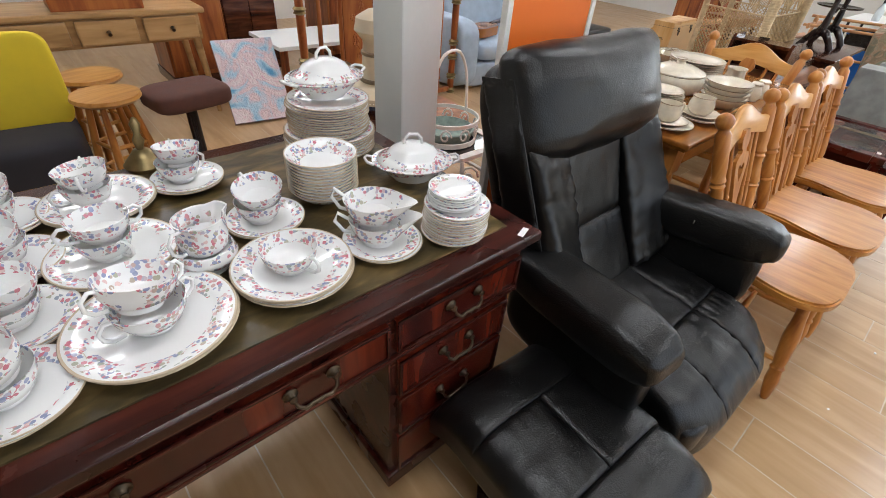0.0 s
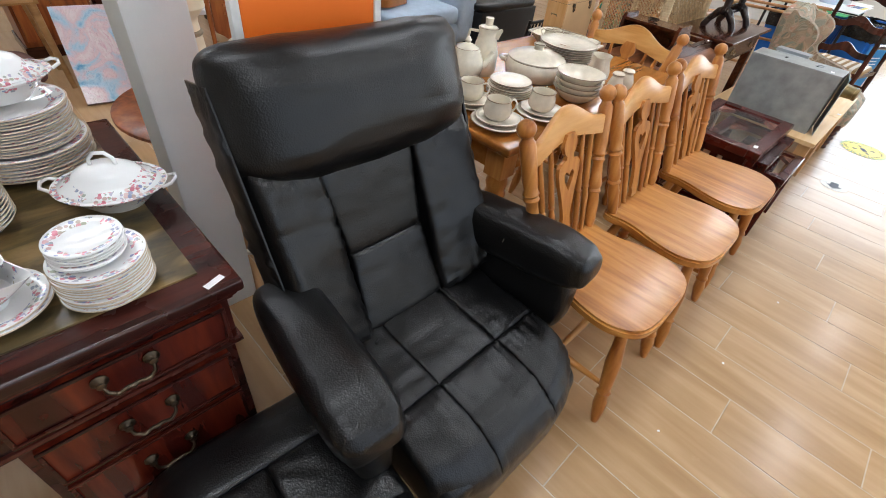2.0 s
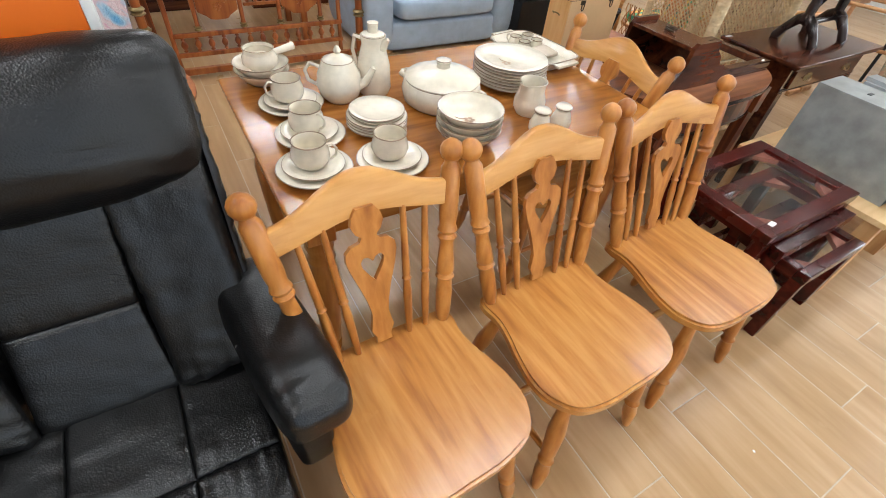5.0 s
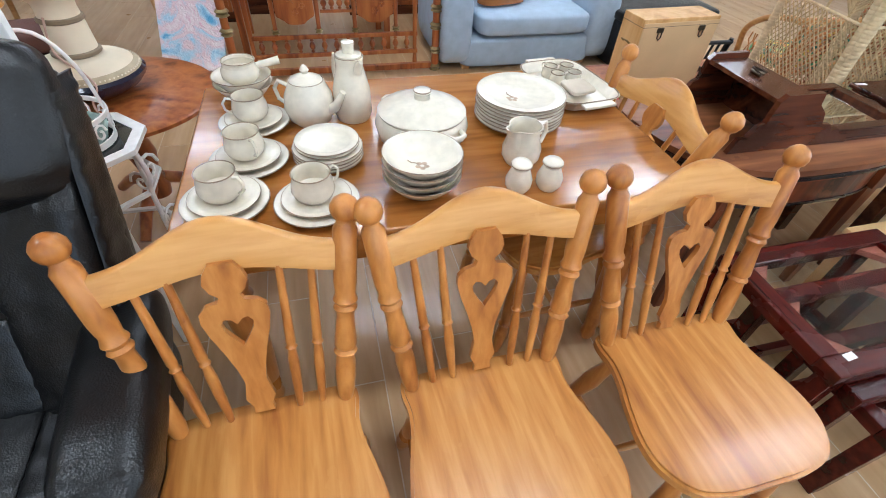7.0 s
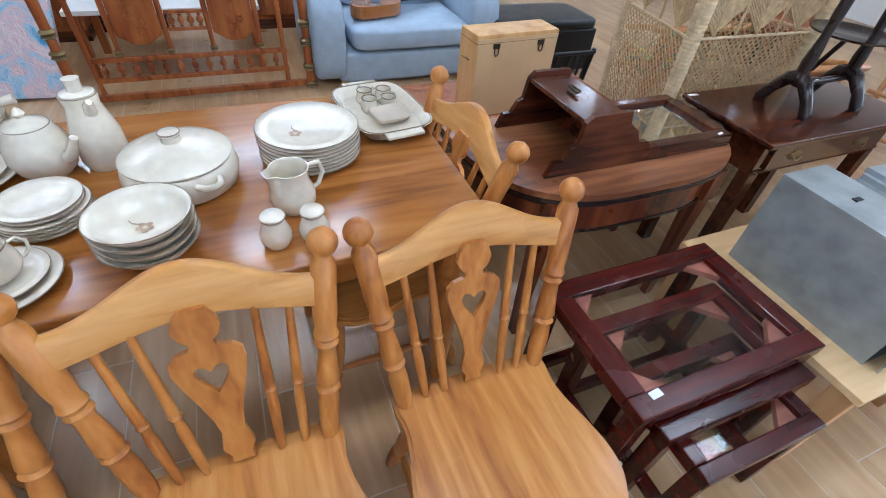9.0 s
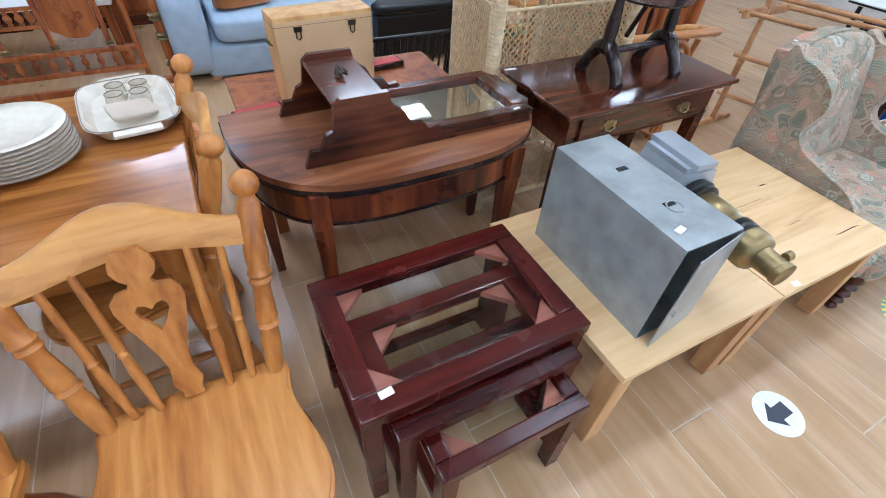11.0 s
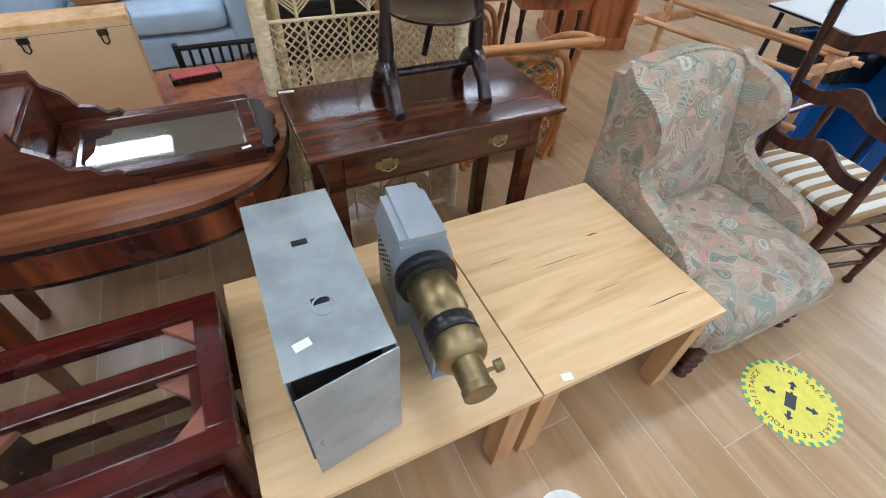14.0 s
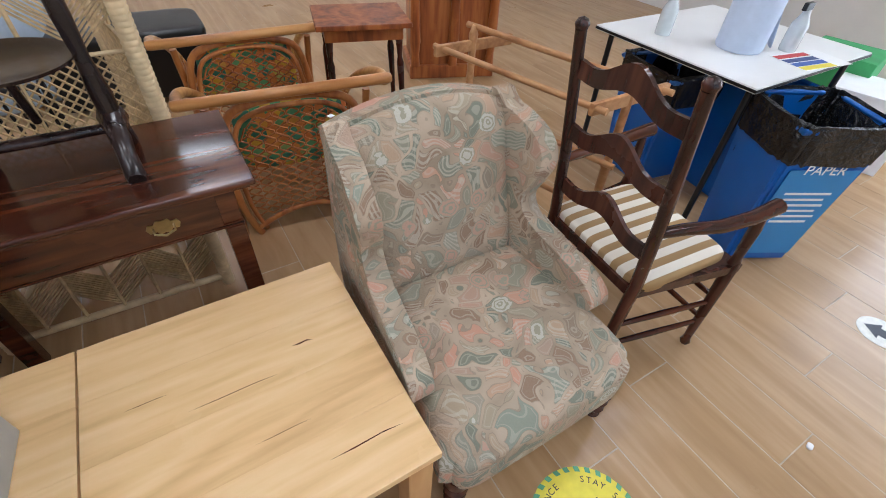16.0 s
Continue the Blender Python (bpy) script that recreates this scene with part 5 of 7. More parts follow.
for x, y in ((-0.34, -0.47), (0.34, -0.47), (-0.47, -0.06), (0.47, -0.06)):
    bm = bmesh.new()
    m = pose(x, y, 0)
    vs = [bm.verts.new(m @ Vector(p)) for p in ((-0.016, -0.016, 0), (0.016, -0.016, 0), (0.016, 0.016, 0), (-0.016, 0.016, 0), (-0.028, -0.028, 0.537), (0.028, -0.028, 0.537), (0.028, 0.028, 0.537), (-0.028, 0.028, 0.537))]
    for f in ((0, 3, 2, 1), (4, 5, 6, 7), (0, 1, 5, 4), (1, 2, 6, 5), (2, 3, 7, 6), (3, 0, 4, 7)):
        bm.faces.new([vs[q] for q in f])
    part("leg", bm, ROSEWOOD, dm, "", False)
    part("pilaster", bx(x - 0.026, x + 0.026, y - 0.04 if y < -0.3 else y - 0.03, y, 0.54, 0.665, 0.003), ROSEWOOD, dm)

# ---- wall mirror with shelf, lying flat ----
mi = thing("shelf_mirror", "carved mahogany wall mirror with shelf lying on its back", "mirror", (3.5, 1.145, 0.7005))
x0, x1, y = -0.12, 0.39, 0.17
for a, b, c, d in ((x0, x1, -y, -y + 0.045), (x0, x1, y - 0.045, y)):
    part("frame_rail", bx(a, b, c, d, 0.012, 0.046, 0.007), DARK_OAK, mi)
for a, b in ((x0, x0 + 0.05), (x1 - 0.05, x1)):
    part("frame_rail", bx(a, b, -y + 0.045, y - 0.045, 0.012, 0.046, 0.007), DARK_OAK, mi)
part("mirror_glass", bx(x0 + 0.045, x1 - 0.045, -y + 0.04, y - 0.04, 0.026, 0.03, 0), MIRROR, mi, "bevelled old mirror glass", False)
part("backing", bx(x0, x1, -y, y, 0.0, 0.013, 0.002), DARK_OAK, mi)


def wavy(l, w, waves, amp):
    out = []
    for k in range(41):
        t = k / 40
        out.append((t * l, w * (0.45 + 0.55 * abs(math.sin(math.pi * t))) + amp * math.sin(waves * 2 * math.pi * t)))
    return [(0, 0)] + out + [(l, 0)]


part("carved_crest", prism(wavy(0.3, 0.05, 3, 0.008), pose(0.39, 0.15, 0.012, 0, 0, -90), 0.02), EBONY, mi, "pierced dark crest")
for sy in (-1, 1):
    out = [(-0.39, 0), (-0.37, 0.05), (-0.34, 0.05), (-0.32, 0.09), (-0.3, 0.1), (-0.29, 0.17), (-0.27, 0.19), (-0.13, 0.19), (-0.12, 0.15), (-0.08, 0.12), (-0.06, 0.08), (-0.02, 0.075), (0.0, 0.05), (0.03, 0.055), (0.05, 0.035), (0.09, 0.03), (0.1, 0)]
    part("scroll_bracket", prism(out, pose(0, sy * 0.165 + 0.009, 0.002, 90), 0.018), DARK_OAK, mi, "fretted side bracket")
part("shelf", bx(-0.29, -0.13, -0.155, 0.155, 0.16, 0.175, 0.003), DARK_OAK, mi)
part("shelf_back", bx(-0.14, -0.125, -0.155, 0.155, 0.0, 0.162, 0.002), DARK_OAK, mi)
part("ornament", tube([(-0.21 + 0.022 * math.cos(k * 0.7) * (1 - k / 22), 0.02 + 0.03 * math.sin(k * 0.9), 0.179 + 0.0006 * k) for k in range(20)], 0.004, 6), BRONZE, mi)
tag_on(3.84, 0.99, 0.7475, 12, 0.025, 0.01)

# ---- small items behind the bow-fronted table ----
lw = thing("low_table", "low dark wooden table behind the bow table", "table", (3.5, 1.82, 0))
part("top", bx(-0.5, 0.5, -0.28, 0.28, 0.505, 0.53, 0.005), BED_WOOD, lw)
for sx in (-1, 1):
    for sy in (-1, 1):
        part("leg", bx(sx * 0.45 - 0.025, sx * 0.45 + 0.025, sy * 0.24 - 0.025, sy * 0.24 + 0.025, 0, 0.506, 0.004), BED_WOOD, lw)
wb = thing("wooden_case", "pale plywood case with two brass catches", "case", (3.4, 1.712, 0.5305), 4)
part("body", bx(-0.2, 0.2, -0.0, 0.14, 0, 0.35, 0.004), wood("plywood_case", (0.5, 0.25, 0.08), (0.64, 0.36, 0.13), (0.72, 0.45, 0.2), "z", 0.4, 0.6, 0.2), wb)
part("front_panel", bx(-0.196, 0.196, -0.004, -0.0002, 0.004, 0.334, 0.001), plain("smooth_pale_ply", (0.62, 0.4, 0.2), 0.45, 0, 0.07, 6, coat=0.2), wb, "smooth pale plywood face")
part("lid_line", bx(-0.2015, 0.2015, -0.0046, 0.1415, 0.318, 0.3193, 0), BRONZE, wb, "", False)
for x in (-0.11, 0.11):
    bm = bx(x - 0.016, x + 0.016, -0.009, -0.004, 0.296, 0.316, 0.001)
    tube([(x - 0.009, -0.01, 0.298), (x - 0.009, -0.01, 0.276), (x, -0.01, 0.268), (x + 0.009, -0.01, 0.276), (x + 0.009, -0.01, 0.298)], 0.0028, 6, bm)
    part("catch", bm, BRONZE, wb, "brass toggle catch")
part("side_handle", tube([(-0.203, 0.05, 0.24), (-0.215, 0.05, 0.25), (-0.215, 0.09, 0.25), (-0.203, 0.09, 0.24)], 0.004, 6), BRASS, wb)
for x, y, c in ((3.73, 1.97, RED), (3.08, 1.68, RED)):
    b = thing("flat_box", "small flat red lined box on the low table", "box", (x, y, 0.5305), 8, "red boxes")
    part("tray", bx(-0.1, 0.1, -0.04, 0.04, 0, 0.025, 0.003), EBONY, b)
    part("lining", bx(-0.09, 0.09, -0.032, 0.032, 0.0248, 0.028, 0.001), c, b)

# ---- side table with one drawer ----
sd = thing("side_table", "dark polished oak side table with long drawer", "side table", (4.42, 1.095, 0))
bm = bx(-0.44, 0.44, -0.22, 0.22, 0.722, 0.74, 0.007, seg=3)
bx(-0.425, 0.425, -0.207, 0.207, 0.71, 0.723, 0.004, bm)
part("tabletop", bm, DARK_OAK, sd)
part("carcass", bx(-0.385, 0.385, -0.17, 0.17, 0.575, 0.711, 0.003), DARK_OAK, sd)
dr = part("drawer", bx(-0.335, 0.335, -0.182, -0.168, 0.597, 0.695, 0.004), DARK_OAK, sd)
for x in (-0.2, 0.2):
    hb = [(0.0, -0.018), (0.012, -0.022), (0.018, -0.012), (0.034, -0.014), (0.04, 0.0), (0.034, 0.012), (0.02, 0.01), (0.014, 0.02), (0.0, 0.017)]
    o = prism(hb + [(-a, b) for a, b in hb[-2:0:-1]], pose(x, -0.182, 0.648, 90), 0.003)
    h = part("handle", o, BRASS, dr, "pierced brass bail handle")
    part("bail", tube([(x - 0.024, -0.186, 0.65), (x - 0.024, -0.196, 0.638), (x, -0.2, 0.63), (x + 0.024, -0.196, 0.638), (x + 0.024, -0.186, 0.65)], 0.003, 6), BRASS, sd)
for z in (0.583, 0.59):
    part("bead", bx(-0.386, 0.386, -0.176, -0.1695, z, z + 0.004, 0.001), DARK_OAK, sd)
for sx in (-1, 1):
    for sy in (-1, 1):
        part("leg", bx(sx * 0.36 - 0.026, sx * 0.36 + 0.026, sy * 0.147 - 0.026, sy * 0.147 + 0.026, 0, 0.576, 0.004), DARK_OAK, sd)
tag_on(4.01, 1.29, 0.7405, -5, 0.05, 0.014)

# ---- folding cake stand on the side table ----
ck = thing("cake_stand", "dark wooden folding cake stand with round plates", "cake stand", (4.45, 1.1, 0.7405))
for sx in (-1, 1):
    part("foot", tube([(sx * 0.155, -0.115, 0.008), (sx * 0.155, -0.1, 0.012), (sx * 0.155, -0.075, 0.06), (sx * 0.155, -0.035, 0.11), (sx * 0.155, 0.0, 0.125), (sx * 0.155, 0.035, 0.11), (sx * 0.155, 0.075, 0.06), (sx * 0.155, 0.1, 0.012), (sx * 0.155, 0.115, 0.008)], [0.02, 0.024, 0.021, 0.026, 0.034, 0.026, 0.021, 0.024, 0.02], 10), EBONY, ck)
    part("upright", turned((sx * 0.155, 0, 0.12), (sx * 0.14, 0, 0.9), [(0, 0.022), (0.08, 0.025), (0.2, 0.016), (0.3, 0.02), (1, 0.014)], 12), EBONY, ck)
part("cross_bar", turned((-0.155, 0, 0.1), (0.155, 0, 0.1), [(0, 0.012), (0.5, 0.014), (1, 0.012)], 10), EBONY, ck)
for z in (0.27, 0.62):
    part("plate", lathe([(0.0005, z), (0.12, z), (0.142, z + 0.006), (0.146, z + 0.014), (0.138, z + 0.014), (0.122, z + 0.008), (0.0005, z + 0.007)], 40), EBONY, ck, "round dished wooden plate")
part("handle", tube([(-0.14, 0, 0.9), (-0.1, 0, 0.95), (0, 0, 0.97), (0.1, 0, 0.95), (0.14, 0, 0.9)], 0.011, 10), EBONY, ck)
part("back_strut", turned((0, 0.06, 0.12), (0, 0.0, 0.27), [(0, 0.01), (1, 0.01)], 8), EBONY, ck)

# ---- tapestry wing chair ----
wc = thing("wing_armchair", "low wing armchair in faded floral tapestry", "armchair", (5.335, 0.4, 0))
wc.scale = (1.04, 1.0, 1.0)


def up(name, bm):
    return part(name, bm, TAPESTRY, wc)


def dome(u, v):
    """Front edge of the seat rolls down and its corners round off."""
    d = 1 - v
    return Vector((0, 0.06 * (2 * u - 1) ** 4 * d, -0.05 * d ** 3))


def arch(u, v):
    return Vector((0, 0.0, 0.055 * (1 - (2 * u - 1) ** 2) * v))


up("seat", stuffed((-0.315, -0.3, 0.345), (0.315, -0.3, 0.345), (0.235, 0.3, 0.345), (-0.235, 0.3, 0.345), 0.065, 0.1, 40, 40, 0.005, 50, 7, dome))
up("seat_rail", cushion(0.3, 0.3, 0.085, pose(0, 0.0, 0.25), 0.2, 0.25, 44, 16, crease=lambda p: Vector((p.x * (0.9 - 0.35 * p.y), p.y, p.z))))
up("backrest", stuffed((-0.23, 0.27, 0.36), (0.235, 0.27, 0.36), (0.262, 0.43, 0.83), (-0.262, 0.43, 0.83), 0.06, 0.05, 40, 44, 0.004, 51, 7, arch))
up("outside_back", stuffed((0.26, 0.42, 0.2), (-0.24, 0.42, 0.2), (-0.275, 0.5, 0.83), (0.275, 0.5, 0.83), 0.02, 0.07, 30, 30, 0.0, 52, 7, arch))
side = [(0.45, 0.825), (0.37, 0.835), (0.28, 0.815), (0.215, 0.77), (0.195, 0.71), (0.215, 0.645), (0.235, 0.585), (0.19, 0.53), (0.08, 0.5), (-0.03, 0.475), (-0.095, 0.435), (-0.105, 0.385), (-0.06, 0.34), (-0.04, 0.22), (0.25, 0.2), (0.45, 0.22)]
side = [(p.x, p.y) for p in smooth_line([(a, b, 0) for a, b in side], 4, True)]
for sx in (-1, 1):
    bm = soft_slab(side, Matrix.Identity(4), 0.062, 0.028)
    for v in bm.verts:
        y, z, x = v.co.x, v.co.y, v.co.z - 0.031
        flare = 0.035 * max(0.0, (0.3 - y) / 0.4) + 0.03 * max(0.0, (z - 0.62) / 0.25) * max(0.0, (0.44 - y) / 0.25)
        v.co = Vector((sx * (0.252 + flare) + x, y, z))
    bmesh.ops.recalc_face_normals(bm, faces=bm.faces)
    up("wing_and_arm", bm)
    part("piping", tube([Vector((sx * (0.284 + 0.035 * max(0.0, (0.3 - y) / 0.4)), y, z)) for y, z in side[28:46]], 0.004, 6), TAPESTRY, wc)
for x, y in ((-0.265, -0.25), (0.265, -0.25), (-0.2, 0.36), (0.2, 0.36)):
    part("leg", turned((x, y, 0), (x, y, 0.2), [(0, 0.018), (0.06, 0.026), (0.15, 0.018), (0.25, 0.03), (0.34, 0.02), (0.45, 0.032), (0.55, 0.022), (0.65, 0.034), (0.75, 0.024), (0.85, 0.034), (1, 0.03)], 14), DARK_Z, wc, "turned dark wooden leg")
tag_on(5.075, 0.86, 0.872, 20, 0.016, 0.014)

# ---- ladder-back armchair with striped seat ----
la = thing("ladder_back_chair", "dark ladder-back armchair with gold striped seat", "chair", (5.955, 0.45, 0), -5)
# local: back posts at x=-0.2, faces +x
posts = []
for sy in (-1, 1):
    p0, p1, p2 = (-0.22, sy * 0.2, 0), (-0.19, sy * 0.2, 0.45), (-0.27, sy * 0.2, 1.06)
    bm = tube([p0, (-0.2, sy * 0.2, 0.22), p1, (-0.215, sy * 0.2, 0.7), p2], [0.017, 0.019, 0.02, 0.018, 0.016], 10)
    lathe([(0.016, 0), (0.02, 0.012), (0.014, 0.024), (0.0005, 0.03)], 12, bm, pose(*p2))
    part("post", bm, DARK_Z, la)
    f = (0.21, sy * 0.255, 0)
    part("front_leg", turned(f, (0.19, sy * 0.245, 0.64), [(0, 0.015), (0.02, 0.02), (0.05, 0.014), (0.5, 0.021), (0.66, 0.022), (0.72, 0.015), (0.9, 0.018), (1, 0.012)], 12), DARK_Z, la)
    arm = [(-0.22, sy * 0.2, 0.66), (-0.12, sy * 0.215, 0.655), (0.0, sy * 0.24, 0.645), (0.12, sy * 0.25, 0.645), (0.23, sy * 0.25, 0.655)]
    part("arm", tube(arm, [0.015, 0.018, 0.02, 0.022, 0.025], 10), DARK_OAK, la)
    for z in (0.13, 0.24):
        part("stretcher", turned((-0.21, sy * 0.2, z + 0.02), (0.2, sy * 0.25, z), [(0, 0.009), (0.5, 0.012), (1, 0.009)], 8), DARK_OAK, la)
for z in (0.16, 0.27):
    part("stretcher", turned((0.2, -0.25, z), (0.2, 0.25, z), [(0, 0.009), (0.5, 0.012), (1, 0.009)], 8), DARK_OAK, la)
for z in (0.58, 0.78, 0.97):
    lo, hi = [], []
    for k in range(21):
        t = -1 + k / 10
        wv = 0.022 * math.cos(t * math.pi * 1.0) + 0.01 * math.cos(t * math.pi * 2)
        lo.append((t * 0.2, -0.025 + wv * 0.7))
        hi.append((t * 0.2, 0.03 + wv * 1.2))
    xx = -0.19 - (z - 0.45) * 0.13
    part("ladder_slat", prism(lo + hi[::-1], pose(xx, 0, z, 90, 0, 90), 0.014), DARK_Z, la)
part("seat_rail", prism([(-0.2, -0.21), (0.22, -0.265), (0.22, 0.265), (-0.2, 0.21)], pose(0, 0, 0.395), 0.035), DARK_Z, la)
part("seat_pad", cushion(0.2, 0.225, 0.03, pose(0.01, 0, 0.432), 0.25, 0.4), STRIPE, la, "gold and cream striped pad")

# ---- wooden airer ----
ai = thing("clothes_airer", "beech clothes airer with round rails", "airer", (6.1, 1.17, 0))
for y, x in ((-0.36, 0.1), (0.36, -0.12)):
    part("post", turned((x, y, 0.02), (x, y, 0.8), [(0, 0.02), (0.1, 0.016), (0.5, 0.02), (0.52, 0.026), (0.54, 0.018), (0.9, 0.016), (0.95, 0.022), (1, 0.008)], 12), AIRER, ai)
    part("cross_arm", bx(x - 0.2, x + 0.22, y - 0.012, y + 0.012, 0.69, 0.74, 0.01), AIRER, ai)
    part("foot", bx(x - 0.18, x + 0.18, y - 0.016, y + 0.016, 0, 0.04, 0.008), AIRER, ai)
for dx, z in ((-0.17, 0.72), (0.0, 0.79), (0.19, 0.72), (-0.02, 0.45), (0.0, 0.2)):
    part("rail", turned((0.1 + dx, -0.41, z), (-0.12 + dx, 0.41, z), [(0, 0.013), (1, 0.013)], 10), AIRER, ai)

# ---- cleaning table and paper bins ----
ct = thing("cleaning_table", "white topped folding table with dark legs", "table", (7.1, 1.02, 0))
part("tabletop", bx(-0.44, 0.5, -0.42, 0.42, 0.728, 0.75, 0.003), WHITE_TOP, ct)
part("edge_strip", bx(-0.443, 0.503, -0.423, 0.423, 0.732, 0.744, 0.002), BLACK, ct)
for sx in (-1, 1):
    for sy in (-1, 1):
        part("leg", turned((sx * 0.4 + 0.03, sy * 0.37, 0), (sx * 0.4 + 0.03, sy * 0.37, 0.73), [(0, 0.014), (1, 0.014)], 10), BLACK, ct)
r = thing("paper_roll", "large pale blue paper towel roll", "paper roll", (7.03, 0.92, 0.7505))
part("roll", lathe([(0.035, 0), (0.095, 0), (0.1, 0.01), (0.1, 0.24), (0.095, 0.25), (0.035, 0.25), (0.033, 0.245)], 36, None, None, False), PAPER, r)
part("loose_sheet", cushion(0.04, 0.09, 0.003, pose(0.11, -0.06, 0.1, 80, 0, 40), 0.3, 0.3), PAPER, r)
for x, y in ((6.85, 1.2), (7.22, 0.8)):
    b = thing("spray_bottle", "clear spray bottle with black trigger", "bottle", (x, y, 0.7505), 0, "spray bottles")
    part("bottle", lathe([(0.0005, 0), (0.034, 0), (0.036, 0.01), (0.036, 0.11), (0.018, 0.15), (0.013, 0.17)], 20), plain("cloudy_plastic", (0.6, 0.65, 0.66), 0.25, coat=0.3), b)
    part("trigger", bx(-0.04, 0.02, -0.01, 0.01, 0.168, 0.2, 0.004), BLACK, b)
nt = thing("notice_sheet", "printed notice sheet in red blue and yellow bars", "notice", (7.2, 0.68, 0.7505), -10)
part("sheet", bx(-0.15, 0.15, -0.09, 0.09, 0, 0.0012, 0), TAG, nt)
for k, (c, y) in enumerate(((STICK_Y, -0.07), (plain("blue_print", (0.05, 0.12, 0.4), 0.6), -0.03), (plain("navy_print", (0.04, 0.07, 0.2), 0.6), 0.012), (RED, 0.058))):
    part("bar", bx(-0.145, 0.05, y - 0.017, y + 0.017, 0.0012, 0.0024, 0), c, nt)


def recycling_bin(label, x, y, rz, h, bag, paper):
    e = thing("recycling_bin", label, "recycling bin", (x, y, 0), rz, "blue recycling bins")
    bm = bmesh.new()
    w0, d0, w1, d1 = 0.15, 0.14, 0.19, 0.175
    vs = [bm.verts.new(p) for p in ((-w0, -d0, 0), (w0, -d0, 0), (w0, d0, 0), (-w0, d0, 0), (-w1, -d1, h), (w1, -d1, h), (w1, d1, h), (-w1, d1, h))]
    for f in ((0, 3, 2, 1), (0, 1, 5, 4), (1, 2, 6, 5), (2, 3, 7, 6), (3, 0, 4, 7)):
        bm.faces.new([vs[q] for q in f])
    bmesh.ops.bevel(bm, geom=list(bm.edges), offset=0.018, segments=3, affect="EDGES")
    bmesh.ops.solidify(bm, geom=list(bm.faces), thickness=0.004)
    part("body", bm, BINBLUE, e)
    part("rim", tube([(-w1, -d1, h), (w1, -d1, h), (w1, d1, h), (-w1, d1, h)], 0.012, 8, closed=True), BINBLUE, e)
    if bag:
        bm = bmesh.new()
        rings = []
        for s, z, a in ((1.02, h - 0.14, 0.006), (1.07, h - 0.05, 0.008), (1.08, h + 0.02, 0.006), (1.0, h + 0.025, 0.004), (0.93, h - 0.08, 0.01), (0.85, h - 0.25, 0.02)):
            ring = []
            for k in range(64):
                t = 2 * math.pi * k / 64
                c, sn = math.cos(t), math.sin(t)
                q = random.uniform(-a, a)
                ring.append(bm.verts.new(((w1 * s + q) * math.copysign(abs(c) ** 0.3, c), (d1 * s + q) * math.copysign(abs(sn) ** 0.3, sn), z + random.uniform(-a, a))))
            rings.append(ring)
        for a, b in zip(rings, rings[1:]):
            for k in range(64):
                bm.faces.new((a[k], a[(k + 1) % 64], b[(k + 1) % 64], b[k]))
        bm.faces.new(rings[-1])
        part("bin_bag", bm, BAG, e, "crumpled black bin bag liner")
    if paper:
        tilt = math.degrees(math.atan((d1 - d0) / h))
        m = pose(0, -(d0 + d1) / 2 - 0.006, h * 0.5, 90 + tilt)
        part("front_panel", prism([(-0.13, -0.28), (0.13, -0.28), (0.145, 0.18), (-0.145, 0.18)], m, 0.002), BINBLUE2, e)
        cu = bpy.data.curves.new("paper_word", "FONT")
        cu.body, cu.size, cu.align_x, cu.extrude = "PAPER", 0.062, "CENTER", 0.0006
        tmp = bpy.data.objects.new("tmp", cu)
        me = bpy.data.meshes.new_from_object(tmp)
        me.materials.append(TAG)
        o = new("lettering", me)
        o.parent = e
        o.matrix_local = m @ pose(0, 0.16, 0.0035)
        bm = bmesh.new()
        for k in range(6):
            bx(-0.1 + 0.01 * (k % 3), 0.1 - 0.015 * (k % 2), 0.06 - k * 0.03, 0.071 - k * 0.03, 0.0025, 0.0035, 0, bm)
        for v in bm.verts:
            v.co = m @ v.co
        part("print_lines", bm, TAG, e, "", False)


recycling_bin("blue paper recycling bin lined with a black bag", 6.9, 0.44, -28, 0.68, True, True)
recycling_bin("blue recycling bin under the white table", 6.98, 1.15, 80, 0.6, True, False)
recycling_bin("blue recycling bin beside another under the table", 7.25, 0.85, 80, 0.6, False, False)
kb = thing("appliance_box", "white printed cardboard appliance box", "box", (8.35, 0.65, 0), 15)
part("box", bx(-0.2, 0.2, -0.22, 0.22, 0, 0.42, 0.004), TAG, kb)
part("logo_bar", bx(-0.203, -0.2, -0.15, 0.15, 0.26, 0.3, 0), INK, kb)
gb = thing("green_crate", "bright green plastic crate", "crate", (8.6, 1.0, 0.0), 10)
part("body", bx(-0.2, 0.2, -0.2, 0.2, 0, 0.5, 0.01), GREEN, gb)

# ---- cane conservatory chairs ----


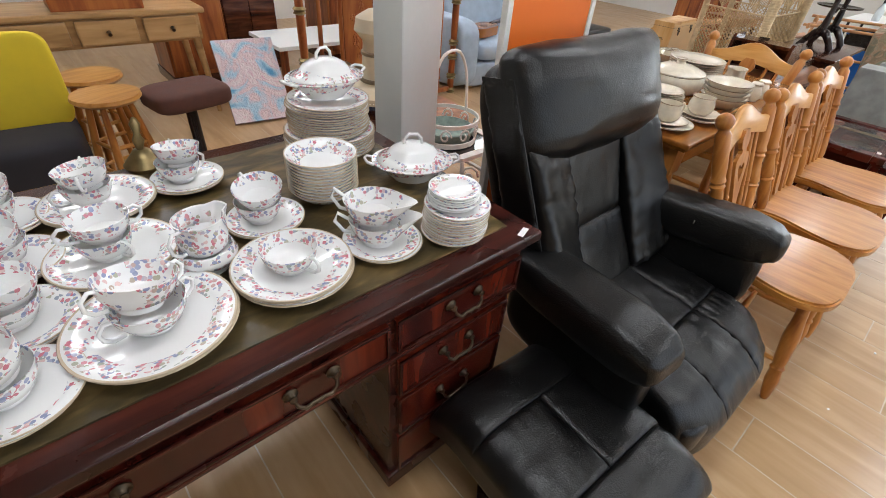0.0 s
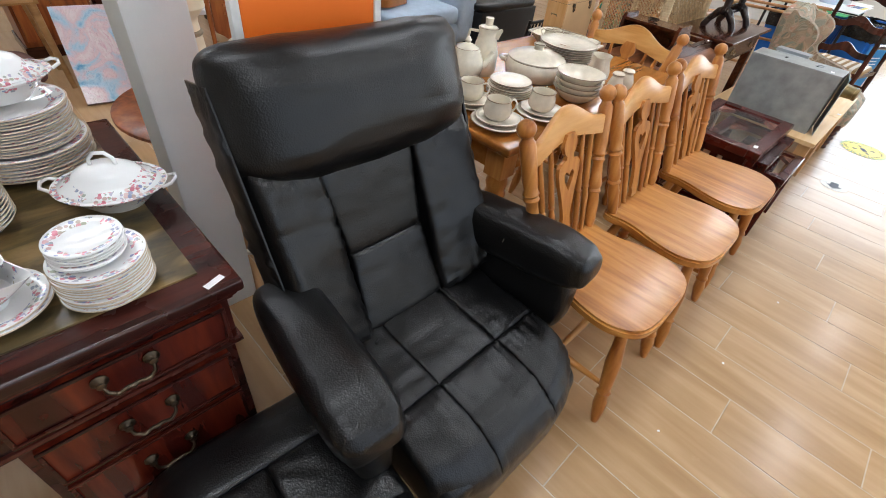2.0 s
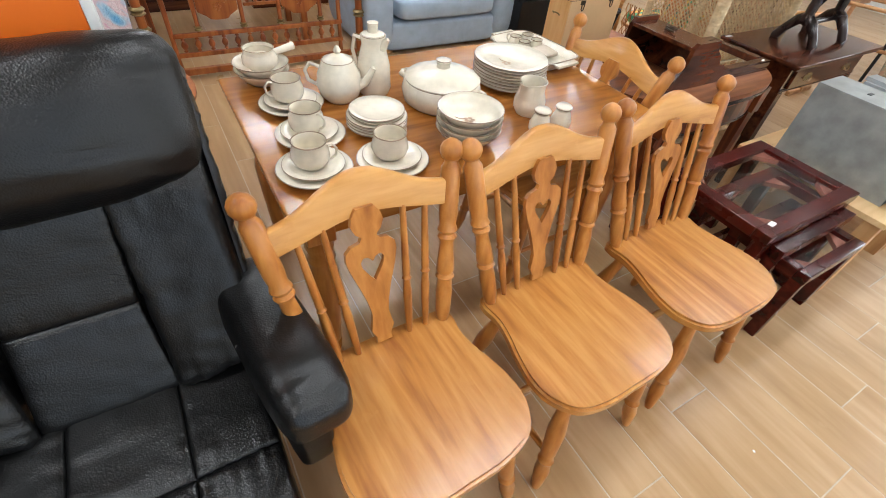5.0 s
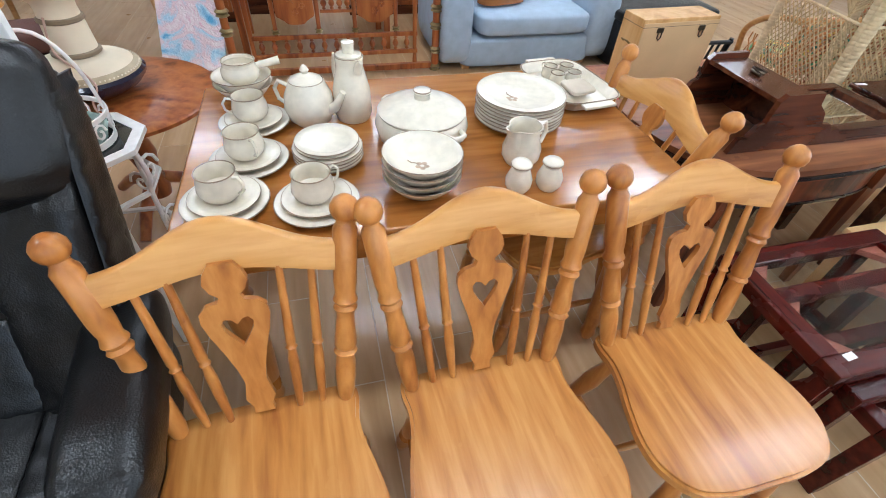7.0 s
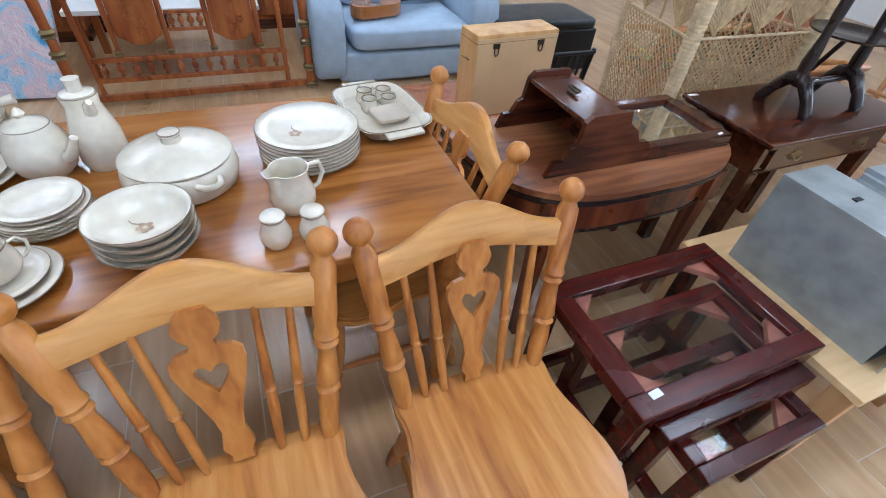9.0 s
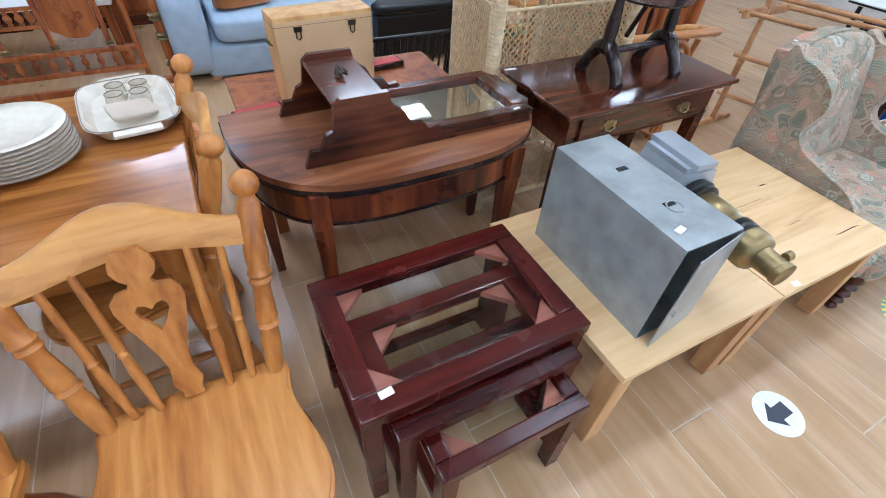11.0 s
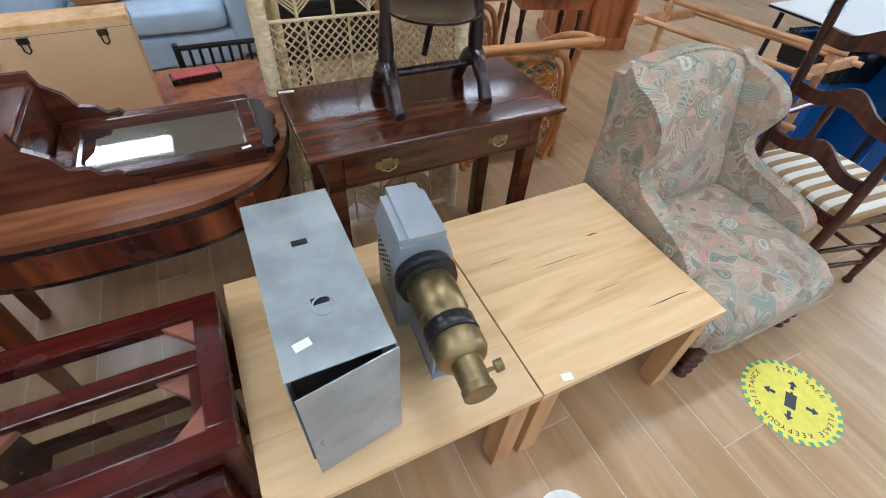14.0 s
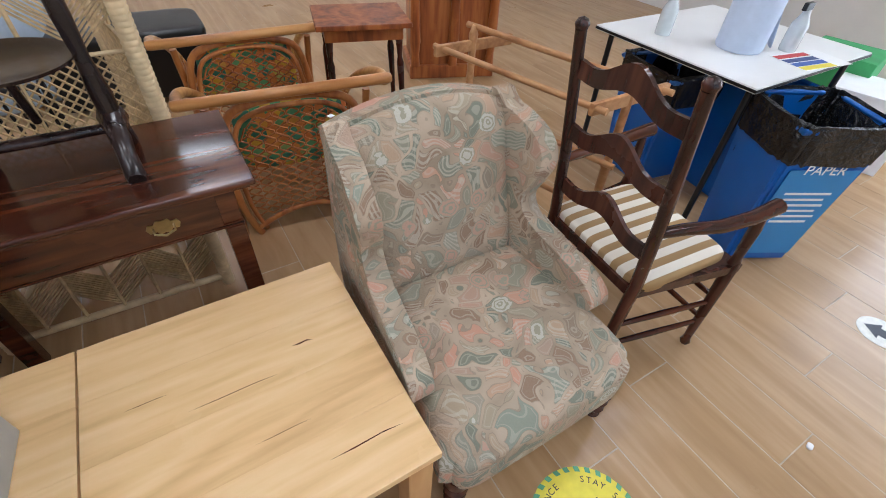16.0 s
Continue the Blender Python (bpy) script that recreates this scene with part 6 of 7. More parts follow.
def cane_chair(x, y, rz, label):
    e = thing("cane_chair", label, "cane chair", (x, y, 0), rz, "cane chairs")
    # thick top rail, then a hooped back that runs down to the floor
    part("top_rail", turned((-0.41, 0, 0.655), (0.41, 0, 0.665), [(0, 0.018), (0.02, 0.022), (0.5, 0.021), (0.98, 0.023), (1, 0.017)], 14), CANE, e, "thick varnished cane rail")

    def hoop(w, top, low):
        return smooth_line([(-w * 0.82, 0.02, low), (-w * 0.97, 0.02, low + 0.14), (-w, 0.02, 0.36), (-w * 0.86, 0.02, top - 0.07), (-w * 0.5, 0.02, top - 0.012), (0, 0.02, top), (w * 0.5, 0.02, top - 0.012), (w * 0.86, 0.02, top - 0.07), (w, 0.02, 0.36), (w * 0.97, 0.02, low + 0.14), (w * 0.82, 0.02, low)], 4)

    part("back_hoop", tube(hoop(0.29, 0.635, 0.0), 0.017, 10), CANE_DARK, e)
    part("back_hoop", tube(hoop(0.255, 0.6, 0.02), 0.011, 8), CANE_DARK, e)
    part("foot_rail", tube(smooth_line([(-0.25, 0.02, 0.03), (-0.12, 0.02, 0.09), (0, 0.02, 0.11), (0.12, 0.02, 0.09), (0.25, 0.02, 0.03)], 4), 0.013, 8), CANE_DARK, e)
    bm = bmesh.new()
    top, low = 0.6, 0.1

    def edge(z):
        return 0.252 * math.sqrt(max(0.0, 1 - max(0.0, (z - 0.4) / 0.2) ** 2))

    for k in range(-9, 10):
        for d in (-1, 1):
            line = []
            for j in range(41):
                z = low + (top - low) * j / 40
                px = k * 0.054 + d * 0.027 * math.sin(j * 1.05)
                if abs(px) < edge(z):
                    line.append((px, 0.02 + d * 0.003 * math.cos(j * 1.05), z))
            if len(line) > 2:
                tube(line, 0.0042, 5, bm)
    part("woven_back", bm, CANE_DARK, e, "open woven cane panel")["kind"] = "stuff"
    part("back_cushion", cushion(0.235, 0.05, 0.16, pose(0, 0.09, 0.47, -8), 0.5, 0.6), CUSHION_FLORAL, e, "green and yellow patterned cushion")
    part("seat_cushion", cushion(0.25, 0.23, 0.05, pose(0, 0.28, 0.34), 0.5, 0.5), CUSHION_FLORAL, e, "green and yellow patterned cushion")
    part("seat_frame", tube(smooth_line([(-0.27, 0.03, 0.28), (-0.28, 0.3, 0.29), (-0.2, 0.5, 0.29), (0.2, 0.5, 0.29), (0.28, 0.3, 0.29), (0.27, 0.03, 0.28)], 5), 0.014, 8), CANE_DARK, e)
    for sx in (-1, 1):
        part("arm", tube(smooth_line([(sx * 0.38, 0.0, 0.655), (sx * 0.4, 0.12, 0.64), (sx * 0.38, 0.3, 0.58), (sx * 0.33, 0.46, 0.46), (sx * 0.28, 0.5, 0.28), (sx * 0.27, 0.52, 0.0)], 5), 0.02, 10), CANE, e)
        part("side_post", tube(smooth_line([(sx * 0.31, 0.03, 0.62), (sx * 0.3, 0.06, 0.35), (sx * 0.31, 0.03, 0.0)], 5), 0.016, 8), CANE_DARK, e)
        bm = bmesh.new()
        for k in range(8):
            for d in (-1, 1):
                tube([(sx * 0.3, 0.05 + 0.05 * k + d * 0.025 * math.sin(j * 1.5), 0.06 + j * 0.05) for j in range(9)], 0.004, 5, bm)
        part("woven_side", bm, CANE_DARK, e)["kind"] = "stuff"


cane_chair(5.135, 1.53, -8, "varnished cane armchair with patterned cushions")
cane_chair(5.125, 2.225, -5, "varnished cane armchair standing behind another")

# ---- woven cane screen chair ----
wk = thing("wicker_chair", "tall natural wicker chair with lattice back and sides", "wicker chair", (4.345, 1.345, 0), -1)


def weave(w0, w1, z0, z1, m, parent, step, bands=0, r=0.0032):
    """Cane strands across a panel: crossed diagonals, or upright bands that slant to and fro."""
    bm = bmesh.new()
    h = z1 - z0
    if bands:
        bw = (w1 - w0) / bands
        for b in range(bands):
            x0, x1 = w0 + b * bw, w0 + (b + 1) * bw
            rise = bw * 0.9
            k = -rise
            while k < h:
                a0, a1 = (k, k + rise) if b % 2 else (k + rise, k)
                pa, pb = Vector((x0, 0, z0 + a0)), Vector((x1, 0, z0 + a1))
                if min(a0, a1) > 0 and max(a0, a1) < h:
                    q = noise.noise((x0 * 9, k * 40, 1)) * 0.004
                    tube([m @ pa, m @ (pa.lerp(pb, 0.5) + Vector((0, q, q))), m @ pb], r, 4, bm)
                k += step
            if b:
                tube([m @ Vector((x0, -0.003, z0)), m @ Vector((x0, -0.003, z1))], r * 1.7, 5, bm)
    else:
        w = w1 - w0
        d = step
        while d < w + h:
            a, b = (min(d, w), max(0, d - w)), (max(0, d - h), min(d, h))
            for flip in (0, 1):
                tube([m @ Vector((w0 + (q[0] if not flip else w - q[0]), flip * r * 1.6, z0 + q[1])) for q in (a, b)], r, 4, bm)
            d += step
        n = max(2, int(w / 0.13))
        for k in range(1, n):
            tube([m @ Vector((w0 + w * k / n, -r, z0)), m @ Vector((w0 + w * k / n, -r, z1))], r * 1.4, 5, bm)
    part("lattice", bm, STRAW2, parent, "open woven cane lattice")["kind"] = "stuff"


def wrapped(pts, r, parent):
    """A cane pole bound in flat strip."""
    bm = tube(pts, r, 10)
    a, b = Vector(pts[0]), Vector(pts[-1])
    n = int((b - a).length / 0.016)
    m0, l = between(a, b)
    for k in range(n):
        lathe([(r, 0), (r + 0.0022, 0.004), (r + 0.0022, 0.011), (r, 0.015)], 10, bm, m0 @ pose(0, 0, k * 0.016), False)
    part("post", bm, STRAW, parent)


lean = pose(0, 0, 0, -2.5)
left_side = pose(-0.365, 0, 0, 0, 0, 79)
right_side = pose(0.355, 0, 0, 0, 0, 101)
for m, x0, x1, cols in ((lean, -0.365, 0.355, 6), (left_side, 0.02, 0.56, 4), (right_side, 0.02, 0.56, 4)):
    weave(x0, x1, 0.05, 0.31, m, wk, 0.013, cols, 0.0036)
    weave(x0, x1, 0.34, 0.92, m, wk, 0.03)
    weave(x0, x1, 0.93, 1.46, m, wk, 0.013, cols, 0.0036)
    for x in (x0, x1):
        wrapped([m @ Vector((x, 0, 0)), m @ Vector((x, 0, 1.48))], 0.022, wk)
    for z, r in ((0.04, 0.014), (0.325, 0.007), (0.925, 0.006), (1.47, 0.014)):
        part("rail", tube([m @ Vector((x0, 0, z)), m @ Vector((x1, 0, z))], r, 8), STRAW, wk)
part("seat", bx(-0.3, 0.3, 0.03, 0.5, 0.4, 0.43, 0.008), STRAW2, wk)

# ---- black rack and bench ----
br = thing("black_rack", "black slatted metal rack", "rack", (3.98, 2.35, 0), 0)
for k in range(14):
    part("slat", tube([(-0.3 + k * 0.045, 0, 0.1), (-0.3 + k * 0.045, -0.08, 0.55)], 0.008, 6), BLACK, br)
for z, y in ((0.55, -0.08), (0.1, 0.0)):
    part("bar", tube([(-0.32, y, z), (0.32, y, z)], 0.013, 8), BLACK, br)
for x in (-0.31, 0.31):
    part("leg", tube([(x, 0.02, 0), (x, -0.08, 0.57)], 0.013, 8), BLACK, br)
bb = thing("black_ottoman", "black leather storage ottoman", "ottoman", (4.62, 3.45, 0))
part("box", bx(-0.45, 0.45, -0.25, 0.25, 0.03, 0.36, 0.012), LEATHER, bb)
part("lid", cushion(0.46, 0.26, 0.045, pose(0, 0, 0.395), 0.25, 0.4), LEATHER, bb)
tc = thing("tall_cabinet", "tall carved dark reddish wooden cabinet", "cabinet", (6.75, 2.95, 0), -20)
part("body", bx(-0.3, 0.3, -0.2, 0.2, 0.08, 1.9, 0.01), BED_WOOD, tc)
part("plinth", bx(-0.33, 0.33, -0.23, 0.23, 0, 0.1, 0.012), BED_WOOD, tc)
for x in (-0.29, 0.0, 0.29):
    part("column", turned((x, -0.22, 0.1), (x, -0.22, 1.85), [(0, 0.035), (0.05, 0.03), (0.1, 0.04), (0.3, 0.03), (0.5, 0.04), (0.8, 0.03), (1, 0.035)], 12), BED_WOOD, tc)
st = thing("occasional_table", "small dark occasional table with turned legs", "table", (5.72, 2.2, 0), -15)
part("tabletop", bx(-0.24, 0.24, -0.19, 0.19, 0.675, 0.7, 0.005), BED_WOOD, st)
part("apron", bx(-0.2, 0.2, -0.15, 0.15, 0.61, 0.676, 0.003), BED_WOOD, st)
for sx in (-1, 1):
    for sy in (-1, 1):
        part("leg", turned((sx * 0.2, sy * 0.15, 0), (sx * 0.18, sy * 0.13, 0.61), [(0, 0.012), (0.5, 0.015), (0.8, 0.02), (0.85, 0.013), (1, 0.02)], 10), DARK_Z, st)

# ---- pale blue armchair with a guitar ----
so = thing("fabric_armchair", "pale blue fabric armchair with loose cushion", "armchair", (3.5, 3.75, 0))
part("base", cushion(0.56, 0.42, 0.12, pose(0, 0, 0.13), 0.18, 0.25), SOFA, so)
part("seat_cushion", cushion(0.46, 0.42, 0.085, pose(0.02, -0.04, 0.33), 0.2, 0.35), SOFA, so)
part("backrest", cushion(0.6, 0.16, 0.38, pose(0, 0.38, 0.52, -8), 0.25, 0.35), SOFA, so)
part("back_cushion", cushion(0.44, 0.11, 0.24, pose(0, 0.22, 0.62, -12), 0.3, 0.45), SOFA, so)
for sx in (-1, 1):
    part("armrest", cushion(0.13, 0.46, 0.3, pose(sx * 0.6, 0.02, 0.32), 0.3, 0.4), SOFA, so)
    part("foot", bx(sx * 0.5 - 0.03, sx * 0.5 + 0.03, -0.37, -0.31, 0, 0.03, 0.003), PINE_LEG, so)
gu = thing("guitar", "small varnished acoustic guitar lying on armchair", "guitar", (3.3, 3.58, 0.43), 20)
ol = []
for k in range(40):
    a = 2 * math.pi * k / 40
    ol.append((0.2 * math.cos(a), (0.13 - 0.03 * math.cos(2 * a) * -1 + 0.015 * math.cos(a)) * math.sin(a)))
part("body", prism(ol, pose(0, 0, 0), 0.08), GUITAR, gu)
part("sound_hole", lathe([(0.0005, 0.0805), (0.04, 0.0805), (0.04, 0.0815), (0.0005, 0.0815)], 20), INK, gu)
part("neck", bx(0.18, 0.55, -0.024, 0.024, 0.06, 0.088, 0.006), EBONY, gu)

# ---- brass and mahogany bed end ----
bd = thing("bed_end", "carved mahogany bed end with brass rings", "bed", (2.03, 3.4, 0))
for x in (-0.72, 0.72):
    p = part("post", turned((x, 0, 0.02), (x, 0, 1.25), [(0, 0.03), (0.1, 0.03), (0.3, 0.026), (0.5, 0.03), (1, 0.026)], 16), BED_WOOD, bd)
    for z in (0.0, 0.13, 0.3, 0.42, 0.75, 1.1):
        part("brass_ring", lathe([(0.03, z), (0.044, z + 0.008), (0.034, z + 0.02), (0.046, z + 0.034), (0.036, z + 0.046), (0.03, z + 0.05)], 18, None, pose(x, 0, 0)), BRASS, p, "ringed brass collar")
    part("finial", lathe([(0.02, 1.25), (0.04, 1.29), (0.03, 1.33), (0.0005, 1.35)], 16, None, pose(x, 0, 0)), BRASS, bd)
part("rail", bx(-0.69, 0.69, -0.02, 0.02, 0.02, 0.062, 0.006), BED_WOOD, bd)
for z in (0.138, 0.262, 0.84, 0.98):
    part("rail", bx(-0.58, 0.58, -0.014, 0.014, z, z + 0.03, 0.008), BED_WOOD, bd)
for x in (-0.58, 0.56):
    part("stile", turned((x, 0, 0.07), (x, 0, 1.05), [(0, 0.018), (0.06, 0.014), (0.5, 0.017), (1, 0.014)], 12), BED_WOOD, bd)
SPIN = [(0, 0.007), (0.12, 0.015), (0.2, 0.008), (0.34, 0.017), (0.5, 0.022), (0.66, 0.017), (0.8, 0.008), (0.88, 0.015), (1, 0.007)]
for k in range(13):
    x = -0.52 + k * 0.085
    part("spindle", turned((x, 0, 0.167), (x, 0, 0.263), SPIN, 10), BED_WOOD, bd)
for z in (0.43, 0.53):
    part("rail", bx(-0.1, 0.12, -0.01, 0.01, z, z + 0.02, 0.005), BED_WOOD, bd)
for k in range(4):
    x = -0.07 + k * 0.053
    part("spindle", turned((x, 0, 0.449), (x, 0, 0.531), SPIN, 10), BED_WOOD, bd)
for x in (-0.265, 0.275):
    half = smooth_line([(0.125, 0.47, 0), (0.125, 0.42, 0), (0.1, 0.4, 0), (0.075, 0.385, 0), (0.05, 0.365, 0), (0, 0.36, 0)], 4)
    ol = [(0.125, 0.84)] + [(q.x, q.y) for q in half] + [(-q.x, q.y) for q in half[-2::-1]] + [(-0.125, 0.84)]
    pn = part("carved_panel", prism(ol, pose(x, 0.009, 0, 90), 0.018), BED_WOOD, bd)
    bm = bmesh.new()
    for k in range(9):
        z = 0.42 + k * 0.045
        tube(smooth_line([(x, -0.011, z - 0.02), (x + 0.02 * math.sin(k * 1.9), -0.013, z), (x + 0.045 * math.sin(k * 1.9), -0.011, z + 0.02)], 3), 0.004, 5, bm)
        for j in range(5):
            a = j * 1.257 + k
            lathe([(0.0005, 0), (0.011, 0.001), (0.007, 0.006), (0.0005, 0.004)], 7, bm, pose(x + 0.05 * math.sin(k * 1.9) + 0.016 * math.cos(a), -0.009, z + 0.02 + 0.016 * math.sin(a), 90))
    part("carving", bm, BED_WOOD, pn, "shallow carved flowers and stems")["kind"] = "stuff"
    for dx in (-0.145, 0.145):
        t = part("stile", turned((x + dx, 0, 0.29), (x + dx, 0, 0.84), [(0, 0.014), (0.06, 0.02), (0.1, 0.014), (0.5, 0.017), (0.94, 0.014), (1, 0.018)], 12), BED_WOOD, bd)
        part("brass_ring", lathe([(0.016, 0.3), (0.026, 0.306), (0.02, 0.315), (0.027, 0.326), (0.016, 0.332)], 14, None, pose(x + dx, 0, 0)), BRASS, t, "small brass collar")
# added white slab on legs, stands in for the pale surface of the bed
gt = thing("glass_display_table", "white slab on legs as bed surface behind bed end", "table", (1.9, 4.1, 0))
part("top", bx(-0.6, 0.6, -0.3, 0.3, 0.42, 0.45, 0.004), WHITE_TOP, gt)
for sx in (-1, 1):
    for sy in (-1, 1):
        part("leg", bx(sx * 0.55 - 0.025, sx * 0.55 + 0.025, sy * 0.25 - 0.025, sy * 0.25 + 0.025, 0, 0.421, 0.003), BED_WOOD, gt)

# ---- round pedestal table, lamp and wire stand ----
rt = thing("round_table", "round mahogany pedestal table", "table", (1.06, 1.98, 0))
part("tabletop", lathe([(0.0005, 0.55), (0.37, 0.55), (0.385, 0.557), (0.385, 0.57), (0.375, 0.576), (0.0005, 0.576)], 48), BED_WOOD, rt)
part("pedestal", lathe([(0.05, 0.08), (0.06, 0.14), (0.035, 0.2), (0.06, 0.3), (0.04, 0.4), (0.07, 0.5), (0.09, 0.551)], 24), BED_WOOD, rt)
for k in range(3):
    a = k * 2.094 + 0.4
    part("foot", tube([(0.04 * math.cos(a), 0.04 * math.sin(a), 0.16), (0.18 * math.cos(a), 0.18 * math.sin(a), 0.1), (0.28 * math.cos(a), 0.28 * math.sin(a), 0.022)], [0.03, 0.026, 0.022], 10), BED_WOOD, rt)
lp = thing("table_lamp", "cream and navy ceramic lamp with beaded band", "lamp", (1.0, 2.0, 0.5765))
part("base", lathe([(0.0005, 0), (0.1, 0), (0.125, 0.012), (0.175, 0.042), (0.2, 0.07), (0.202, 0.085), (0.19, 0.098)], 44), NAVY, lp)
band = part("band", lathe([(0.192, 0.097), (0.19, 0.1), (0.172, 0.116), (0.168, 0.117)], 44), plain("tan_glaze", (0.42, 0.33, 0.2), 0.5, 0, 0.15, 30), lp, "tan band with a row of cream beads")
bm = bmesh.new()
for k in range(72):
    a = 2 * math.pi * k / 72
    lathe([(0.0005, -0.003), (0.004, 0), (0.0005, 0.003)], 6, bm, pose(0.186 * math.cos(a), 0.186 * math.sin(a), 0.105))
part("beads", bm, CREAM, band)["kind"] = "stuff"
part("shoulder", lathe([(0.17, 0.116), (0.155, 0.126), (0.1, 0.142), (0.08, 0.15), (0.074, 0.165), (0.07, 0.25), (0.064, 0.31), (0.066, 0.33), (0.1, 0.37), (0.09, 0.42), (0.04, 0.45), (0.0005, 0.452)], 44), CREAM, lp)
for z, r in ((0.155, 0.079), (0.27, 0.071)):
    part("ring", lathe([(r, z), (r + 0.004, z + 0.004), (r + 0.003, z + 0.014), (r - 0.003, z + 0.018)], 36), plain("taupe_glaze", (0.24, 0.18, 0.11), 0.5, 0, 0.15, 30), lp)
part("cable", tube(smooth_line([(-0.02, -0.075, 0.3), (-0.02, -0.12, 0.2), (0.06, -0.17, 0.14), (0.09, -0.2, 0.1), (0.06, -0.215, 0.05), (0.08, -0.24, 0.004)], 5), 0.004, 6), plain("pinkish_flex", (0.5, 0.32, 0.24), 0.5), lp)
ws = thing("wire_plant_stand", "white wrought metal plant stand with dark glass shelf", "plant stand", (1.05, 1.56, 0), 0)


def flat_ring(r0, r1, z0, z1, n, turn):
    bm = bmesh.new()
    rings = [[bm.verts.new((r * math.cos(2 * math.pi * k / n + turn), r * math.sin(2 * math.pi * k / n + turn), z)) for k in range(n)] for r, z in ((r0, z0), (r1, z0), (r1, z1), (r0, z1))]
    for q in range(4):
        a, b = rings[q], rings[(q + 1) % 4]
        for k in range(n):
            bm.faces.new((a[k], a[(k + 1) % n], b[(k + 1) % n], b[k]))
    return bm


part("shelf_frame", flat_ring(0.175, 0.215, 0.585, 0.602, 8, 0.39), WHITE_METAL, ws, "", False)
part("shelf_glass", lathe([(0.0005, 0.592), (0.178, 0.592), (0.178, 0.598), (0.0005, 0.598)], 8, None, pose(0, 0, 0, 0, 0, 22.5)), plain("dark_tray_glass", (0.01, 0.012, 0.012), 0.06), ws, "dark mirror glass", False)
part("brace", flat_ring(0.185, 0.205, 0.42, 0.432, 8, 0.39), WHITE_METAL, ws, "", False)
part("brace", flat_ring(0.19, 0.21, 0.16, 0.172, 8, 0.39), WHITE_METAL, ws, "", False)
for k in range(4):
    a = k * math.pi / 2 - 0.39
    c, sn = math.cos(a), math.sin(a)
    part("leg", tube(smooth_line([(0.21 * c, 0.21 * sn, 0.586), (0.222 * c, 0.222 * sn, 0.5), (0.2 * c, 0.2 * sn, 0.42), (0.2 * c, 0.2 * sn, 0.17), (0.23 * c, 0.23 * sn, 0.04), (0.25 * c, 0.25 * sn, 0.009)], 4), 0.009, 8), WHITE_METAL, ws)
    for q, z in ((0.55, 0.51), (0.5, 0.29)):
        pts = [((0.205 - 0.0) * c - sn * 0.05 * (1 - t / 18) * math.cos(t * 0.6) - sn * 0.03, 0.205 * sn + c * 0.05 * (1 - t / 18) * math.cos(t * 0.6) + c * 0.03, z + 0.055 * (1 - t / 18) * math.sin(t * 0.6)) for t in range(16)]
        part("scroll", tube(pts, 0.006, 6), WHITE_METAL, ws)
pb = thing("metal_planter", "white scrolled metal planter on the plant stand", "planter", (1.05, 1.56, 0.6025), 10)
part("liner", lathe([(0.0005, 0), (0.1, 0), (0.118, 0.05), (0.11, 0.052), (0.09, 0.01), (0.0005, 0.006)], 28), plain("faded_green_cloth", (0.3, 0.4, 0.36), 0.8, 0, 0.3, 30), pb)
part("hoop", flat_ring(0.122, 0.128, 0.0, 0.02, 28, 0), WHITE_METAL, pb)
part("hoop", flat_ring(0.128, 0.135, 0.085, 0.1, 28, 0), WHITE_METAL, pb)
for k in range(10):
    a = k * math.pi / 5
    c, sn = math.cos(a), math.sin(a)
    part("scroll", tube([(0.13 * math.cos(a + 0.2 * (1 - t / 14) * math.cos(t * 0.7)), 0.13 * math.sin(a + 0.2 * (1 - t / 14) * math.cos(t * 0.7)), 0.052 + 0.032 * (1 - t / 14) * math.sin(t * 0.7)) for t in range(12)], 0.004, 6), WHITE_METAL, pb)
part("handle", tube(smooth_line([(-0.13, 0, 0.09), (-0.11, 0, 0.24), (-0.05, 0, 0.34), (0.05, 0, 0.34), (0.11, 0, 0.24), (0.13, 0, 0.09)], 4), 0.006, 8), WHITE_METAL, pb)
# orange board with a pale edge
ob = thing("orange_board", "plain orange display board with white edge", "board", (1.06, 1.14, 0), 0)
part("panel", bx(-0.19, 0.19, -0.008, 0.008, 0.5, 1.62, 0.003), ORANGE, ob)
for x in (-0.202, 0.202):
    part("edge", bx(x - 0.011, x + 0.011, -0.012, 0.012, 0, 1.64, 0.003), WHITE_METAL, ob)

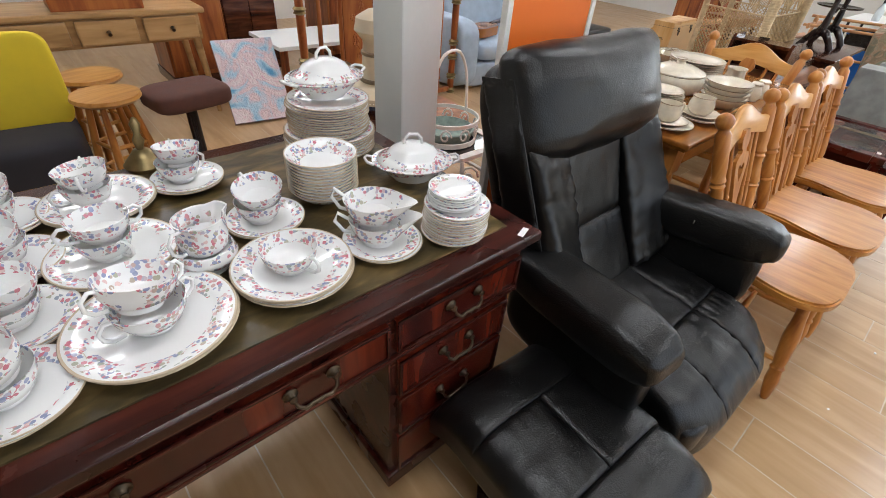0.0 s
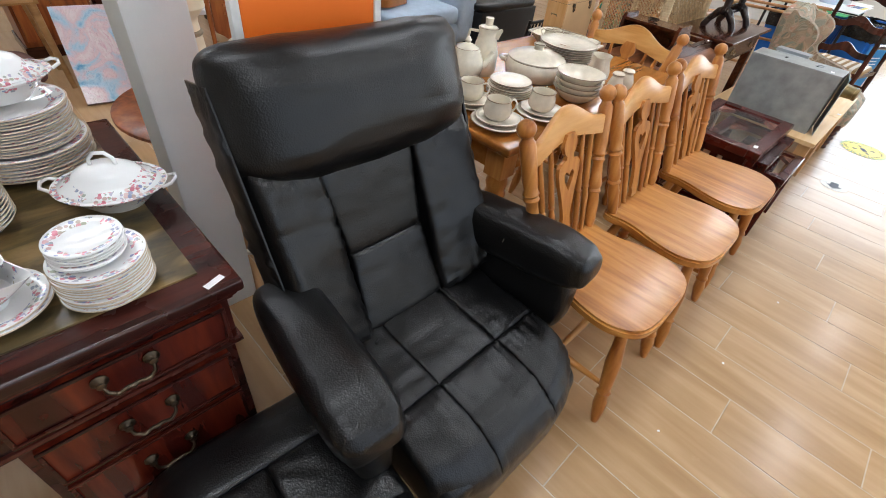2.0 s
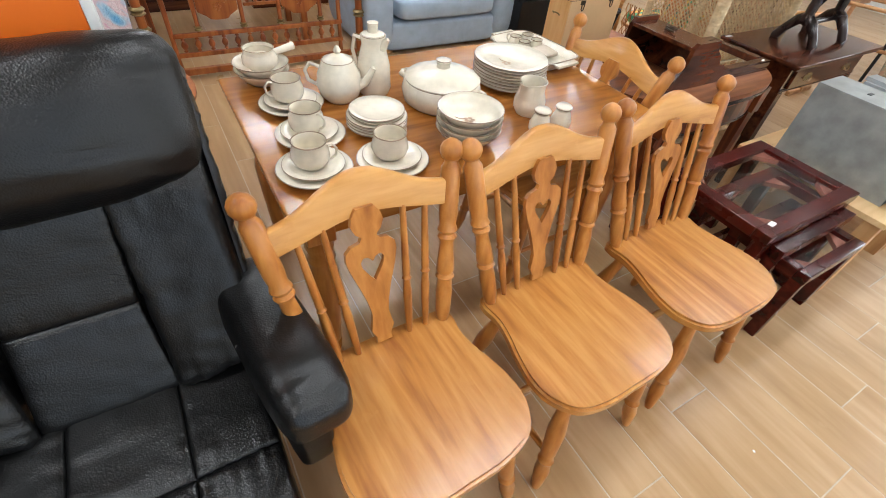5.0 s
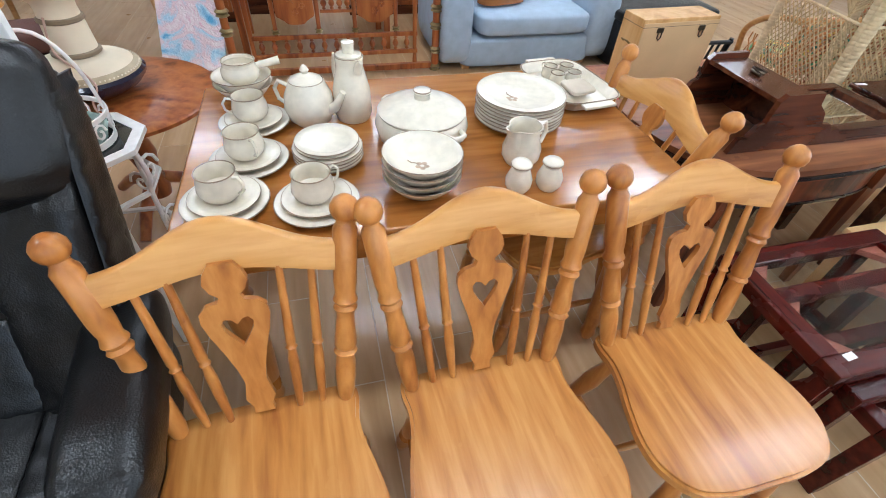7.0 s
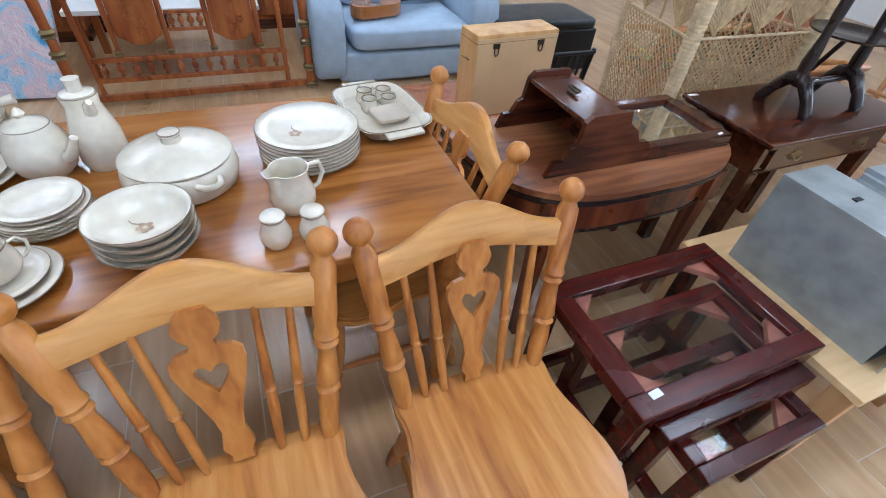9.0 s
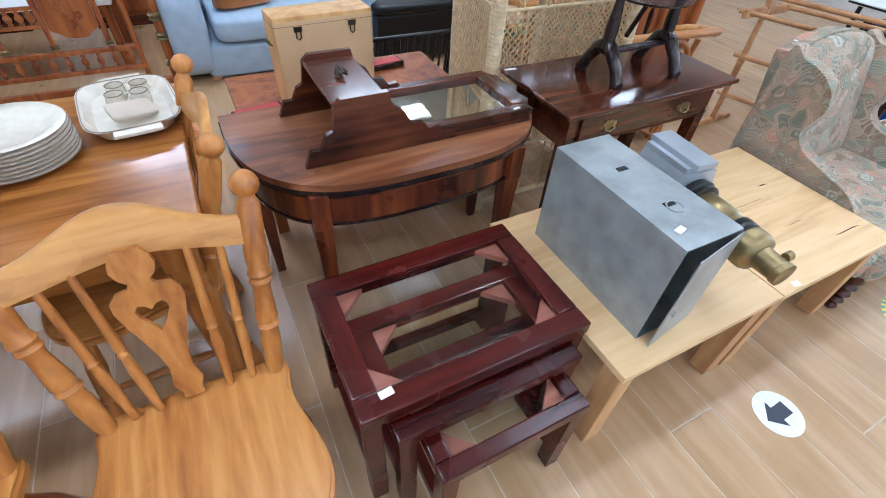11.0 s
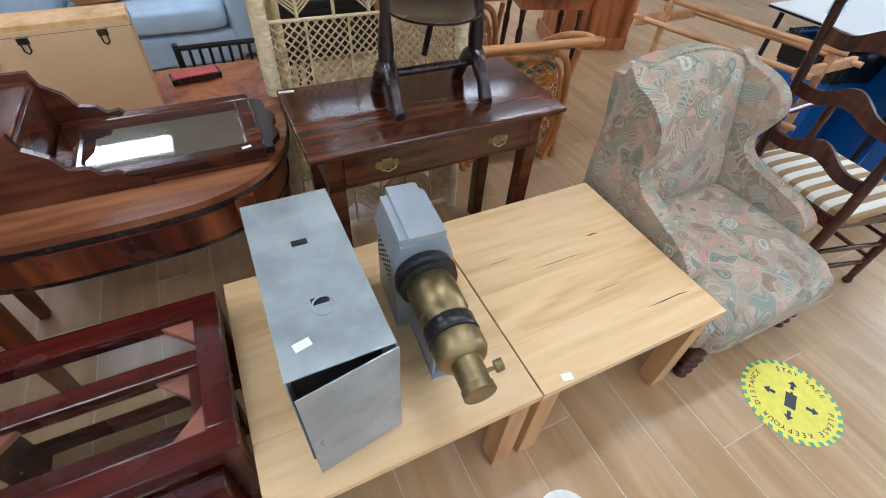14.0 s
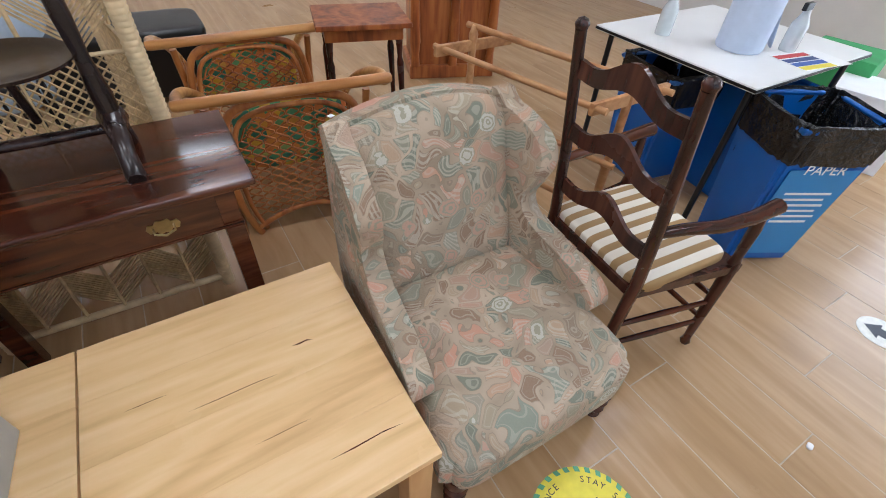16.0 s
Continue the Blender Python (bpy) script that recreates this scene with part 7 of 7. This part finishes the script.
# ---- far left: canvas, stools, dressing table, covered chair ----
cv = thing("painting", "pink and blue abstract canvas in clear wrap", "painting", (1.01, 3.56, 0), -7)
m = pose(0, 0, 0.012, -33, 0, 0)
part("canvas", bx(-0.215, 0.215, -0.015, 0.015, 0, 0.6, 0.003, m=m), ABSTRACT, cv)
for x in (-0.19, 0.19):
    part("stretcher_bar", bx(x - 0.02, x + 0.02, 0.0152, 0.03, 0.005, 0.595, 0.002, m=m), PINE_LEG, cv)
for x, y, h in ((0.03, 2.96, 0.55), (0.02, 3.32, 0.55)):
    s = thing("bar_stool", "round-topped honey wood stool", "stool", (x, y, 0), 20, "wooden stools")
    part("seat", lathe([(0.0005, h - 0.035), (0.14, h - 0.035), (0.155, h - 0.02), (0.15, h - 0.003), (0.0005, h)], 32), OAK_X, s)
    for k in range(4):
        a = k * math.pi / 2 + 0.78
        part("leg", turned((0.17 * math.cos(a), 0.17 * math.sin(a), 0), (0.09 * math.cos(a), 0.09 * math.sin(a), h - 0.034), [(0, 0.014), (0.5, 0.02), (1, 0.014)], 10), OAK_Z, s)
        b = a + math.pi / 2
        for z, q in ((0.16, 0.146), (0.3, 0.125)):
            part("rung", turned((q * math.cos(a), q * math.sin(a), z), (q * math.cos(b), q * math.sin(b), z), [(0, 0.008), (0.5, 0.011), (1, 0.008)], 8), OAK_X, s)
bs = thing("swivel_stool", "brown velvet stool on dark pedestal", "stool", (0.4, 3.0, 0), 10)
part("seat", cushion(0.21, 0.15, 0.06, pose(0, 0, 0.47), 0.4, 0.5), BROWN_FABRIC, bs)
part("pedestal", lathe([(0.16, 0), (0.16, 0.015), (0.05, 0.03), (0.03, 0.05), (0.03, 0.42)], 24), EBONY, bs)
va = thing("dressing_table", "pale oak bow-fronted dressing table with drawers", "dressing table", (0.25, 4.15, 0))
VO = wood("limed_oak", (0.3, 0.16, 0.06), (0.44, 0.25, 0.1), (0.54, 0.33, 0.15), "x", 0.4, 0.6, 0.2)
part("tabletop", bx(-0.6, 0.6, -0.24, 0.24, 0.7, 0.735, 0.012), VO, va)
part("carcass", bx(-0.56, 0.56, -0.21, 0.21, 0.53, 0.701, 0.004), VO, va)
for x in (-0.37, 0.0, 0.37):
    dd = part("drawer", bx(x - 0.165, x + 0.165, -0.235, -0.21, 0.545, 0.69, 0.012), VO, va)
    part("drawer_knob", turned((x, -0.236, 0.62), (x, -0.262, 0.61), [(0, 0.014), (0.5, 0.008), (1, 0.012)], 10), BRONZE, dd)
for sx in (-1, 1):
    for sy in (-1, 1):
        part("leg", turned((sx * 0.56, sy * 0.2, 0), (sx * 0.52, sy * 0.18, 0.53), [(0, 0.016), (0.7, 0.022), (1, 0.028)], 10), VO, va)
bxw = thing("jewellery_box", "dark mahogany box on the dressing table", "box", (0.25, 4.1, 0.7355))
part("body", bx(-0.25, 0.25, -0.13, 0.13, 0, 0.2, 0.008), BED_WOOD, bxw)
part("lid", bx(-0.26, 0.26, -0.14, 0.14, 0.2, 0.23, 0.008), BED_WOOD, bxw)
yc = thing("covered_chair", "chair with yellow back cover and dark seat", "chair", (-0.34, 3.2, 0), -4)
part("backrest", cushion(0.24, 0.05, 0.22, pose(0, 0, 0.58, -8), 0.25, 0.3), YELLOW, yc)
part("seat_cover", cushion(0.25, 0.25, 0.19, pose(-0.02, -0.12, 0.2), 0.25, 0.25), CHARCOAL, yc)
for k, (x, y, w) in enumerate(((-1.2, 4.6, 0.8), (0.95, 4.9, 0.5), (1.5, 5.1, 0.5), (2.6, 5.0, 0.7))):
    wd = thing("wardrobe", "dark brown wooden wardrobe against other furniture", "wardrobe", (x, y, 0), 0, "wardrobes")
    part("carcass", bx(-w / 2, w / 2, -0.25, 0.25, 0.06, 1.9, 0.01), BED_WOOD if k % 2 else DARK_OAK, wd)
    part("plinth", bx(-w / 2 - 0.015, w / 2 + 0.015, -0.265, 0.25, 0, 0.08, 0.006), DARK_OAK, wd)
    for sx in (-1, 1):
        dd = part("door", bx(min(0.004 * sx, sx * (w / 2 - 0.02)), max(0.004 * sx, sx * (w / 2 - 0.02)), -0.268, -0.25, 0.12, 1.84, 0.005), BED_WOOD if k % 2 else DARK_OAK, wd)
        part("knob", turned((sx * 0.03, -0.268, 1.0), (sx * 0.03, -0.295, 1.0), [(0, 0.008), (0.6, 0.014), (1, 0.006)], 10), BRASS, dd)

# ---- floor stickers ----
sk = thing("floor_sticker", "round yellow floor sticker with green dashed edge", "floor sticker", (5.355, -0.1, 0.0006), 10)
part("disc", lathe([(0.0005, 0), (0.165, 0), (0.165, 0.0012), (0.0005, 0.0012)], 64), STICK_Y, sk)
for k in range(30):
    a = k * 12
    m = pose(0, 0, 0, 0, 0, a)
    part("dash", prism([(0.15, -0.006), (0.1655, -0.001), (0.1655, 0.015), (0.15, 0.01)], m @ pose(0, 0, 0.0012), 0.0006), STICK_G, sk)


def letters(text, r, a0, a1, parent, size=0.026):
    n = len(text)
    for i, c in enumerate(text):
        if c == " ":
            continue
        cu = bpy.data.curves.new("letter", "FONT")
        cu.body, cu.size, cu.align_x, cu.extrude = c, size, "CENTER", 0.0003
        me = bpy.data.meshes.new_from_object(bpy.data.objects.new("tmp", cu))
        me.materials.append(INK)
        o = new("letter", me)
        o.parent = parent
        a = a0 + (a1 - a0) * i / (n - 1)
        o.matrix_local = pose(r * math.cos(radians(a)), r * math.sin(radians(a)), 0.0016, 0, 0, a - 90)


letters("PLEASE KEEP", 0.12, 300, 205, sk)
letters("YOUR DISTANCE", 0.12, 195, 85, sk)
letters("STAY SAFE", 0.12, 45, -28, sk)
for a in (0, 90, 180, 270):
    m = pose(0, 0, 0, 0, 0, a + 20)
    part("arrow", prism([(0.05, -0.006), (0.07, -0.006), (0.07, -0.016), (0.09, 0), (0.07, 0.016), (0.07, 0.006), (0.05, 0.006)], m @ pose(0, 0, 0.0012), 0.0006), INK, sk)
part("symbol", prism([(-0.036, -0.018), (0.03, -0.018), (0.03, -0.004), (0.038, -0.004), (0.038, 0.004), (0.03, 0.004), (0.03, 0.018), (-0.036, 0.018)], pose(0, 0, 0.0012, 0, 0, 20), 0.0006), INK, sk)
ar = thing("floor_sticker", "round worn white floor sticker with dark arrow", "floor sticker", (4.38, -0.07, 0.0006), 182)
part("disc", lathe([(0.0005, 0), (0.085, 0), (0.085, 0.0012), (0.0005, 0.0012)], 48), STICK_W, ar)
part("arrow", prism([(-0.05, -0.025), (0.005, -0.025), (0.005, -0.05), (0.06, 0), (0.005, 0.05), (0.005, 0.025), (-0.05, 0.025)], pose(0, 0, 0.0012), 0.0006), INK, ar)
copy_thing(ar, pose(6.9, -0.2, 0.0006, 0, 0, 100))
for x, y, s in ((5.95, -0.42, 0.012), (6.15, -0.3, 0.014), (2.1, -0.1, 0.006), (1.6, -0.05, 0.005), (2.7, -0.15, 0.005)):
    q = part("paper_scrap", cushion(s, s * 0.7, s * 0.35, pose(x, y, s * 0.35, 0, 0, x * 90), 0.6, 0.7, 10, 6), TAG)
    tagged(q, "tiny crumpled white paper scrap on floor", "litter", "paper scraps")

# ---- plank floor tiles ----
PW, PL, G = 0.203, 1.0, 0.0018
bm = bx(G, PW - G, G, PL - G, -0.004, 0.0, 0.0012, seg=1)
plank = bpy.data.meshes.new("floor_tile")
bm.to_mesh(plank)
bm.free()
plank.materials.append(FLOOR)
rest = bmesh.new()
col = 0
x = 4.585 - PW * 37
while x < X1:
    off = ((col - 37) * 0.5667) % 1.0
    y = -0.25 + off - 3.0
    while y < Y1:
        if -0.9 < x < 7.6 and -1.3 < y < 2.4:
            o = new("floor_tile", plank)
            o.location, o.parent = (x, y, random.uniform(-0.0002, 0.0003)), fl
        elif x + PW > X0 and y + PL > Y0:
            bx(max(x + G, X0), min(x + PW - G, X1), max(y + G, Y0), min(y + PL - G, Y1), -0.004, 0.0, 0, rest)
        y += PL
    x += PW
    col += 1
r = part("far_floor_tiles", rest, FLOOR, fl, "", False)
r["kind"] = "stuff"
